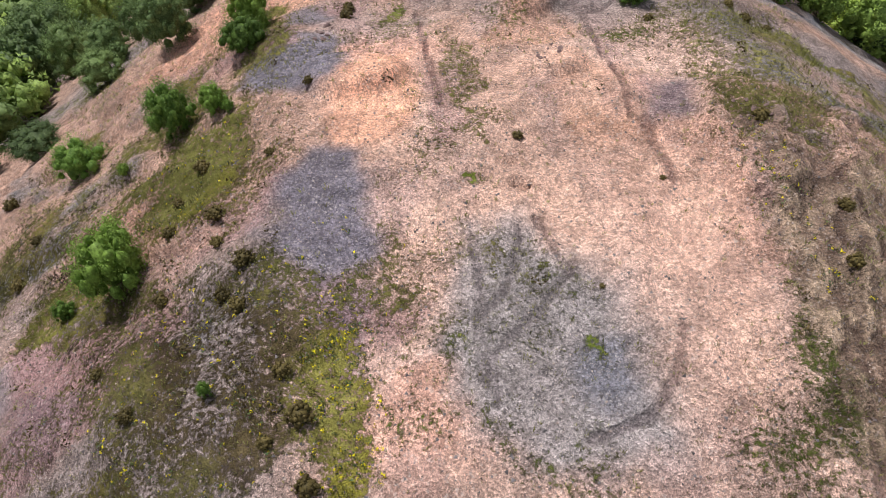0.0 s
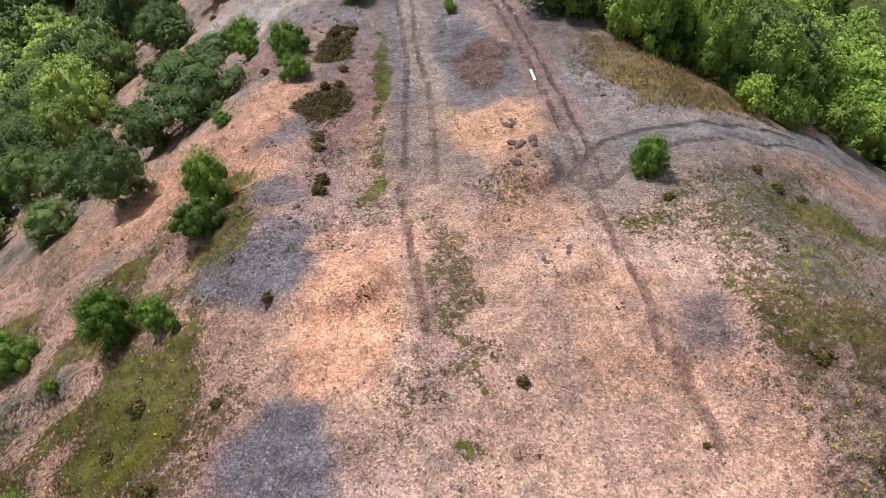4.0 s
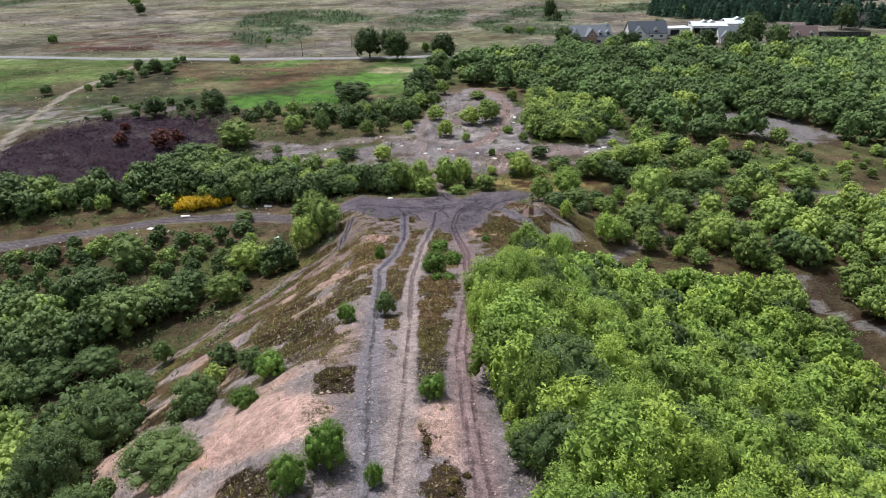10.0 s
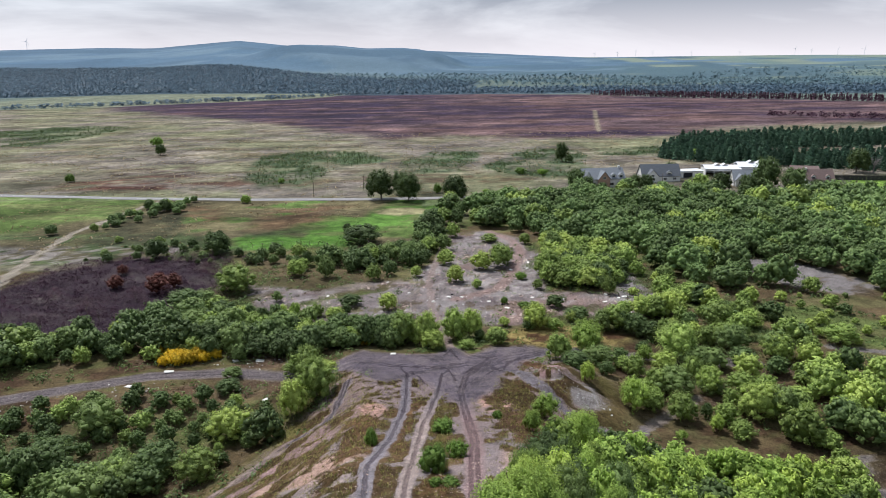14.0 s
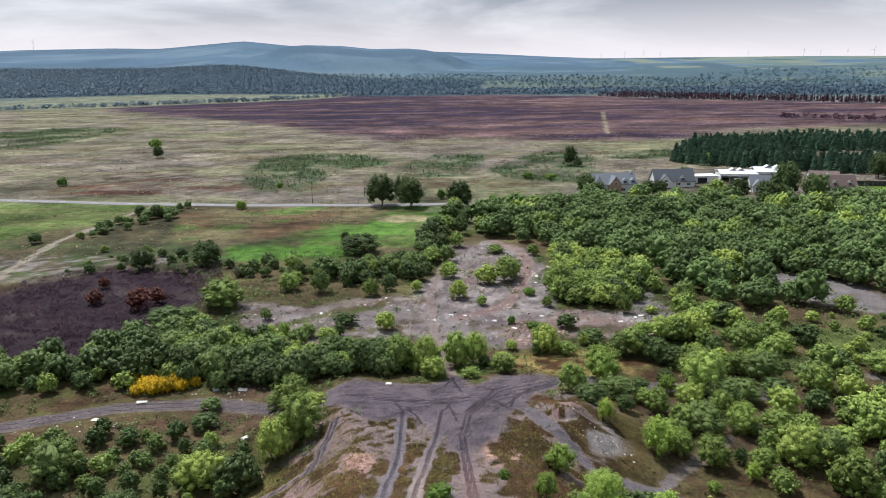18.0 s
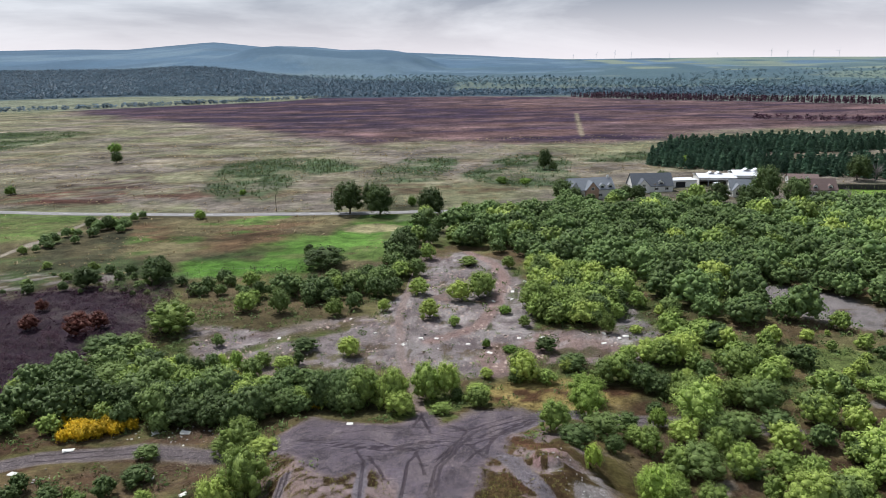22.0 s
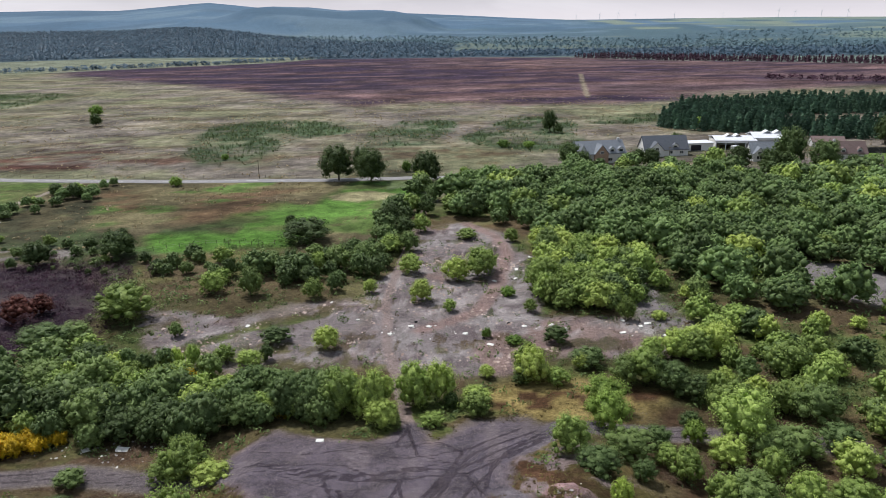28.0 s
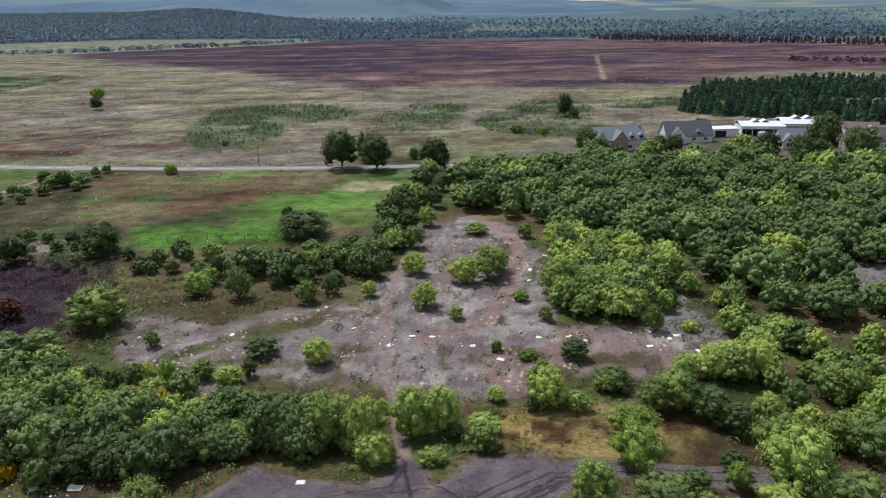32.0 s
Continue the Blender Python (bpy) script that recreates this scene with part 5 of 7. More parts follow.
WEST_FLANK = [("willow", -17.8, -40.1, 3.5, 1.93), ("willow", -20.5, -41.9, 2.9, 1.1), ("willow", -22.7, -43.1, 4.0, 0.79), ("willow", -19.5, -30.4, 1.7, 1.8), ("willow", -28.6, -15.5, 3.0, 1.7),
              ("willow", -37.1, -22.4, 5.5, 1.3), ("willow", -27.2, -40.2, 2.8, 1.28), ("willow", -32.6, -20.5, 2.8, 1.73), ("willow", -25.9, -0.1, 4.1, 1.2), ("willow", -22.9, -14.1, 3.0, 2.2),
              ("willow", -27.5, 12.4, 3.0, 1.26), ("willow", -21.0, 2.0, 2.3, 1.37), ("shrub", -18.2, -2.4, 2.1, 1.01), ("willow", -46.6, 38.7, 4.1, 0.88), ("willow", -27.4, -18.4, 4.0, 1.26),
              ("willow", -18.1, -29.3, 1.4, 2.2), ("willow", -22.1, -27.7, 1.7, 1.14), ("willow", -46.5, 26.7, 4.0, 2.19), ("shrub", -48.1, 4.8, 2.3, 1.57), ("willow", -24.8, -47.1, 2.2, 1.43),
              ("willow", -19.2, -48.6, 3.4, 0.92), ("willow", -27.3, -51.6, 1.6, 2.2), ("willow", -38.6, -25.9, 4.5, 1.2)]
WEST_FOOT = [("sallow", -28.9, 80.6, 9.0, 0.92), ("sallow", -32.2, 77.2, 7.5, 0.88), ("sallow", -34.5, 99.2, 6.3, 1.23), ("sallow", -43.3, 60.1, 5.5, 1.44), ("willow", -51.0, 62.9, 5.3, 1.73),
             ("willow", -54.9, 57.0, 5.9, 1.67), ("sallow", -42.1, 73.0, 6.1, 1.42), ("willow", -48.7, 91.1, 3.1, 1.92), ("willow", -66.7, 75.2, 7.1, 1.39), ("willow", -68.5, 62.5, 6.4, 1.76),
             ("willow", -69.1, 47.5, 5.8, 1.91), ("willow", -57.0, 39.0, 4.3, 1.82), ("willow", -62.8, 35.6, 4.1, 2.2), ("willow", -68.5, 32.8, 5.4, 1.68), ("willow", -61.4, 22.3, 4.3, 2.2),
             ("willow", -52.1, 20.4, 2.9, 2.2)]
HEDGE = [("sallow", -15.5, 114.0, 8.2, 0.95), ("sallow", -10.2, 112.7, 8.8, 0.8), ("willow", -19.5, 114.0, 7.2, 0.94), ("sallow", -8.4, 109.2, 5.0, 1.2), ("sallow", -4.1, 117.0, 8.4, 0.85),
         ("sallow", -0.1, 118.2, 7.8, 0.8), ("sallow", -1.0, 109.4, 2.4, 1.76), ("willow", -35.8, 110.2, 7.4, 1.26), ("willow", -42.9, 112.1, 5.8, 1.6), ("willow", -48.0, 110.7, 4.8, 1.77),
         ("willow", -29.5, 112.6, 5.1, 1.38), ("willow", -54.6, 116.5, 6.1, 1.35), ("willow", -60.8, 116.9, 5.9, 1.52), ("willow", -68.2, 126.6, 5.4, 1.93), ("willow", -62.8, 131.9, 6.0, 1.7),
         ("willow", -75.1, 140.7, 6.2, 1.86), ("willow", -72.8, 145.6, 4.2, 2.2), ("sallow", -36.7, 98.9, 3.3, 2.2), ("sallow", -30.2, 95.8, 2.7, 2.2), ("willow", -49.8, 98.5, 2.6, 1.85),
         ("willow", -25.5, 117.4, 4.6, 1.4)]
WASTE_WEST = [("sallow", -67.3, 156.9, 8.6, 1.6), ("sallow", -53.0, 171.5, 5.6, 1.28), ("willow", -43.6, 169.6, 7.7, 0.8), ("broad", -51.8, 182.9, 5.4, 0.76), ("sallow", -28.6, 167.1, 5.2, 1.06),
              ("willow", -24.4, 171.2, 5.0, 0.95), ("sallow", -13.1, 199.8, 5.7, 1.36), ("willow", -8.6, 201.4, 6.2, 1.08), ("sallow", -7.2, 183.2, 5.3, 1.33), ("sallow", -4.1, 164.1, 5.7, 1.11),
              ("sallow", -15.9, 169.7, 3.7, 1.05), ("sallow", -21.4, 140.0, 5.1, 1.17), ("sallow", -39.6, 135.2, 3.8, 1.29), ("sallow", -34.8, 133.3, 3.4, 1.72), ("willow", -32.2, 143.4, 3.3, 2.2),
              ("willow", -32.1, 135.6, 3.5, 0.89), ("willow", -31.1, 124.6, 4.4, 1.5), ("sallow", -36.8, 123.5, 2.7, 2.2), ("willow", -52.9, 147.3, 3.3, 1.04), ("birch", -44.6, 133.0, 5.1, 0.96),
              ("birch", -47.6, 132.9, 4.3, 1.03), ("willow", -52.4, 130.7, 4.6, 0.97)]
FENCE_ROW = [("broad", -38.3, 213.3, 7.0, 2.2), ("broad", -15.0, 224.2, 8.3, 0.89), ("willow", -20.5, 188.7, 6.1, 1.03), ("willow", -24.8, 192.6, 5.9, 1.04), ("willow", -37.4, 186.7, 6.0, 1.07),
             ("willow", -43.4, 191.9, 3.9, 1.64), ("sallow", -30.3, 186.3, 5.4, 1.13), ("willow", -16.0, 180.9, 5.8, 1.03), ("broad", -86.8, 198.9, 8.1, 1.2), ("broad", -105.3, 194.0, 7.1, 1.2),
             ("willow", -36.6, 175.4, 3.4, 1.14), ("sallow", -52.5, 178.1, 4.3, 1.14), ("willow", -4.1, 239.9, 7.5, 0.89), ("willow", -2.2, 259.5, 6.7, 0.96), ("willow", -32.0, 178.1, 4.3, 1.14),
             ("willow", -10.5, 216.7, 6.5, 1.11), ("sallow", -5.6, 220.1, 6.1, 0.99)]
WASTE_EAST = [("sallow", 4.0, 177.3, 6.4, 1.22), ("sallow", 9.7, 180.1, 8.0, 1.14), ("sallow", 12.1, 184.2, 5.8, 0.91), ("sallow", 20.2, 208.4, 4.3, 1.12), ("sallow", 7.8, 212.8, 3.2, 2.2),
              ("sallow", 23.6, 168.8, 9.1, 1.15), ("sallow", 29.8, 168.3, 7.2, 1.31), ("sallow", 33.3, 162.1, 6.3, 1.15), ("sallow", 19.3, 156.9, 3.2, 1.09), ("sallow", 37.3, 159.2, 5.5, 1.15),
              ("sallow", 38.1, 151.6, 5.6, 0.77), ("willow", 44.6, 164.3, 3.1, 1.45), ("sallow", 45.0, 151.5, 2.2, 1.66), ("willow", 27.9, 191.8, 9.2, 0.92), ("sallow", 35.5, 188.2, 7.3, 1.13),
              ("willow", 22.1, 141.0, 3.6, 1.64), ("shrub", 15.2, 166.3, 2.3, 1.13), ("shrub", 14.1, 141.2, 1.5, 1.92), ("shrub", 9.1, 144.1, 2.2, 0.66), ("sallow", 2.0, 158.0, 3.0, 1.16),
              ("sallow", 27.1, 202.0, 6.0, 1.12)]
ROAD_EAST = [("birch", 24.8, 108.4, 6.4, 1.61), ("sallow", 44.1, 105.9, 9.2, 1.14), ("sallow", 42.7, 134.8, 5.7, 1.25), ("sallow", 15.5, 125.9, 4.2, 1.69), ("sallow", 5.8, 118.4, 2.6, 2.2),
             ("willow", 26.5, 131.0, 3.8, 1.98), ("willow", 31.3, 124.8, 5.5, 1.05), ("willow", 36.0, 123.8, 5.6, 0.91), ("willow", 13.5, 124.2, 3.0, 1.12), ("willow", 41.2, 118.6, 4.7, 1.43),
             ("sallow", 50.5, 134.1, 7.2, 1.07), ("sallow", 59.3, 146.3, 5.3, 1.57), ("willow", 60.8, 128.5, 5.2, 1.94), ("sallow", 66.5, 125.5, 5.0, 1.42), ("willow", 57.8, 111.7, 6.6, 1.34),
             ("willow", 49.2, 102.0, 5.0, 1.72), ("birch", 36.7, 105.9, 3.7, 1.39), ("sallow", 17.3, 98.7, 6.2, 1.07), ("willow", 26.2, 100.6, 4.4, 1.77), ("willow", 31.0, 104.8, 3.3, 1.47),
             ("sallow", 19.9, 124.3, 3.2, 1.49), ("sallow", 8.0, 127.2, 2.5, 1.38)]
ROADSIDE = [("broad", -40.5, 297, 15.5, 0.92), ("broad", -27.5, 293, 14.0, 0.95), ("broad", -5.0, 288, 13.5, 0.98), ("broad", -33.0, 310, 12.5, 0.6), ("broad", -222, 481, 9.0, 0.9), 
            ("shrub", -104, 292, 4.0, 1.0), ("broad", 146, 311, 17.0, 0.85), ("broad", 154, 298, 14.0, 0.95), ("broad", 112, 352, 9.0, 0.95), ("broad", 84, 316, 8.0, 1.0), ("broad", 60, 312, 8.0, 1.0), ("broad", 124, 308, 10.0, 1.0), ("broad", 138, 298, 9.0, 1.1), ("broad", 160, 288, 9.0, 1.0), ("broad", 196, 292, 8.0, 1.0), ("broad", 210, 290, 7.0, 1.0), ("broad", 240, 352, 13.0, 0.9), ("willow", 66, 415, 6.0, 1.1), ("shrub", 150, 430, 6.0, 1.0), ("shrub", 32, 372, 4.0, 1.2), ("shrub", 44, 368, 3.5, 1.2), ("broad", 55, 318, 11.0, 1.0), ("broad", 218, 362, 14.0, 1.0), ("broad", 170, 266, 8.0, 0.8), ("broad", 133, 300, 10.0, 0.95), ("broad", 88, 310, 9.0, 1.0), ("shrub", -225, 361, 5.0, 0.8), ("shrub", -101, 349, 3.0, 0.9), ("shrub", -252, 546, 8.0, 0.9), ("broad", -144, 278, 5.0, 1.1), ("broad", -135, 274, 6.0, 1.0), ("broad", -88, 203, 8.0, 1.1), ("broad", -46, 229, 4.0, 1.0), ("broad", 62, 420, 13.0, 0.7), ("shrub", 10, 298, 4.5, 0.8), ("shrub", -14, 312, 5.0, 0.6)]
for row in (HEAP_BUSHES, CREST_BUSHES, EAST_FOOT, EAST_FOOT_BACK, WEST_FLANK, WEST_FOOT, HEDGE, WASTE_WEST, FENCE_ROW, WASTE_EAST, ROAD_EAST, ROADSIDE):
    for i, (k, x, y, tall, wide) in enumerate(row):
        plant(kind_at(k, y)[i % 4], x, y, tall, wide)

# woods: where they stand, as outlines with spacing and height
WOODS = [
    ("birch", [(2.6, -35), (4.6, -37.3), (8.7, -39.4), (12.8, -41), (19.9, -38.3), (42, -44), (54, -20), (56, 30), (54, 44), (50, 58), (38, 64), (26, 60), (17, 54), (10, 43), (3, 19), (0, 11), (-0.6, -6), (-0.2, -13), (0.2, -18), (0.9, -25), (1.6, -31)], 2.7, 3.0, 6.4),
    ("willow", [(-85, -50), (-33, -52), (-31, -45), (-33, -15), (-36, 10), (-50, 24), (-62, 22), (-64, 44), (-50, 52), (-36, 66), (-30, 74), (-42, 84), (-52, 90), (-70, 89), (-110, 76), (-105, 0)], 4.4, 4.5, 7.5),
    ("willow", [(-130, 97), (-70, 107), (-44, 107), (-28, 106), (-15, 110), (-14, 118), (-26, 124), (-38, 122), (-52, 130), (-72, 136), (-90, 118), (-130, 125)], 4.6, 2.8, 8.0),
    ("sallow", [(21, 80), (30, 75), (56, 66), (66, 92), (74, 112), (130, 118), (160, 130), (120, 150), (60, 150), (50, 138), (24, 131), (12, 131), (10, 125), (38, 124), (40, 112), (28, 104), (30, 94)], 6.6, 2.6, 7.0),
    ("sallow", [(66, 40), (90, 44), (170, 50), (170, 100), (98, 102), (84, 105), (74, 92), (68, 74)], 4.7, 3.0, 6.5),
    ("sallow", [(20, 160), (38, 153), (48, 168), (54, 190), (26, 212), (26, 184), (21, 172)], 3.8, 4.5, 7.0),
    ("willow", [(-46, 176), (-30, 170), (-14, 178), (-13, 192), (-9, 225), (-6, 285), (-12, 285), (-16, 240), (-22, 205), (-46, 192)], 6.2, 3.0, 7.5),
    ("broad", [(3, 236), (18, 224), (28, 210), (58, 188), (60, 158), (84, 150), (112, 148), (160, 140), (270, 150), (270, 270), (210, 292), (120, 306), (80, 312), (40, 308), (6, 294)], 6.4, 5.0, 10.5),
    ("willow", [(-27, -45), (-18, -47), (-16.5, -38), (-20, -29), (-19, -18), (-21, -8), (-19, 0), (-24, 8), (-34, 8), (-29, -15)], 5.4, 1.2, 2.6),
    ("sallow", [(-34, 110), (-26, 107), (-8, 108), (8, 111), (8, 119), (-6, 125), (-24, 125), (-36, 122)], 5.5, 2.0, 4.5),
    ("sallow", [(-60, 112), (-36, 112), (-36, 130), (-60, 140), (-70, 136)], 5.2, 2.0, 5.5),
    ("sallow", [(46, 132), (62, 140), (58, 168), (50, 172), (52, 150), (42, 134)], 4.6, 3.0, 6.0),
    ("willow", [(-130, 190), (-64, 184), (-62, 200), (-84, 206), (-130, 218)], 6.5, 1.0, 3.6),
    ("sallow", [(60, 68), (67, 66), (76, 92), (80, 109), (72, 110), (64, 92)], 4.6, 3.0, 6.5),
    ("willow", [(-78, 190), (-50, 172), (-46, 196), (-60, 204), (-80, 200)], 7.0, 2.0, 5.0),
    ("sallow", [(53, 26), (58, 40), (56, 60), (61, 75), (65, 92), (56, 66), (50, 58)], 4.4, 3.0, 6.0),
    ("willow", [(-6, 184), (5, 182), (7, 192), (2, 212), (-4, 208)], 4.0, 4.0, 6.0),
    ("birch", [(2.4, -35.5), (4.6, -38), (8.7, -40.2), (12.8, -42), (19, -39.5), (19, -37), (12.8, -39.4), (8.7, -37.8), (4.6, -35.5), (3, -33)], 1.5, 1.0, 2.4),
    ("birch", [(1.6, -34), (2.6, -34), (2.2, -25), (1.4, -14), (1.0, -4), (1.6, 10), (0.2, 10), (-0.4, -6), (0.2, -14), (1.0, -25)], 1.3, 1.0, 2.6),
    ("broad", [(-165, 225), (-150, 250), (-150, 290), (-128, 300), (-124, 270), (-146, 230)], 7.0, 3.0, 5.0)]
KEEP_CLEAR = [(LEFT_TRACK, 2.2), (MID_TRACK, 1.6), (RIGHT_TRACK, 1.5), (BRANCH_TRACK, 3.2), (SKIRT_TRACK, 3.0), (MOUND_PATH, 2.0), (WEST_PATH, 1.6), (WEST_ROAD, 4.2), (EAST_TRACK, 2.2), (EAST_UPPER, 2.4), (WOOD_PATH, 1.3), (FARM_TRACK, 4), (ROAD, 7)]


def scatter(poly, gap, rng, keep=0.94):
    xs, ys = np.array(poly).T
    gx, gy = np.meshgrid(np.arange(xs.min(), xs.max(), gap), np.arange(ys.min(), ys.max(), gap))
    gx = (gx + (np.arange(gx.shape[0]) % 2)[:, None] * gap / 2 + rng.uniform(-0.4, 0.4, gx.shape) * gap).ravel()
    gy = (gy + rng.uniform(-0.4, 0.4, gy.shape) * gap).ravel()
    ok = inside(gx, gy, poly) & (rng.random(len(gx)) < keep)
    for line, wide in KEEP_CLEAR:
        ok &= line_distance(gx, gy, line) > wide
    for open_ground in (CLEARING, STRAW_BANK, EAST_SHALE):
        ok &= ~inside(gx, gy, open_ground)
    return gx[ok], gy[ok]


def joined_trees(name, rows, leaf, kind, counts, size, label, category, seed, hulls=True):
    """Many plants in one mesh: rows of x, y, height, width, with fewer and larger leaf clumps farther off."""
    rng = np.random.default_rng(seed)
    shapes = {}
    verts, tints, ways = [], [], []
    ground_z = height(np.array([r[0] for r in rows]), np.array([r[1] for r in rows]))
    for (x, y, tall, wide, n), z in zip(rows, ground_z):
        v = int(rng.integers(5))
        if (v, n) not in shapes:
            r2 = np.random.default_rng(seed * 31 + v)
            shapes[v, n] = crown_shape(r2, kind, n, size * math.sqrt(counts / n), hulls)
        a = rng.uniform(0, math.tau)
        ca, sa = math.cos(a) * tall * wide, math.sin(a) * tall * wide
        p, o = shapes[v, n]
        if not hulls:
            o = unit(o + np.array([0, 0, 1.6]))
        c, s = math.cos(a), math.sin(a)
        ways.append(np.stack([o[:, 0] * c - o[:, 1] * s, o[:, 0] * s + o[:, 1] * c, o[:, 2]], 1))
        q = np.stack([p[:, 0] * ca - p[:, 1] * sa + x, p[:, 0] * sa + p[:, 1] * ca + y, p[:, 2] * tall + z], 1)
        verts.append(q)
        tints.append(np.full(len(q), rng.random()))
    verts, tints, ways = np.concatenate(verts), np.concatenate(tints), np.concatenate(ways)
    return tagged(new(name, mesh_from(name, verts, corners(len(verts) // 3), leaf, tints, ways)), label, category, kind="stuff")


def grow_woods():
    rows = {"birch": [], "willow": [], "broad": [], "sallow": []}
    single = 0
    for w, (kind, poly, gap, low, high) in enumerate(WOODS):
        rng = np.random.default_rng(500 + w)
        for x, y in zip(*scatter(poly, gap, rng)):
            tall, wide = rng.uniform(low, high), rng.uniform(0.8, 1.2)
            if (76 < x < 122 and 108 < y < 152) or (x < -36 and 60 < y < 94):
                tall *= 0.5
            k = kind if rng.random() < 0.86 else {"birch": "willow", "willow": "sallow", "broad": "sallow", "sallow": "willow"}[kind]
            edge = single < 210 and w in (0, 1, 3) and (x < 14 if w == 0 else True) and (x > -50) and (x < 48)
            if edge and rng.random() < 0.6:
                plant(kind_at(k, y)[int(rng.integers(4))], x, y, tall, wide * (1.2 if k == "birch" else 1.1))
                single += 1
                continue
            n = 3200 if y < -16 and -1 < x < 18 else (1500 if y < 10 and -1 < x < 28 else (900 if y < 26 and -40 < x < 36 else (120 if x < -96 and y < 100 else 200 if x > 130 else 420 if y < 75 else (800 if y < 135 and abs(x) < 60 else 330))))
            n = n if tall > 3 else max(160, n // 2)
            rows[k].append((x, y, tall, wide * {"birch": 1.35, "willow": 1.15, "broad": 1.15, "sallow": 1.12}[k], n))
    joined_trees("birch_wood", rows["birch"], LEAF_BIRCH, "birch", 2200, 0.038, "dense young birch wood with bright spring leaves", "wood", 71)
    joined_trees("willow_scrub", rows["willow"], LEAF_WILLOW, "willow", 2400, 0.038, "dense grey-green willow scrub on wet ground", "wood", 72)
    joined_trees("sallow_wood", rows["sallow"], LEAF_SALLOW, "willow", 2400, 0.038, "bright green sallow and birch thicket with round crowns", "wood", 75)
    joined_trees("broadleaf_wood", rows["broad"], LEAF_WOOD, "broad", 2400, 0.036, "dark green broadleaf wood beside the houses", "wood", 73)


grow_woods()

# ---------------------------------------------------------------- low plants and loose stone


def spread(count, rng, x0, x1, y0, y1, chance):
    """Places in a rectangle, kept by a chance that depends on the place."""
    x, y = rng.uniform(x0, x1, count), rng.uniform(y0, y1, count)
    ok = rng.random(count) < chance(x, y)
    return x[ok], y[ok]


def clumps(name, x, y, size, n, leaf, label, category, seed, flat=1.0, upright=0.0, lift=0.5, blade=0.22):
    """Low plants in one mesh: n pointed blades each, in a dome."""
    rng = np.random.default_rng(seed)
    k = len(x)
    z = height(x, y)
    way = unit(rng.normal(size=(k, n, 3)) * np.array([1, 1, 0.8]) + np.array([0, 0, 0.35]))
    way[..., 2] = np.abs(way[..., 2])
    c = way * (size[:, None, None] * rng.uniform(0.55, 1.0, (k, n, 1))) * np.array([1, 1, lift])
    out = unit(way * (1 - upright) + upright * rng.normal(size=(k, n, 3)) * np.array([1, 1, 0.1]))
    c = c + np.stack([x, y, z], 1)[:, None, :]
    s = np.repeat(size, n)[:, None] * blade * 2
    v = leaves(rng, c.reshape(-1, 3), out.reshape(-1, 3), 1.0, 0.6).reshape(-1, 3, 3)
    mid = c.reshape(-1, 1, 3)
    v = mid + (v - mid) * s[:, None, :]
    if upright:
        root = np.stack([x, y, z], 1)[:, None, :] + way * np.array([1, 1, 0]) * size[:, None, None] * 0.4
        side = unit(np.cross(out, np.array([0, 0, 1.0]))) * size[:, None, None] * 0.09
        tip = root + np.array([0, 0, 1.0]) * (size[:, None, None] * rng.uniform(0.7, 1.5, (k, n, 1))) + way * np.array([1, 1, 0]) * size[:, None, None] * 0.5
        v = np.stack([root - side, root + side, tip], 2).reshape(-1, 3, 3)
    tint = np.repeat(rng.random(k), n * 3)
    dome = np.repeat(unit(way + np.array([0, 0, 0.3 + upright])).reshape(-1, 3), 3, 0)
    return tagged(new(name, mesh_from(name, v.reshape(-1, 3), corners(k * n), leaf, tint, dome)), label, category, kind="stuff")


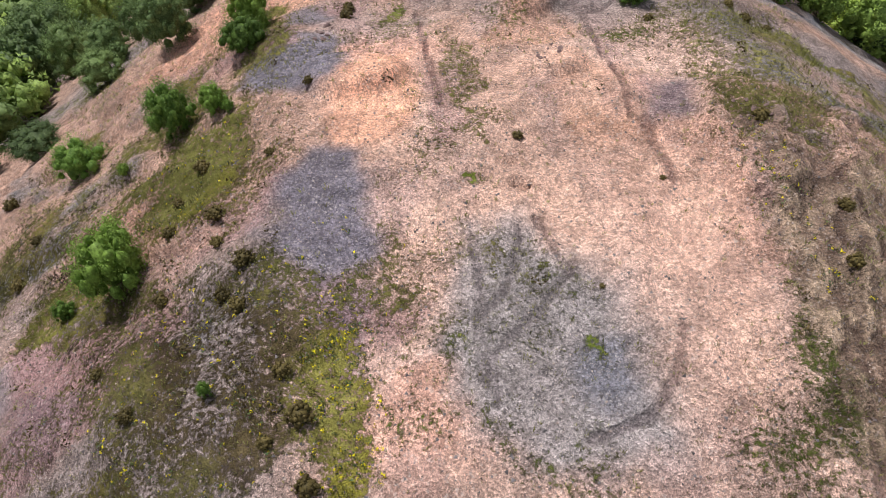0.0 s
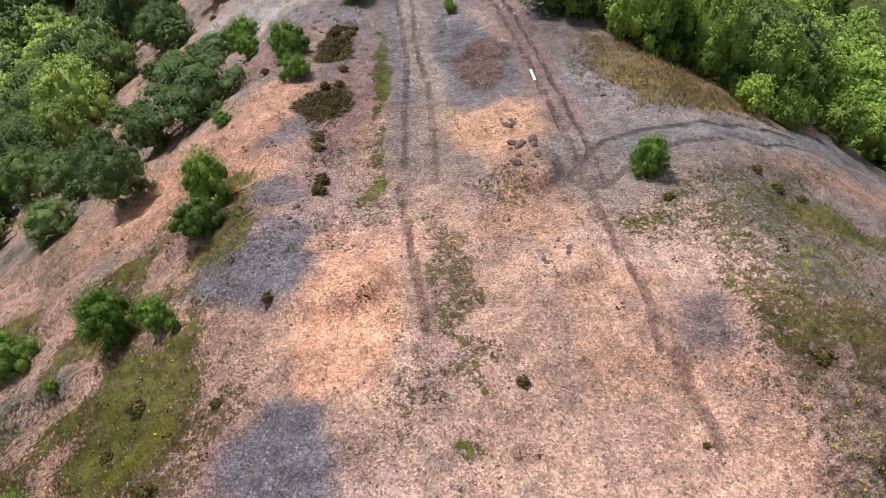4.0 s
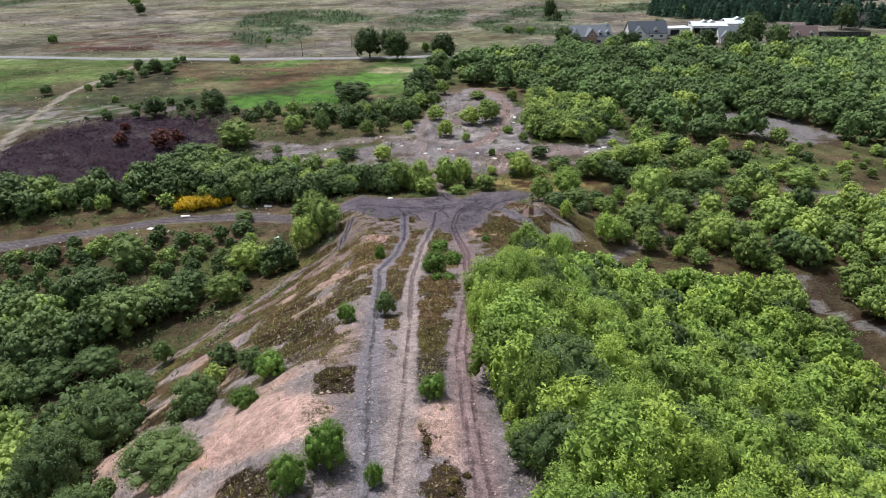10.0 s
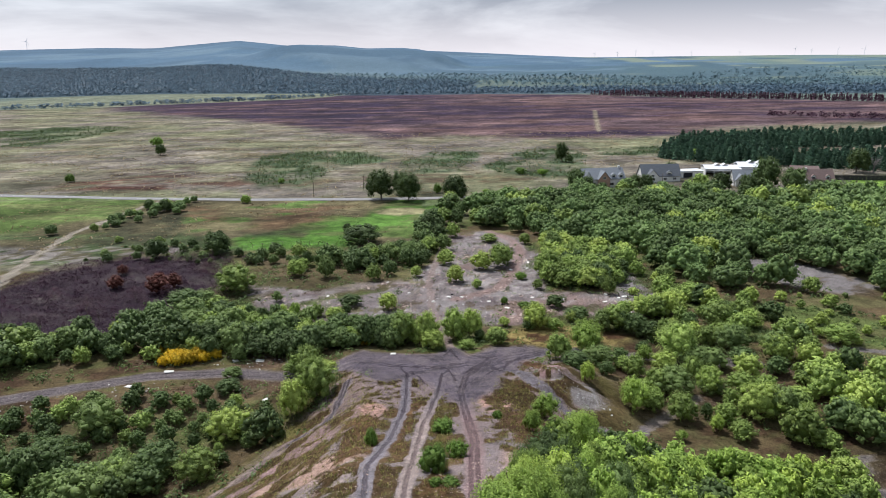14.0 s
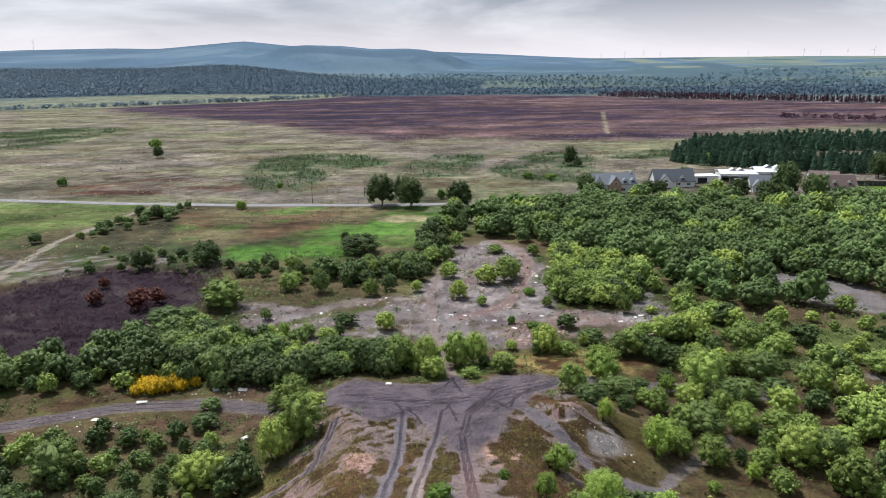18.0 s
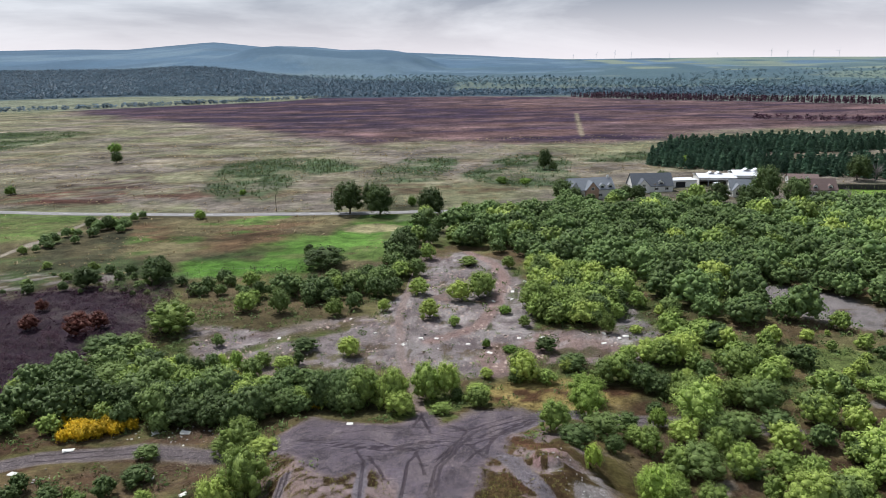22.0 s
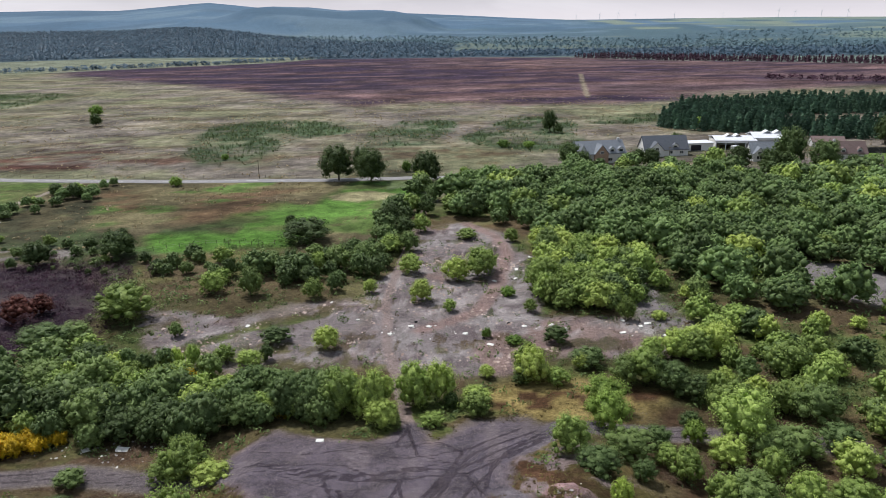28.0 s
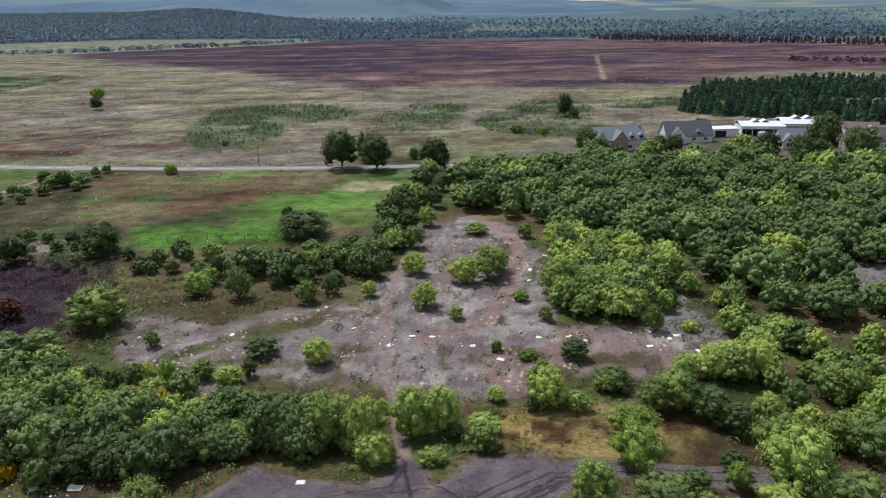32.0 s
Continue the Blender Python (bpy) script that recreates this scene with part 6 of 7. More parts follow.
def grow_low_plants():
    rng = np.random.default_rng(900)

    def bare(x, y):
        ok = np.ones(len(x))
        for line, wide in ((LEFT_TRACK, 1.2), (MID_TRACK, 0.9), (RIGHT_TRACK, 1.3), (BRANCH_TRACK, 1.6), (WEST_ROAD, 3.0)):
            ok *= line_distance(x, y, line) > wide
        return ok * (1 - area(x, y, JUNCTION, 2))

    # dry grass tufts all over the heap, thicker where the sheet is grown over
    def grassy(x, y):
        _, _, cover = soil_paint(x, y, base_height(x, y))
        return np.clip(cover * 1.5 - 0.12, 0.05, 1) * bare(x, y)

    x, y = spread(42000, rng, -26, 12, -78, -34, grassy)
    clumps("grass_tufts", x, y, rng.uniform(0.05, 0.17, len(x)), 6, LEAF_GRASS, "dry yellow-green grass tufts scattered over bare shale", "grass", 901, upright=1.0)
    x, y = spread(16000, rng, -34, 16, -30, 92, grassy)
    clumps("coarse_grass", x, y, rng.uniform(0.15, 0.36, len(x)), 6, LEAF_GRASS, "coarse dry grass tufts along the ridge", "grass", 902, upright=1.0)
    x, y = spread(7000, rng, 2, 17, -60, -38, lambda x, y: 0.85 * area(x, y, STRAW_SLOPE, 1.5) * (0.3 + 0.7 * smoothstep(0.4, 0.6, fbm(x, y, 2.0, 54))) * bare(x, y))
    clumps("long_grass", x, y, rng.uniform(0.08, 0.22, len(x)), 8, LEAF_GOLD, "long golden-brown grass below the wood's edge", "grass", 910, upright=1.0)
    # flowering broom and ragwort on the shoulders
    def sunny(x, y):
        return 0.8 * blob(x, y, -8.0, -72.2, 1.1, 3.4, 10) + 0.25 * blob(x, y, -11.5, -71.0, 4.5, 4.5) + 0.5 * blob(x, y, 5.0, -66.0, 0.9, 3.5, 12) + 0.2 * blob(x, y, -14, -62.5, 3.2, 2.4, -20) + 0.05 * blob(x, y, -8.5, -67.5, 2.5, 2.0)
    x, y = spread(9000, rng, -18, 9, -78, -56, sunny)
    clumps("yellow_flowers", x, y, rng.uniform(0.03, 0.07, len(x)), 5, LEAF_FLOWER, "small bright yellow flowers in the grass", "flowers", 903, blade=0.5, lift=2.2)
    clumps("flower_leaves", x + rng.normal(0, 0.06, len(x)), y + rng.normal(0, 0.06, len(x)), rng.uniform(0.07, 0.16, len(x)), 7, LEAF_RUSH, "low green leaves round the yellow flowers", "grass", 904, lift=0.8)
    # heather cushions
    def heath(x, y):
        d = np.zeros(len(x))
        for cx, cy, rx, ry, turn, a in ((-9.7, -45.6, 0.9, 2.8, 0, 1), (-9.9, -37.8, 0.9, 3.6, 0, 1), (-9.4, -51, 0.5, 2.2, 0, 0.8), (2, 77, 2.5, 6, -25, 0.8), (8, 68, 2, 4, 0, 0.8), (-15.5, 66, 2.4, 10, 0, 0.7), (-2.9, -22.6, 1.2, 2.0, 0, 1), (-12.6, -25, 1.9, 1.0, 0, 1), (-11.5, -10, 1.5, 1.5, 0, 1), (-17, 12, 3.4, 12, -8, 0.7),
                                        (-15.5, 44, 3, 18, 0, 0.7), (-4.8, 12, 1.3, 22, 0, 0.8), (-5, 50, 1.1, 20, 0, 0.6), (7.5, 40, 4, 32, 4, 0.7), (6, 72, 4.0, 7.5, -35, 1), (-9.6, 52, 0.9, 18, 0, 0.6), (-10, -71.5, 1.5, 2.6, 0, 0.25), (10, 112, 8, 2.6, 10, 0.9), (24, 116, 9, 2.4, 10, 0.5), (13, 94, 2, 6, 30, 0.6)):
            d = np.maximum(d, a * blob(x, y, cx, cy, rx, ry, turn))
        d = np.maximum(d, 0.05 * (np.abs(x + 12) < 3) * (y < 20) * (y > -50))
        d = np.maximum(d, 0.55 * (y > 0) * (y < 86) * (base_height(x, y) > 2.5) * (x < 14) * smoothstep(0.45, 0.56, fbm(x, y, 3.0, 22)))
        return np.maximum(d, 0.014 * (x < 7) + 0.05 * (y < -54) * ((x < -9.5) | (x > 5))) * bare(x, y)
    x, y = spread(50000, rng, -46, 32, -76, 120, heath)
    clumps("heather", x, y, rng.uniform(0.15, 0.42, len(x)), 18, LEAF_HEATHER, "low brown heather cushions on the heap", "heather", 905, lift=0.75, blade=0.14)
    # rushes and tussocks out on the bog
    def rushes(x, y):
        return np.maximum.reduce([area(x, y, bed, 5) for bed in RUSH_BEDS]) * (0.15 + 0.85 * smoothstep(0.4, 0.56, fbm(x, y, 16.0, 78)))
    x, y = spread(60000, rng, -480, 145, 330, 760, rushes)
    clumps("rushes", x, y, rng.uniform(0.5, 1.6, len(x)), 6, LEAF_RUSH, "tall green rushes and sapling thicket on the bog", "rushes", 906, upright=1.0)
    x, y = spread(22000, rng, -420, 220, 205, 620, lambda x, y: 0.75 * (1 - area(x, y, FIELD, 3)) * (line_distance(x, y, ROAD) > 5) * smoothstep(0.4, 0.6, fbm(x, y, 14.0, 52)) * (1 - (x > 0) * (y < 320)))
    clumps("bog_tussocks", x, y, rng.uniform(0.35, 0.9, len(x)), 5, LEAF_STRAW, "straw-coloured grass tussocks on the bog", "grass", 907, upright=0.0, lift=0.8, blade=0.4)
    x, y = spread(4200, rng, -142, -66, 116, 195, lambda x, y: np.where(area(x, y, BURNT, 9) > 0.9, 0.45, 0.6 * (area(x, y, BURNT, 9) > 0.05)))
    clumps("burnt_scrub", x, y, rng.uniform(0.4, 1.5, len(x)), 26, LEAF_BURNT, "charred purple-brown heather and twigs on burnt ground", "scrub", 911, lift=1.0, blade=0.12)
    # undergrowth in the scrub
    def under(x, y):
        ok = np.ones(len(x))
        for line, wide in KEEP_CLEAR:
            ok *= line_distance(x, y, line) > wide
        return ok * (1 - 0.8 * area(x, y, CLEARING, 2)) * (1 - 0.8 * area(x, y, STRAW_BANK, 2)) * (1 - area(x, y, BURNT, 3)) * (1 - area(x, y, JUNCTION, 3)) * (base_height(x, y) < 7) * (0.25 + 0.75 * smoothstep(0.4, 0.6, fbm(x, y, 9.0, 53))) * (1 - 0.6 * (x < -62) * (y > 185)) * (1 - 0.75 * (x > 16) * (x < 84) * (y > 30) * (y < 116))
    x, y = spread(13000, rng, -110, 100, -40, 215, under)
    clumps("undergrowth", x, y, rng.uniform(0.4, 1.5, len(x)), 17, LEAF_WILLOW, "low green scrub and brambles between the trees", "scrub", 908, lift=0.9, blade=0.16)
    x, y = spread(7000, rng, -95, 85, 30, 190, lambda x, y: np.where((x > 14) & (x < 84) & (y > 30) & (y < 116), 1.0, 0.6) * np.minimum(1, 2.2 * under(x, y)))
    clumps("dead_bracken", x, y, rng.uniform(0.25, 0.7, len(x)), 12, LEAF_HEATHER, "brown dead bracken and heather in the scrub", "bracken", 909, lift=0.6, blade=0.22)


LEAF_FLOWER = leaf_material("yellow_petals", (0.55, 0.45, 0.01), (0.8, 0.68, 0.03))
LEAF_GOLD = leaf_material("golden_grass", (0.16, 0.105, 0.04), (0.33, 0.23, 0.09))
LEAF_STRAW = leaf_material("straw_blades", (0.2, 0.15, 0.075), (0.42, 0.34, 0.2))
grow_low_plants()


def stone_shape(rng, flat=0.6):
    bm = bmesh.new()
    bmesh.ops.create_icosphere(bm, subdivisions=1, radius=0.5)
    for v in bm.verts:
        v.co = v.co * rng.uniform(0.65, 1.25)
        v.co.z *= flat
    return bm


def loose_stones():
    rng = np.random.default_rng(950)
    base = np.array([[1, 0, 0], [-0.4, 0.9, 0.1], [-0.5, -0.8, 0], [0.15, 0.05, 0.75]])
    tris = np.array([[0, 1, 3], [1, 2, 3], [2, 0, 3]])
    for name, count, x0, x1, y0, y1, small, large, mat, label in (
            ("gravel", 12000, -24, 10, -77, -36, 0.012, 0.045, STONE_PALE, "pale pink gravel strewn over the heap"),
            ("shale_chips", 12000, -24, 10, -77, -36, 0.02, 0.07, STONE_DARK, "dark grey shale chips on the heap"),
            ("rubble_stones", 9000, -26, 12, -36, 30, 0.04, 0.14, STONE_PALE, "loose pale stones along the ridge"),
            ("quarry_rubble", 6000, -64, 50, 128, 215, 0.1, 0.55, STONE_PALE, "pale rubble strewn over the waste ground")):
        x, y = rng.uniform(x0, x1, count), rng.uniform(y0, y1, count)
        if y0 > 100:
            ok = inside(x, y, CLEARING) & (fbm(x, y, 9.0, 88) > 0.48)
            x, y, count = x[ok], y[ok], int(ok.sum())
        s = small + (large - small) * rng.random(count) ** 3
        a = rng.uniform(0, math.tau, count)
        p = base[None] * rng.uniform(0.7, 1.3, (count, 4, 3)) * s[:, None, None]
        q = np.stack([p[..., 0] * np.cos(a)[:, None] - p[..., 1] * np.sin(a)[:, None] + x[:, None], p[..., 0] * np.sin(a)[:, None] + p[..., 1] * np.cos(a)[:, None] + y[:, None],
                      p[..., 2] + height(x, y)[:, None]], -1)
        f = (np.arange(count) * 4)[:, None, None] + tris[None]
        tagged(new(name, mesh_from(name, q.reshape(-1, 3), f.reshape(-1, 3), mat)), label, "stones", kind="stuff")


def stone_material(name, dark, light):
    m, n, l, b = nodes_of(name, 0.85, 0.2)
    geo = n.new("ShaderNodeNewGeometry")
    l.new(mix(n, l, geo.outputs["Random Per Island"], dark, light), b.inputs["Base Color"])
    return m


STONE_PALE = stone_material("pale_stone", (0.26, 0.18, 0.15), (0.5, 0.4, 0.34))
STONE_DARK = stone_material("dark_shale", (0.07, 0.06, 0.06), (0.2, 0.17, 0.17))
loose_stones()

# ---------------------------------------------------------------- road, houses, fences
ASPHALT = plain("grey_asphalt", (0.24, 0.23, 0.23), 0.85, vary=0.12, scale=0.6)
ROAD_PAINT = plain("white_road_paint", (0.75, 0.75, 0.72), 0.6, vary=0.08)
RENDER_WHITE = plain("white_render", (0.76, 0.75, 0.72), 0.85, vary=0.06, scale=1.2)
RENDER_GREY = plain("grey_render", (0.64, 0.63, 0.62), 0.85, vary=0.08, scale=1.2)
SANDSTONE = plain("sandstone_facing", (0.4, 0.27, 0.2), 0.85, vary=0.2, scale=2.0)
SLATE = plain("grey_slate", (0.2, 0.215, 0.24), 0.6, vary=0.15, scale=1.5)
SLATE_DARK = plain("dark_slate", (0.12, 0.13, 0.15), 0.6, vary=0.15, scale=1.5)
TILE_BROWN = plain("brown_roof_tiles", (0.17, 0.12, 0.11), 0.7, vary=0.2, scale=1.5)
SHEET = plain("pale_roof_sheet", (0.72, 0.73, 0.76), 0.45, vary=0.08, scale=0.6)
DOORWAY_SHADE = plain("painted_doorway_shade", (0.03, 0.03, 0.035), 0.9, vary=0.2)
FRAME_WHITE = plain("white_window_frame", (0.78, 0.78, 0.76), 0.5, vary=0.04)
TIMBER = plain("weathered_timber", (0.16, 0.13, 0.1), 0.9, vary=0.3, scale=8)
WHITE_METAL = plain("white_painted_metal", (0.78, 0.78, 0.8), 0.45, vary=0.03)
LITTER_WHITE = plain("white_board", (0.72, 0.7, 0.66), 0.7, vary=0.15, scale=2)
LITTER_GREY = plain("grey_debris", (0.35, 0.32, 0.3), 0.85, vary=0.25, scale=2)
RUBBER = plain("black_rubber", (0.02, 0.02, 0.022), 0.7, vary=0.2)
ROCK_RED = plain("dark_burnt_rock", (0.2, 0.13, 0.12), 0.9, vary=0.35, scale=3, bumpy=0.05)


def window_glass():
    m, n, l, b = nodes_of("window_glass", 0.08, 0.5)
    b.inputs["Base Color"].default_value = (0.03, 0.035, 0.04, 1)
    return m


GLASS = window_glass()


def along(pts, step):
    """Even stations on a line: place and direction."""
    out = []
    for (ax, ay), (bx, by) in zip(pts[:-1], pts[1:]):
        d = math.hypot(bx - ax, by - ay)
        for k in range(max(1, int(d / step))):
            s = k / max(1, int(d / step))
            out.append((ax + (bx - ax) * s, ay + (by - ay) * s, math.atan2(by - ay, bx - ax)))
    return out


def make_road():
    rows = along(ROAD, 4.0)
    bm = bmesh.new()
    last = None
    for x, y, a in rows:
        nx, ny = -math.sin(a), math.cos(a)
        z = max(float(height(x, y)), float(height(x + nx * 2.7, y + ny * 2.7)), float(height(x - nx * 2.7, y - ny * 2.7)))
        ring = [bm.verts.new((x + nx * w, y + ny * w, z + h)) for w, h in ((-3.3, -0.4), (-2.9, 0.10), (0, 0.17), (2.9, 0.10), (3.3, -0.4))]
        if last:
            for k in range(4):
                bm.faces.new((last[k], ring[k], ring[k + 1], last[k + 1]))
        last = ring
    me = bpy.data.meshes.new("road")
    bm.normal_update()
    bm.to_mesh(me)
    bm.free()
    me.materials.append(ASPHALT)
    road = tagged(new("road", me), "narrow grey tarmac country road with white centre dashes", "road", kind="structure")
    for x, y, a in along(ROAD[1:-1], 9.0):
        if x < 60:
            bm = bmesh.new()
            box(bm, -3.0, -0.09, 0.0, 3.0, 0.09, 0.012)
            nx, ny = -math.sin(a), math.cos(a)
            z = max(float(height(x, y)), float(height(x + nx * 2.7, y + ny * 2.7)), float(height(x - nx * 2.7, y - ny * 2.7)))
            for v in bm.verts:
                c, s = math.cos(a), math.sin(a)
                v.co = Vector((x + v.co.x * c - v.co.y * s, y + v.co.x * s + v.co.y * c, v.co.z + z + 0.19))
            part("centre_dash", bm, ROAD_PAINT, road)


make_road()


def gable_roof(bm, x0, x1, y0, y1, eaves, ridge, over=0.4, thick=0.22, axis="x"):
    """Two slopes with thickness; the ridge runs along the axis."""
    swap = axis == "y"
    if swap:
        x0, x1, y0, y1 = y0, y1, x0, x1
    mid = (y0 + y1) / 2
    for a, b in ((y0 - over, mid), (y1 + over, mid)):
        drop = (ridge - eaves) * over / (mid - y0)
        pts = []
        for x in (x0 - over, x1 + over):
            for y, z in ((a, eaves - drop), (b, ridge)):
                for dz in (0, thick):
                    pts.append(bm.verts.new((y, x, z + dz) if swap else (x, y, z + dz)))
        o = pts
        for f in ((0, 1, 3, 2), (4, 6, 7, 5), (1, 5, 7, 3), (0, 2, 6, 4), (0, 4, 5, 1), (2, 3, 7, 6)):
            bm.faces.new([o[k] for k in f])
    bmesh.ops.recalc_face_normals(bm, faces=bm.faces[:])


def gable_wall(bm, x0, x1, y0, y1, eaves, ridge, axis="x"):
    """A block with gable ends."""
    swap = axis == "y"
    if swap:
        x0, x1, y0, y1 = y0, y1, x0, x1
    mid = (y0 + y1) / 2
    ends = []
    for x in (x0, x1):
        ends.append([bm.verts.new((y, x, z) if swap else (x, y, z)) for y, z in ((y0, -0.5), (y1, -0.5), (y1, eaves), (mid, ridge), (y0, eaves))])
    bm.faces.new(ends[0])
    bm.faces.new(ends[1][::-1])
    for k in range(5):
        bm.faces.new((ends[0][k], ends[1][k], ends[1][(k + 1) % 5], ends[0][(k + 1) % 5]))
    bmesh.ops.recalc_face_normals(bm, faces=bm.faces[:])


def add_window(house, x, y, z, w, h, frame_mat):
    """A front window, proud of the wall: frame with a pane in it."""
    bm = bmesh.new()
    box(bm, x - w / 2, y - 0.08, z, x + w / 2, y, z + h, 0.02)
    win = part("window", bm, frame_mat, house)
    n = 2 if w > 1.3 else 1
    for k in range(n):
        bm = bmesh.new()
        pw = (w - 0.12 * (n + 1)) / n
        px = x - w / 2 + 0.12 + k * (pw + 0.12)
        box(bm, px, y - 0.1, z + 0.12, px + pw, y - 0.04, z + h - 0.12)
        part("pane", bm, GLASS, win)


def add_dormer(house, x, y_front, z, w, deep, wall, roof):
    bm = bmesh.new()
    gable_wall(bm, x - w / 2, x + w / 2, y_front, y_front + deep, z + 1.4, z + 2.3, "y")
    dormer = part("dormer", bm, wall, house)
    bm = bmesh.new()
    gable_roof(bm, x - w / 2, x + w / 2, y_front, y_front + deep, z + 1.45, z + 2.35, 0.2, 0.12, "y")
    part("dormer_roof", bm, roof, dormer)
    bm = bmesh.new()
    box(bm, x - w * 0.32, y_front - 0.06, z + 0.3, x + w * 0.32, y_front, z + 1.3)
    part("dormer_pane", bm, GLASS, dormer)


def make_house(name, m, label, wide, deep, eaves, ridge, wall, roof, gables=(), dormers=(), windows=(), chimneys=()):
    house = tagged(new(name), label, "house")
    bm = bmesh.new()
    gable_wall(bm, -wide / 2, wide / 2, 0, deep, eaves, ridge)
    part("wall", bm, wall, house)
    bm = bmesh.new()
    gable_roof(bm, -wide / 2, wide / 2, 0, deep, eaves + 0.05, ridge + 0.05)
    part("roof", bm, roof, house)
    for x, w, e, r, mat in gables:
        bm = bmesh.new()
        gable_wall(bm, x - w / 2, x + w / 2, -1.6, deep / 2, e, r, "y")
        part("gable", bm, mat, house)
        bm = bmesh.new()
        gable_roof(bm, x - w / 2, x + w / 2, -1.6, deep / 2, e + 0.05, r + 0.05, 0.3, 0.2, "y")
        part("gable_roof", bm, roof, house)
        add_window(house, x, -1.6, 0.9, min(w * 0.55, 2.4), 1.5, FRAME_WHITE)
        add_window(house, x, -1.6, e - 0.1, min(w * 0.4, 1.6), 1.2, FRAME_WHITE)
    for x, w in dormers:
        add_dormer(house, x, 0.5, eaves + 0.2, w, 3.0, RENDER_WHITE, roof)
    for x, z, w, h in windows:
        add_window(house, x, 0.0, z, w, h, FRAME_WHITE)
    for x in chimneys:
        bm = bmesh.new()
        box(bm, x - 0.5, deep / 2 - 0.4, ridge - 0.8, x + 0.5, deep / 2 + 0.4, ridge + 1.1, 0.04)
        part("chimney", bm, wall, house)
    house.matrix_world = m
    return house


make_house("house", pose(70, 322, 0.1, 0, 0, 10), "large pale two-storey house with grey slate roof and front gables", 22, 11, 4.4, 9.0, RENDER_GREY, SLATE,
           gables=((-0.5, 6.0, 4.6, 8.2, SANDSTONE), (-9.0, 4.2, 4.6, 8.6, RENDER_GREY)), dormers=((5.0, 2.4), (9.0, 2.4)), windows=((4.0, 1.0, 2.2, 1.5), (8.5, 1.0, 2.2, 1.5), (-5.5, 1.0, 1.6, 1.5)), chimneys=(9.5,))
make_house("house", pose(103, 338, 0.1, 0, 0, 3), "long white bungalow with dark slate roof and dormers", 20, 10, 3.0, 8.4, RENDER_WHITE, SLATE_DARK,
           gables=((-5.0, 6.5, 3.0, 6.4, RENDER_WHITE),), dormers=((4.2, 2.6),), windows=((2.0, 0.9, 1.8, 1.3), (7.0, 0.9, 1.8, 1.3)), chimneys=())
make_house("house", pose(141, 322, 0.1, 0, 0, -6), "white bungalow with grey slate roof and bay window", 12, 9, 3.0, 7.4, RENDER_WHITE, SLATE,
           gables=((-3.0, 5.0, 3.0, 5.8, RENDER_WHITE),), windows=((2.0, 0.9, 1.8, 1.3), (5.0, 0.9, 1.4, 1.3)))
make_house("house", pose(176, 318, 0.1, 0, 0, -4), "white house with brown tiled roof and small dormers", 13, 9, 3.2, 7.6, RENDER_WHITE, TILE_BROWN,
           dormers=((-3.4, 2.0), (3.4, 2.0)), windows=((-4.0, 0.9, 1.6, 1.3), (0.0, 0.9, 1.6, 1.3), (4.0, 0.9, 2.0, 1.4)), chimneys=(-6,))


def make_barn():
    barn = tagged(new("farm_shed"), "long white open-fronted farm shed with a pale sheet roof", "shed")
    for x0, x1, y0, y1, eaves, ridge in ((-18, 0, -3, 12, 4.2, 5.4), (0, 19, 0, 14, 5.0, 6.8)):
        bm = bmesh.new()
        gable_roof(bm, x0, x1, y0, y1, eaves, ridge, 0.5, 0.25)
        part("roof", bm, SHEET, barn)
        bm = bmesh.new()
        box(bm, x0, y1 - 0.3, 0, x1, y1, eaves)
        part("back_wall", bm, RENDER_WHITE, barn)
        for x in (x0, x1 - 0.3):
            bm = bmesh.new()
            box(bm, x, y0, 0, x + 0.3, y1 - 0.3, eaves)
            part("end_wall", bm, RENDER_WHITE, barn)
        bm = bmesh.new()
        box(bm, x0, y0 - 0.1, eaves - 1.1, x1, y0 + 0.1, eaves + 0.1)
        part("fascia", bm, WHITE_METAL, barn)
        for k in range(5):
            x = x0 + (x1 - x0) * k / 4
            bm = bmesh.new()
            box(bm, x - 0.15, y0 - 0.15, 0, x + 0.15, y0 + 0.15, eaves)
            part("post", bm, WHITE_METAL, barn)
        for x in (x0 + 7, x1 - 7):
            bm = bmesh.new()
            gable_roof(bm, x - 2, x + 2, (y0 + y1) / 2 - 2, (y0 + y1) / 2 + 2, ridge - 0.2, ridge + 1.0, 0.2, 0.1, "y")
            part("roof_vent", bm, SHEET, barn)
    barn.matrix_world = pose(149, 353, 0.1, 0, 0, -8)
    low = tagged(new("lean_to_shed"), "low white flat-roofed shed beside the farm shed", "shed")
    bm = bmesh.new()
    box(bm, -7, 0, 0, 7, 8, 3.4, 0.05)
    part("wall", bm, RENDER_WHITE, low)
    bm = bmesh.new()
    box(bm, -7.4, -0.4, 3.4, 7.4, 8.4, 3.7, 0.05)
    part("roof", bm, SHEET, low)
    # near-black panel on the wall stands for the shade inside the doorway
    bm = bmesh.new()
    box(bm, -4, -0.06, 0.1, 1, 0, 2.8)
    part("shed_door", bm, DOORWAY_SHADE, low)
    low.matrix_world = pose(122, 350, 0.1, 0, 0, 6)
    brown = tagged(new("brown_shed"), "low farm store with a brown sheet roof", "shed")
    bm = bmesh.new()
    gable_wall(bm, -7, 7, 0, 9, 2.6, 4.6)
    part("wall", bm, RENDER_GREY, brown)
    bm = bmesh.new()
    gable_roof(bm, -7, 7, 0, 9, 2.65, 4.65)
    part("roof", bm, TILE_BROWN, brown)
    brown.matrix_world = pose(184, 352, 0.1, 0, 0, -14)


make_barn()


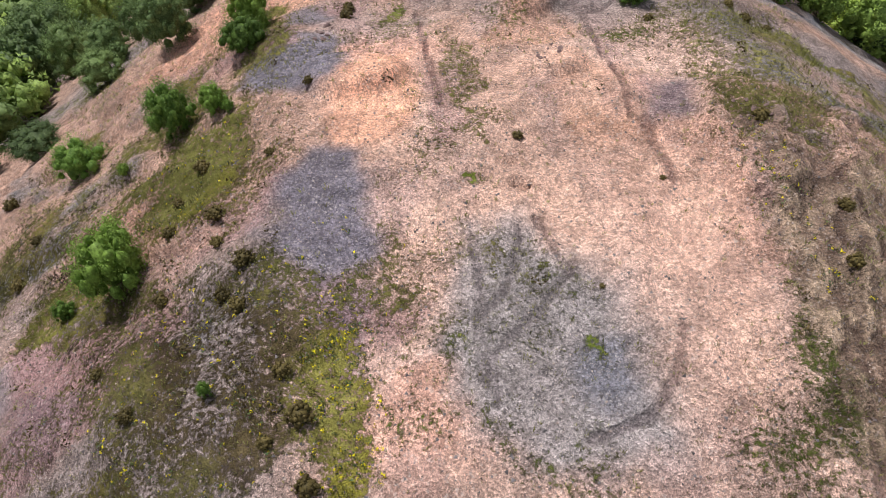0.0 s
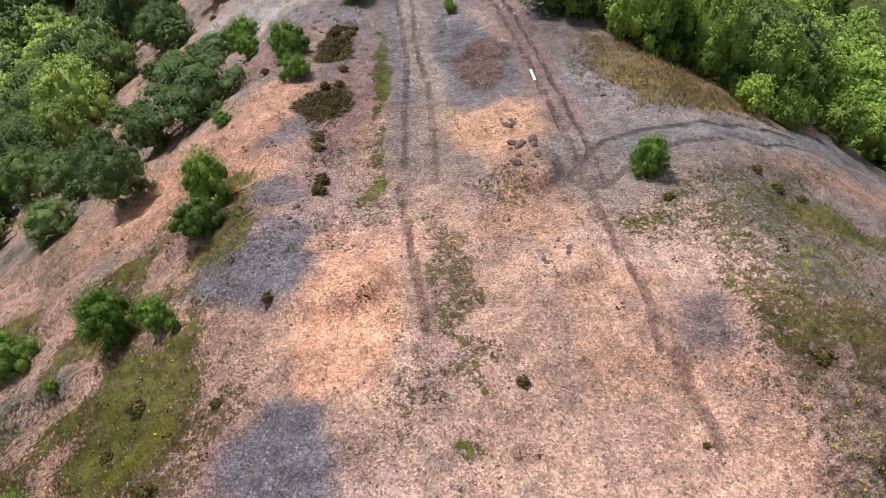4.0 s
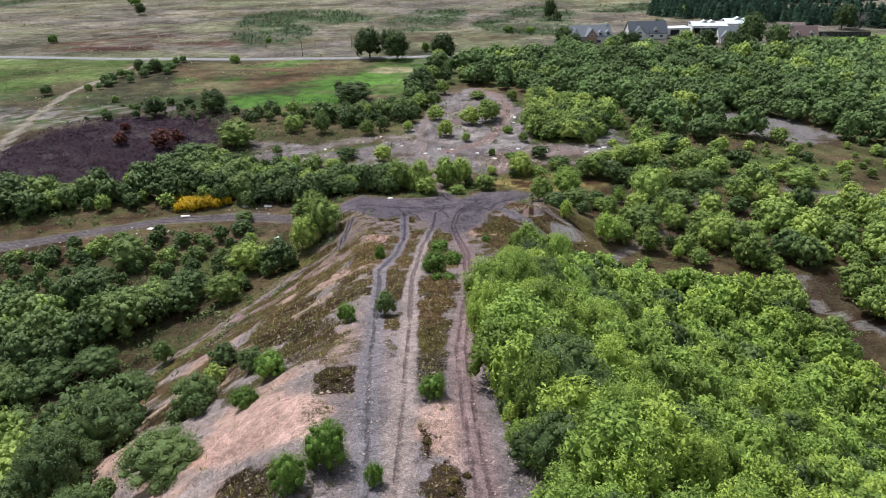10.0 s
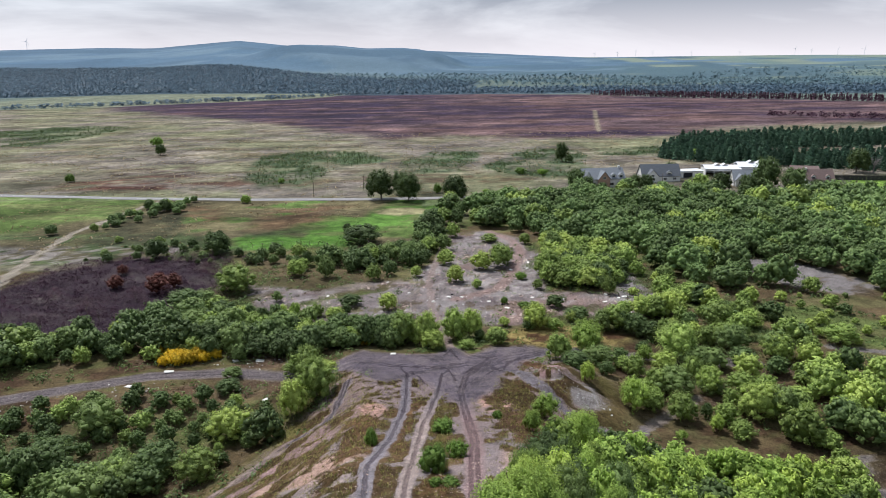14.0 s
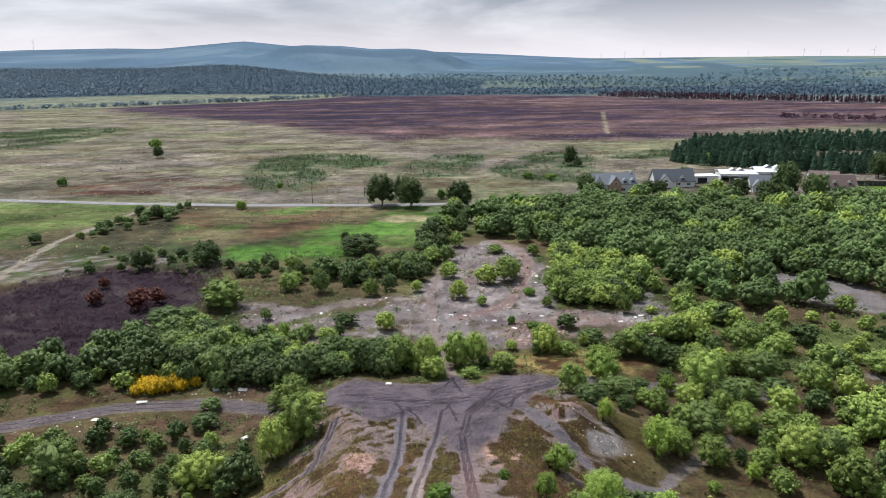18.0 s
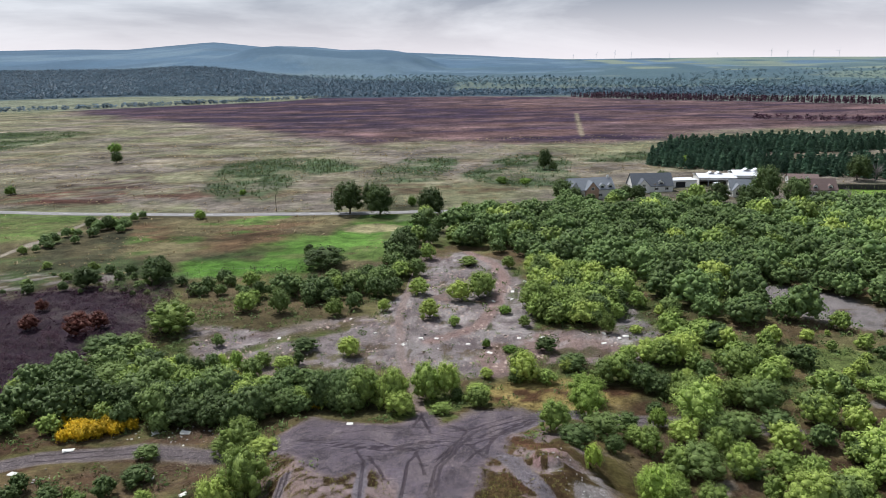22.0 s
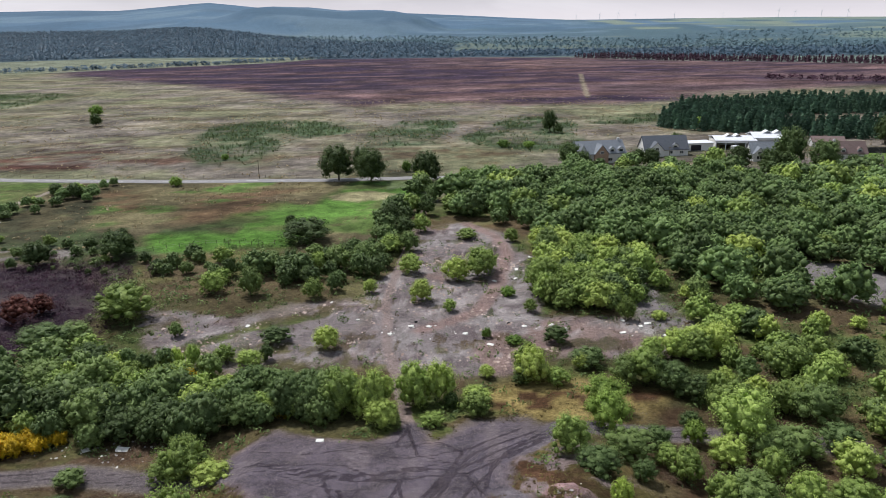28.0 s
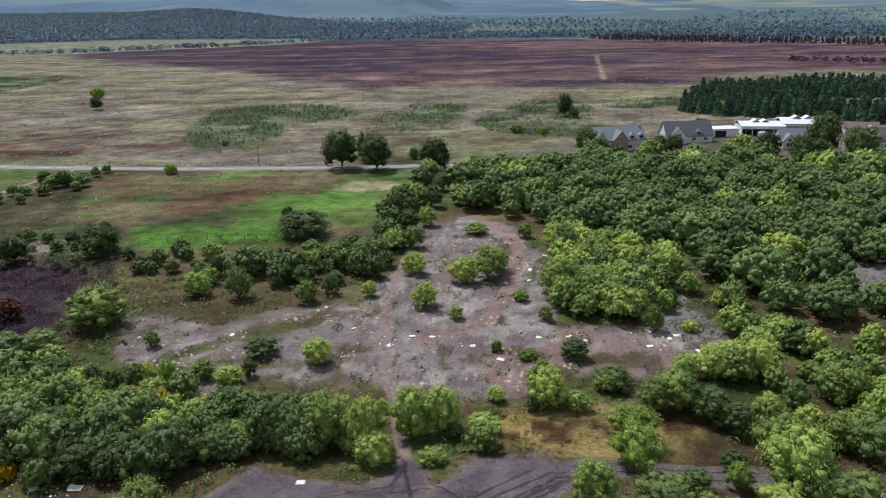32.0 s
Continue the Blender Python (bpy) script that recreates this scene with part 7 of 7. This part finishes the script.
def make_fence(name, pts, gap, label, rails=2):
    fence = tagged(new(name), label, "fence")
    rows = along(pts, gap)
    bm = bmesh.new()
    box(bm, -0.06, -0.06, -0.4, 0.06, 0.06, 1.25, 0.015)
    me = bpy.data.meshes.new("post")
    bm.to_mesh(me)
    bm.free()
    me.materials.append(TIMBER)
    for x, y, a in rows:
        ob = part_mesh("post", me, fence)
        ob.matrix_world = pose(x, y, float(height(x, y)), random.uniform(-3, 3), random.uniform(-3, 3), math.degrees(a))
    for k in range(rails):
        bm = bmesh.new()
        last = None
        for x, y, a in rows:
            z = float(height(x, y)) + 0.55 + 0.5 * k
            ring = [bm.verts.new((x, y + dy, z + dz)) for dy, dz in ((-0.015, 0), (0.015, 0), (0, 0.025))]
            if last:
                for j in range(3):
                    bm.faces.new((last[j], ring[j], ring[(j + 1) % 3], last[(j + 1) % 3]))
            last = ring
        part("wire", bm, LITTER_GREY, fence)


make_fence("post_and_wire_fence", [(-84, 203), (-80, 206), (-67, 211), (-47, 210), (-42, 208)], 3.3, "dark timber posts and wire along the green field")
make_fence("lawn_fence", [(186, 330), (194, 316), (205, 304), (214, 298)], 3.0, "low brown post fence round the green lawn")
make_fence("roadside_fence", [(-300, 338), (-239, 326), (-160, 312), (-104, 306), (-46, 304.5)], 6.0, "weathered posts and wire beside the country road")


def make_yard_wall():
    wall = tagged(new("yard_wall"), "dark close-boarded yard fence behind the white house", "fence")
    for k in range(14):
        bm = bmesh.new()
        box(bm, k * 2.0, -0.04, 0, k * 2.0 + 1.94, 0.04, 2.6, 0.02)
        part("board_panel", bm, DARK_BOARD, wall)
    wall.matrix_world = pose(190, 337, 0.0, 0, 0, -6)


def make_van():
    van = tagged(new("parked_van"), "white van parked before the farm shed", "van")
    bm = bmesh.new()
    box(bm, -2.4, -0.95, 0.4, 2.4, 0.95, 2.3, 0.18)
    for v in bm.verts:
        if v.co.x > 1.9 and v.co.z > 1.4:
            v.co.x -= 0.7
    part("body", bm, WHITE_METAL, van)
    bm = bmesh.new()
    box(bm, 0.3, -0.98, 1.45, 1.6, 0.98, 2.0, 0.04)
    part("side_window", bm, GLASS, van)
    for wx in (-1.5, 1.5):
        for wy in (-0.9, 0.9):
            bm = bmesh.new()
            bmesh.ops.create_cone(bm, cap_ends=True, segments=14, radius1=0.36, radius2=0.36, depth=0.24, matrix=Matrix.Translation((wx, wy, 0.36)) @ Matrix.Rotation(radians(90), 4, "X"))
            part("wheel", bm, RUBBER, van)
    van.matrix_world = pose(139, 350, 0.0, 0, 0, 35)


def make_bare_tree(x, y, tall, seed, label):
    """A leafless tree: trunk, boughs and twigs."""
    root = tagged(new("bare_tree"), label, "tree")
    rr = random.Random(seed)
    part_mesh("trunk", stem_mesh("trunk", rr, tall * 0.8, 0.28, 16, tall * 0.32, BARK_PALE), root)
    for k in range(9):
        a = rr.uniform(0, math.tau)
        twig = part_mesh("bough", stem_mesh("bough", rr, tall * 0.42, 0.09, 12, tall * 0.14, BARK_PALE), root)
        twig.matrix_basis = pose(0, 0, tall * rr.uniform(0.3, 0.6), math.degrees(math.cos(a)) * 0.8, math.degrees(math.sin(a)) * 0.8, 0)
    root.matrix_world = pose(x, y, float(height(x, y)), 0, 0, 0)


DARK_BOARD = plain("dark_stained_board", (0.05, 0.045, 0.05), 0.85, vary=0.25, scale=1.5)
BARK_PALE = plain("pale_bark", (0.26, 0.23, 0.22), 0.9, vary=0.25, scale=4)
make_yard_wall()
make_van()
make_bare_tree(176, 296, 9.0, 61, "leafless grey tree beside the lawn")
make_bare_tree(224, 358, 11.0, 62, "large leafless grey tree before the spruces")


def make_pole(x, y, tall):
    pole = tagged(new("utility_pole"), "slim dark timber utility pole with a crossarm", "pole")
    bm = bmesh.new()
    bmesh.ops.create_cone(bm, cap_ends=True, segments=8, radius1=0.16, radius2=0.11, depth=tall, matrix=Matrix.Translation((0, 0, tall / 2)))
    part("shaft", bm, TIMBER, pole)
    bm = bmesh.new()
    box(bm, -0.9, -0.06, tall - 0.6, 0.9, 0.06, tall - 0.45, 0.01)
    part("crossarm", bm, TIMBER, pole)
    pole.matrix_world = pose(x, y, float(height(x, y)) - 0.3, 0, 0, 20)


for x, y in ((-74, 304), (-52, 322), (98, 318), (150, 296), (178, 290)):
    make_pole(x, y, 8.0)


# spruce plantation, and far woods with haze painted into their leaf colour
def far_trees():
    rng = np.random.default_rng(1200)
    poly = [(126, 436), (140, 414), (186, 388), (262, 350), (400, 420), (440, 500), (340, 530), (250, 545), (165, 515)]
    gap = [(196, 432), (262, 412), (340, 430), (330, 482), (212, 476)]
    x, y = scatter(poly, 4.5, rng, 0.98)
    ok = ~inside(x, y, gap)
    rows = [(a, b, rng.uniform(6.5, 10.5), rng.uniform(1.4, 1.9), 96) for a, b in zip(x[ok], y[ok])]
    joined_trees("spruce_plantation", rows, LEAF_CONIFER, "spruce", 96, 0.125, "dense dark green spruce plantation in rows", "wood", 74)

    def band(name, outline, gap, low, high, leaf, kind, count, size, label, seed, keep=0.9):
        x, y = scatter(outline, gap, np.random.default_rng(seed), keep)
        r = np.random.default_rng(seed + 1)
        rows = [(a, b, r.uniform(low, high), r.uniform(0.8, 1.3), count) for a, b in zip(x, y)]
        joined_trees(name, rows, leaf, kind, count, size, label, "wood", seed, False)

    band("far_wood", FAR_WOOD, 9.5, 4, 8, LEAF_FAR_HAZE, "broad", 10, 0.72, "wood far beyond the moor, leaves tinted blue for haze", 81)
    band("distant_wood", DISTANT_WOOD, 11, 5, 10, LEAF_FAR_HAZE, "broad", 9, 0.7, "long wood behind the moor, leaves tinted blue for haze", 82, 0.85)
    band("hill_wood", [(-600, 2250), (-300, 2100), (0, 1800), (500, 1650), (1000, 1600), (1100, 1800), (600, 2100), (420, 2300), (0, 2500), (-420, 2450)], 19, 6, 9, LEAF_HAZE, "broad", 10, 0.65, "woods on the lower hills, leaves tinted blue for haze", 83, 0.6)
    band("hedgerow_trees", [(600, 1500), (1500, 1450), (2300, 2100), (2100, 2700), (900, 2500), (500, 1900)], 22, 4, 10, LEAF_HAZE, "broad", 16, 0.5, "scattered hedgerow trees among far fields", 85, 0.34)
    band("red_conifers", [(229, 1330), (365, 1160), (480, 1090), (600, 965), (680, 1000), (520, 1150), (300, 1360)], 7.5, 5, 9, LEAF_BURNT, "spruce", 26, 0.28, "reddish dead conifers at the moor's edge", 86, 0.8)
    band("shelter_belt", [(-820, 1090), (-735, 1105), (-531, 1210), (-377, 1300), (-194, 1520), (-190, 1540), (-380, 1322), (-535, 1228), (-735, 1122), (-820, 1110)], 7.5, 4, 9, LEAF_FAR_HAZE, "broad", 26, 0.45, "line of dark trees along a far field", 87, 0.85)
    band("moor_thicket", [(330, 760), (420, 700), (520, 690), (500, 720), (400, 760), (340, 790)], 8, 4, 6, LEAF_BURNT, "broad", 30, 0.36, "reddish brown thicket at the moor's edge", 88, 0.8)


# distance haze is mixed into these two leaf colours as blue
LEAF_FAR_HAZE = leaf_material("far_leaves_haze", (0.062, 0.105, 0.148), (0.09, 0.135, 0.178))
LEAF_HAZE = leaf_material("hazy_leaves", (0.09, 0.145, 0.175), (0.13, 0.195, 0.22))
far_trees()


TURBINE_GREY = plain("grey_turbine_paint", (0.74, 0.76, 0.79), 0.5, vary=0.03)


def make_turbine(tall):
    root = tagged(new("wind_turbine"), "white three-bladed wind turbine on the horizon", "wind turbine", "turbines on the hills")
    bm = bmesh.new()
    bmesh.ops.create_cone(bm, cap_ends=True, segments=10, radius1=1.2, radius2=0.6, depth=tall, matrix=Matrix.Translation((0, 0, tall / 2)))
    part("tower", bm, TURBINE_GREY, root)
    bm = bmesh.new()
    box(bm, -1.8, -4.0, tall - 1.5, 1.8, 5.0, tall + 2.2, 0.5)
    part("nacelle", bm, TURBINE_GREY, root)
    for k in range(3):
        bm = bmesh.new()
        box(bm, -0.8, -0.25, 0, 0.8, 0.25, tall * 0.5)
        for v in bm.verts:
            if v.co.z > 1:
                v.co.x *= 0.25
        bmesh.ops.transform(bm, matrix=Matrix.Translation((0, -4.6, tall + 0.4)) @ Matrix.Rotation(radians(25 + 120 * k), 4, "Y"), verts=bm.verts)
        part("blade", bm, TURBINE_GREY, root)
    return root


turbine = make_turbine(48)
spots = [(-2370, 3960, 1.25), (-2650, 3980, 1.0), (720, 3960, 0.6), (840, 3950, 0.75), (925, 3900, 0.95), (1030, 3960, 0.75), (1240, 3970, 0.65), (1500, 3980, 0.7), (1780, 3950, 0.95), (1880, 3980, 0.8), (2010, 3960, 0.9), (2150, 3960, 1.0), (2420, 3960, 1.0)]
for i, (x, y, s) in enumerate(spots):
    copy_thing(turbine, pose(x, y, float(height(x, y)) - 2, 0, 0, random.uniform(-50, 50)) @ Matrix.Diagonal((s * 0.75, s * 0.75, s * 0.75, 1)))
KINDS["turbine"] = [turbine]

# ---------------------------------------------------------------- gorse, burnt scrub, rubbish and rocks
for name, kind, count, size, leaf, label, category in (
        ("gorse_bush", "shrub", 1300, 0.075, LEAF_GORSE, "gorse bush covered in yellow flowers", "bush"),
        ("burnt_tree", "willow", 1500, 0.04, LEAF_RUST, "scorched rust-brown tree among burnt heather", "tree"),
        ("charred_bush", "willow", 1100, 0.035, LEAF_CHARRED, "leafless charred purple-brown bush on burnt ground", "bush")):
    KINDS[name] = [make_tree(name, kind, 300 + 7 * v + len(name), count, size, leaf, 0.02, 10, label, category, name != "charred_bush") for v in range(2)]
for i, (k, x, y, tall, wide) in enumerate([
        ("gorse_bush", -64.5, 105.5, 2.6, 1.0), ("gorse_bush", -61.8, 106.2, 2.8, 1.0), ("gorse_bush", -59.0, 107.2, 2.4, 0.9), ("gorse_bush", -67.0, 104.8, 2.2, 0.9), ("gorse_bush", -63.2, 107.6, 2.4, 1.0), ("gorse_bush", -57.0, 109.0, 2.2, 1.0), ("gorse_bush", -29.0, 118.2, 2.2, 1.0), ("gorse_bush", -46.0, 128.6, 2.0, 1.0), ("gorse_bush", -43.6, 126.5, 2.8, 1.0), ("gorse_bush", -30.6, 117.0, 2.3, 1.0), ("gorse_bush", -27.4, 115.0, 2.4, 1.0), ("gorse_bush", -66, 107.4, 2.8, 1.1), ("gorse_bush", -63.6, 106.0, 3.0, 1.1), ("gorse_bush", -60.6, 108.4, 2.8, 1.0), ("gorse_bush", -48.2, 128.0, 2.4, 1.0), ("gorse_bush", -34.0, 116.0, 2.4, 1.0), ("gorse_bush", -24.6, 114.0, 2.0, 1.0), ("gorse_bush", -38.6, 111.6, 2.2, 1.0), ("gorse_bush", -70.0, 112.0, 2.6, 1.0),
        ("burnt_tree", -89.0, 156.0, 6.5, 1.3), ("burnt_tree", -103.5, 160.0, 4.5, 1.2), ("burnt_tree", -86.5, 160.5, 5.0, 1.2), ("burnt_tree", -108.0, 174.0, 3.6, 1.1), ("charred_bush", -92.0, 148.0, 4.6, 1.2), ("charred_bush", -100.0, 136.0, 4.6, 1.2), ("charred_bush", -80.0, 172.0, 5.0, 1.2), ("charred_bush", -84.0, 150.0, 4.4, 1.2), ("charred_bush", -95.0, 133.0, 4.0, 1.0), ("charred_bush", -103.0, 143.0, 4.5, 0.9), ("charred_bush", -84.0, 183.0, 5.0, 1.0), ("charred_bush", -76.0, 180.0, 4.5, 1.0), ("charred_bush", -98.0, 190.0, 5.0, 0.9),
        ("charred_bush", -72.0, 184.0, 3.5, 1.2), ("charred_bush", -90.0, 186.0, 4.0, 1.1), ("charred_bush", -110.0, 130.0, 4.0, 1.0), ("charred_bush", -86.0, 140.0, 3.6, 1.0), ("charred_bush", -116.0, 150.0, 4.2, 1.0)]):
    plant(KINDS[k][i % 2], x, y, tall, wide)

KINDS["heather_bush"] = [make_tree("heather_bush", "shrub", 340 + v, 1500, 0.042, LEAF_CUSHION, 0.03, 6, "dark brown heather cushion on bare shale", "heather") for v in range(3)]
for i, (x, y, tall) in enumerate([
        (-11.1, -67.4, 0.7), (-8.9, -72.5, 0.8), (-14.4, -65.0, 0.6), (-12.6, -65.0, 0.7), (-14.6, -63.3, 0.5), (-13.8, -62.1, 0.7), (-9.2, -53.3, 0.7), (-2.7, -62.7, 0.45), (-26.4, -57.1, 0.9), (-22.8, -63.3, 0.7), (-11.7, -68.4, 0.6), (-14.0, -67.8, 0.6), (-10.0, -59.4, 0.45),
        (6.1, -68.5, 0.6), (-9.5, -71.2, 0.6), (-13.9, -71.8, 0.6), (-9.7, -73.1, 0.5), (-8.6, -74.2, 0.7), (-22.3, -61.5, 0.6), (-11.1, -68.9, 0.6), (3.4, -54.8, 0.5), (1.7, -64.7, 0.25), (-0.9, -68.9, 0.22), (5.2, -62.6, 0.7), (-9.9, -44.4, 0.6), (-10.1, -43.4, 0.6), (-9.6, -46.3, 0.7),
        (-9.5, -45.6, 0.6), (-9.2, -52.4, 0.7), (-9.6, -49.4, 0.5), (-9.5, -50.3, 0.45), (-10.3, -36.1, 0.7), (-9.9, -37.4, 0.7), (-10.1, -38.6, 0.6), (-9.4, -41.1, 0.6), (8.0, -53.7, 0.6), (7.7, -52.4, 0.5), (9.0, -53.9, 0.5), (-9.3, -36.0, 0.6), (-9.7, -36.8, 0.7), (-10.2, -38.0, 0.6), (-9.2, -35.4, 0.5), (-14.3, -23.3, 0.6), (-15.0, -23.4, 0.6), (-13.4, -23.0, 0.6), (-9.4, -43.2, 0.6), (-10.6, -9.7, 0.8), (-11.9, -11.7, 0.6), (-11.2, -10.8, 0.7), (-4.6, -18.9, 0.6), (-2.5, -24.7, 0.6), (-3.9, -25.0, 0.6), (-3.0, -23.0, 0.6), (-2.4, -22.4, 0.6), (-9.4, -41.0, 0.5), (-22.8, -19.0, 0.7), (-13.9, -39.6, 0.6), (-3.3, -24.0, 0.6), (-13.8, -24.9, 0.7), (-11.0, -62.8, 0.4), (-12.2, -66.4, 0.5), (-15.6, -70.0, 0.5), (6.8, -66.2, 0.6)]):
    plant(KINDS["heather_bush"][i % 3], x, y, tall * 0.62, 1.15, sink=0.05)

board = tagged(new("white_board"), "long white plank lying on grey shale beside the track", "board")
bm = bmesh.new()
box(bm, -0.07, -0.72, 0, 0.07, 0.72, 0.04, 0.01)
part("plank", bm, LITTER_WHITE, board)
board.matrix_world = pose(0.2, -43.45, float(height(0.2, -43.45)) + 0.03, 0, 0, 8)


def litter(x, y, kind, s, rng):
    """One piece of fly-tipped rubbish, tilted on the ground."""
    bm = bmesh.new()
    if kind == "tyre":
        rings = []
        for k in range(14):
            a = k * math.tau / 14
            rings.append([bm.verts.new((math.cos(a) * r, math.sin(a) * r, z)) for r, z in ((0.2, 0.04), (0.32, 0.0), (0.34, 0.1), (0.32, 0.2), (0.2, 0.16))])
        for p, q in zip(rings, rings[1:] + rings[:1]):
            for j in range(5):
                bm.faces.new((p[j], q[j], q[(j + 1) % 5], p[(j + 1) % 5]))
        ob = part("old_tyre", bm, RUBBER, None)
        tagged(ob, "old black tyre dumped on bare shale", "tyre")
    elif kind == "slab":
        s *= 0.6
        box(bm, -s, -s * 0.6, -0.05, s, s * 0.6, 0.12, 0.03)
        for v in bm.verts:
            v.co += Vector((rng.uniform(-0.2, 0.2) * s, rng.uniform(-0.2, 0.2) * s, rng.uniform(-0.03, 0.06)))
        ob = part("dumped_board", bm, LITTER_WHITE, None)
        tagged(ob, "dumped pale board lying on bare waste ground", "rubbish")
    else:
        bm.free()
        bm = stone_shape(rng, 0.55)
        for v in bm.verts:
            v.co *= s
        ob = part("rubble_lump", bm, LITTER_GREY if rng.random() < 0.55 else LITTER_WHITE, None)
        tagged(ob, "lump of dumped rubble on waste ground", "rubble", "rubble on the waste ground")
    ob.matrix_world = pose(x, y, float(height(x, y)) + 0.04, rng.uniform(-8, 8), rng.uniform(-8, 8), rng.uniform(0, 360))


r = random.Random(77)
for x, y, kind, s in [(-10, 146.5, "slab", 0.9), (-2.3, 149.8, "slab", 0.9), (44, 143, "slab", 1.2), (42, 149, "slab", 1.1), (36, 145, "slab", 1.0), (25, 147, "slab", 1.0), (5, 146, "slab", 0.8), (-6, 150, "slab", 0.9), (13, 176, "slab", 0.9), (19, 184, "slab", 1.1), (9.6, 140.6, "slab", 1.0), (17, 148.9, "slab", 0.8), (22.5, 149.3, "slab", 0.9), (39, 138.8, "slab", 1.2), (40.3, 147.9, "slab", 1.0), (18.1, 177.6, "slab", 1.0), (23.5, 193.5, "slab", 0.9),
                      (-24.2, 164.1, "slab", 0.6), (-39.7, 151.5, "slab", 0.9), (-17.2, 153.6, "slab", 0.7), (37.4, 151.1, "slab", 0.9), (40.7, 136.6, "slab", 1.2), (8.5, 143.5, "tyre", 1), (14.0, 150.5, "tyre", 1), (-5.0, 152.0, "tyre", 1), (21.0, 188.0, "tyre", 1), (-64.6, 101.5, "slab", 1.5), (-70, 94.5, "slab", 1.3), (-75.5, 90.2, "slab", 1.5), (-47, 92.5, "slab", 1.0), (-40, 87, "slab", 0.9), (-52, 107, "slab", 1.3), (-46.5, 106.8, "slab", 1.4), (-17, 104, "slab", 0.9)]:
    litter(x, y, kind, s, r)
for cx, cy, spread_m, count in ((41, 146, 4.0, 34), (42, 138, 3.0, 22), (-10, 147, 4.0, 20), (0, 148, 6.0, 20), (18, 150, 6.0, 18), (-49, 107.4, 5.0, 46), (-42, 106.6, 4.0, 26), (-56, 106.6, 3.0, 16), (-74, 91.5, 7.0, 30), (-88, 85, 7.0, 40), (-40, 150, 6.0, 16), (18.5, 79, 5.0, 46), (15, 84, 2.5, 14), (-65, 93, 1.5, 10), (20, 190, 5, 14)):
    for _ in range(int(count * 0.78)):
        litter(r.gauss(cx, spread_m / 2), r.gauss(cy, spread_m / 2.6), "lump", r.uniform(0.12, 0.5), r)


def rocks():
    """Dark burnt rock lumps and earth clods on the crest."""
    rr = random.Random(5)
    for cx, cy, wide, count, low, high in ((-1.4, -52.3, 0.6, 16, 0.15, 0.5), (-1.2, -57.8, 0.5, 12, 0.08, 0.25), (-2.3, -41.3, 0.8, 26, 0.1, 0.3), (-1.6, -48.2, 0.5, 8, 0.15, 0.45), (-9.9, -55.0, 0.4, 8, 0.12, 0.35), (4.8, -63.0, 0.8, 12, 0.08, 0.28), (-11.0, -34.0, 0.9, 12, 0.15, 0.4), (4.2, -45.0, 1.5, 12, 0.1, 0.3)):
        for _ in range(count):
            x, y, s = rr.gauss(cx, wide / 1.5), rr.gauss(cy, wide), rr.uniform(low, high)
            bm = stone_shape(rr, 0.6)
            for v in bm.verts:
                v.co *= s
            ob = part("rock", bm, ROCK_RED, None)
            tagged(ob, "dark reddish burnt rock lying on the heap", "rock", "rocks on the heap")
            ob.matrix_world = pose(x, y, float(height(x, y)) + s * 0.1, rr.uniform(-20, 20), rr.uniform(-20, 20), rr.uniform(0, 360))


rocks()

# the patterns that were copied are not part of the place
for patterns in KINDS.values():
    for root in patterns:
        for ob in (*root.children_recursive, root):
            bpy.data.objects.remove(ob)
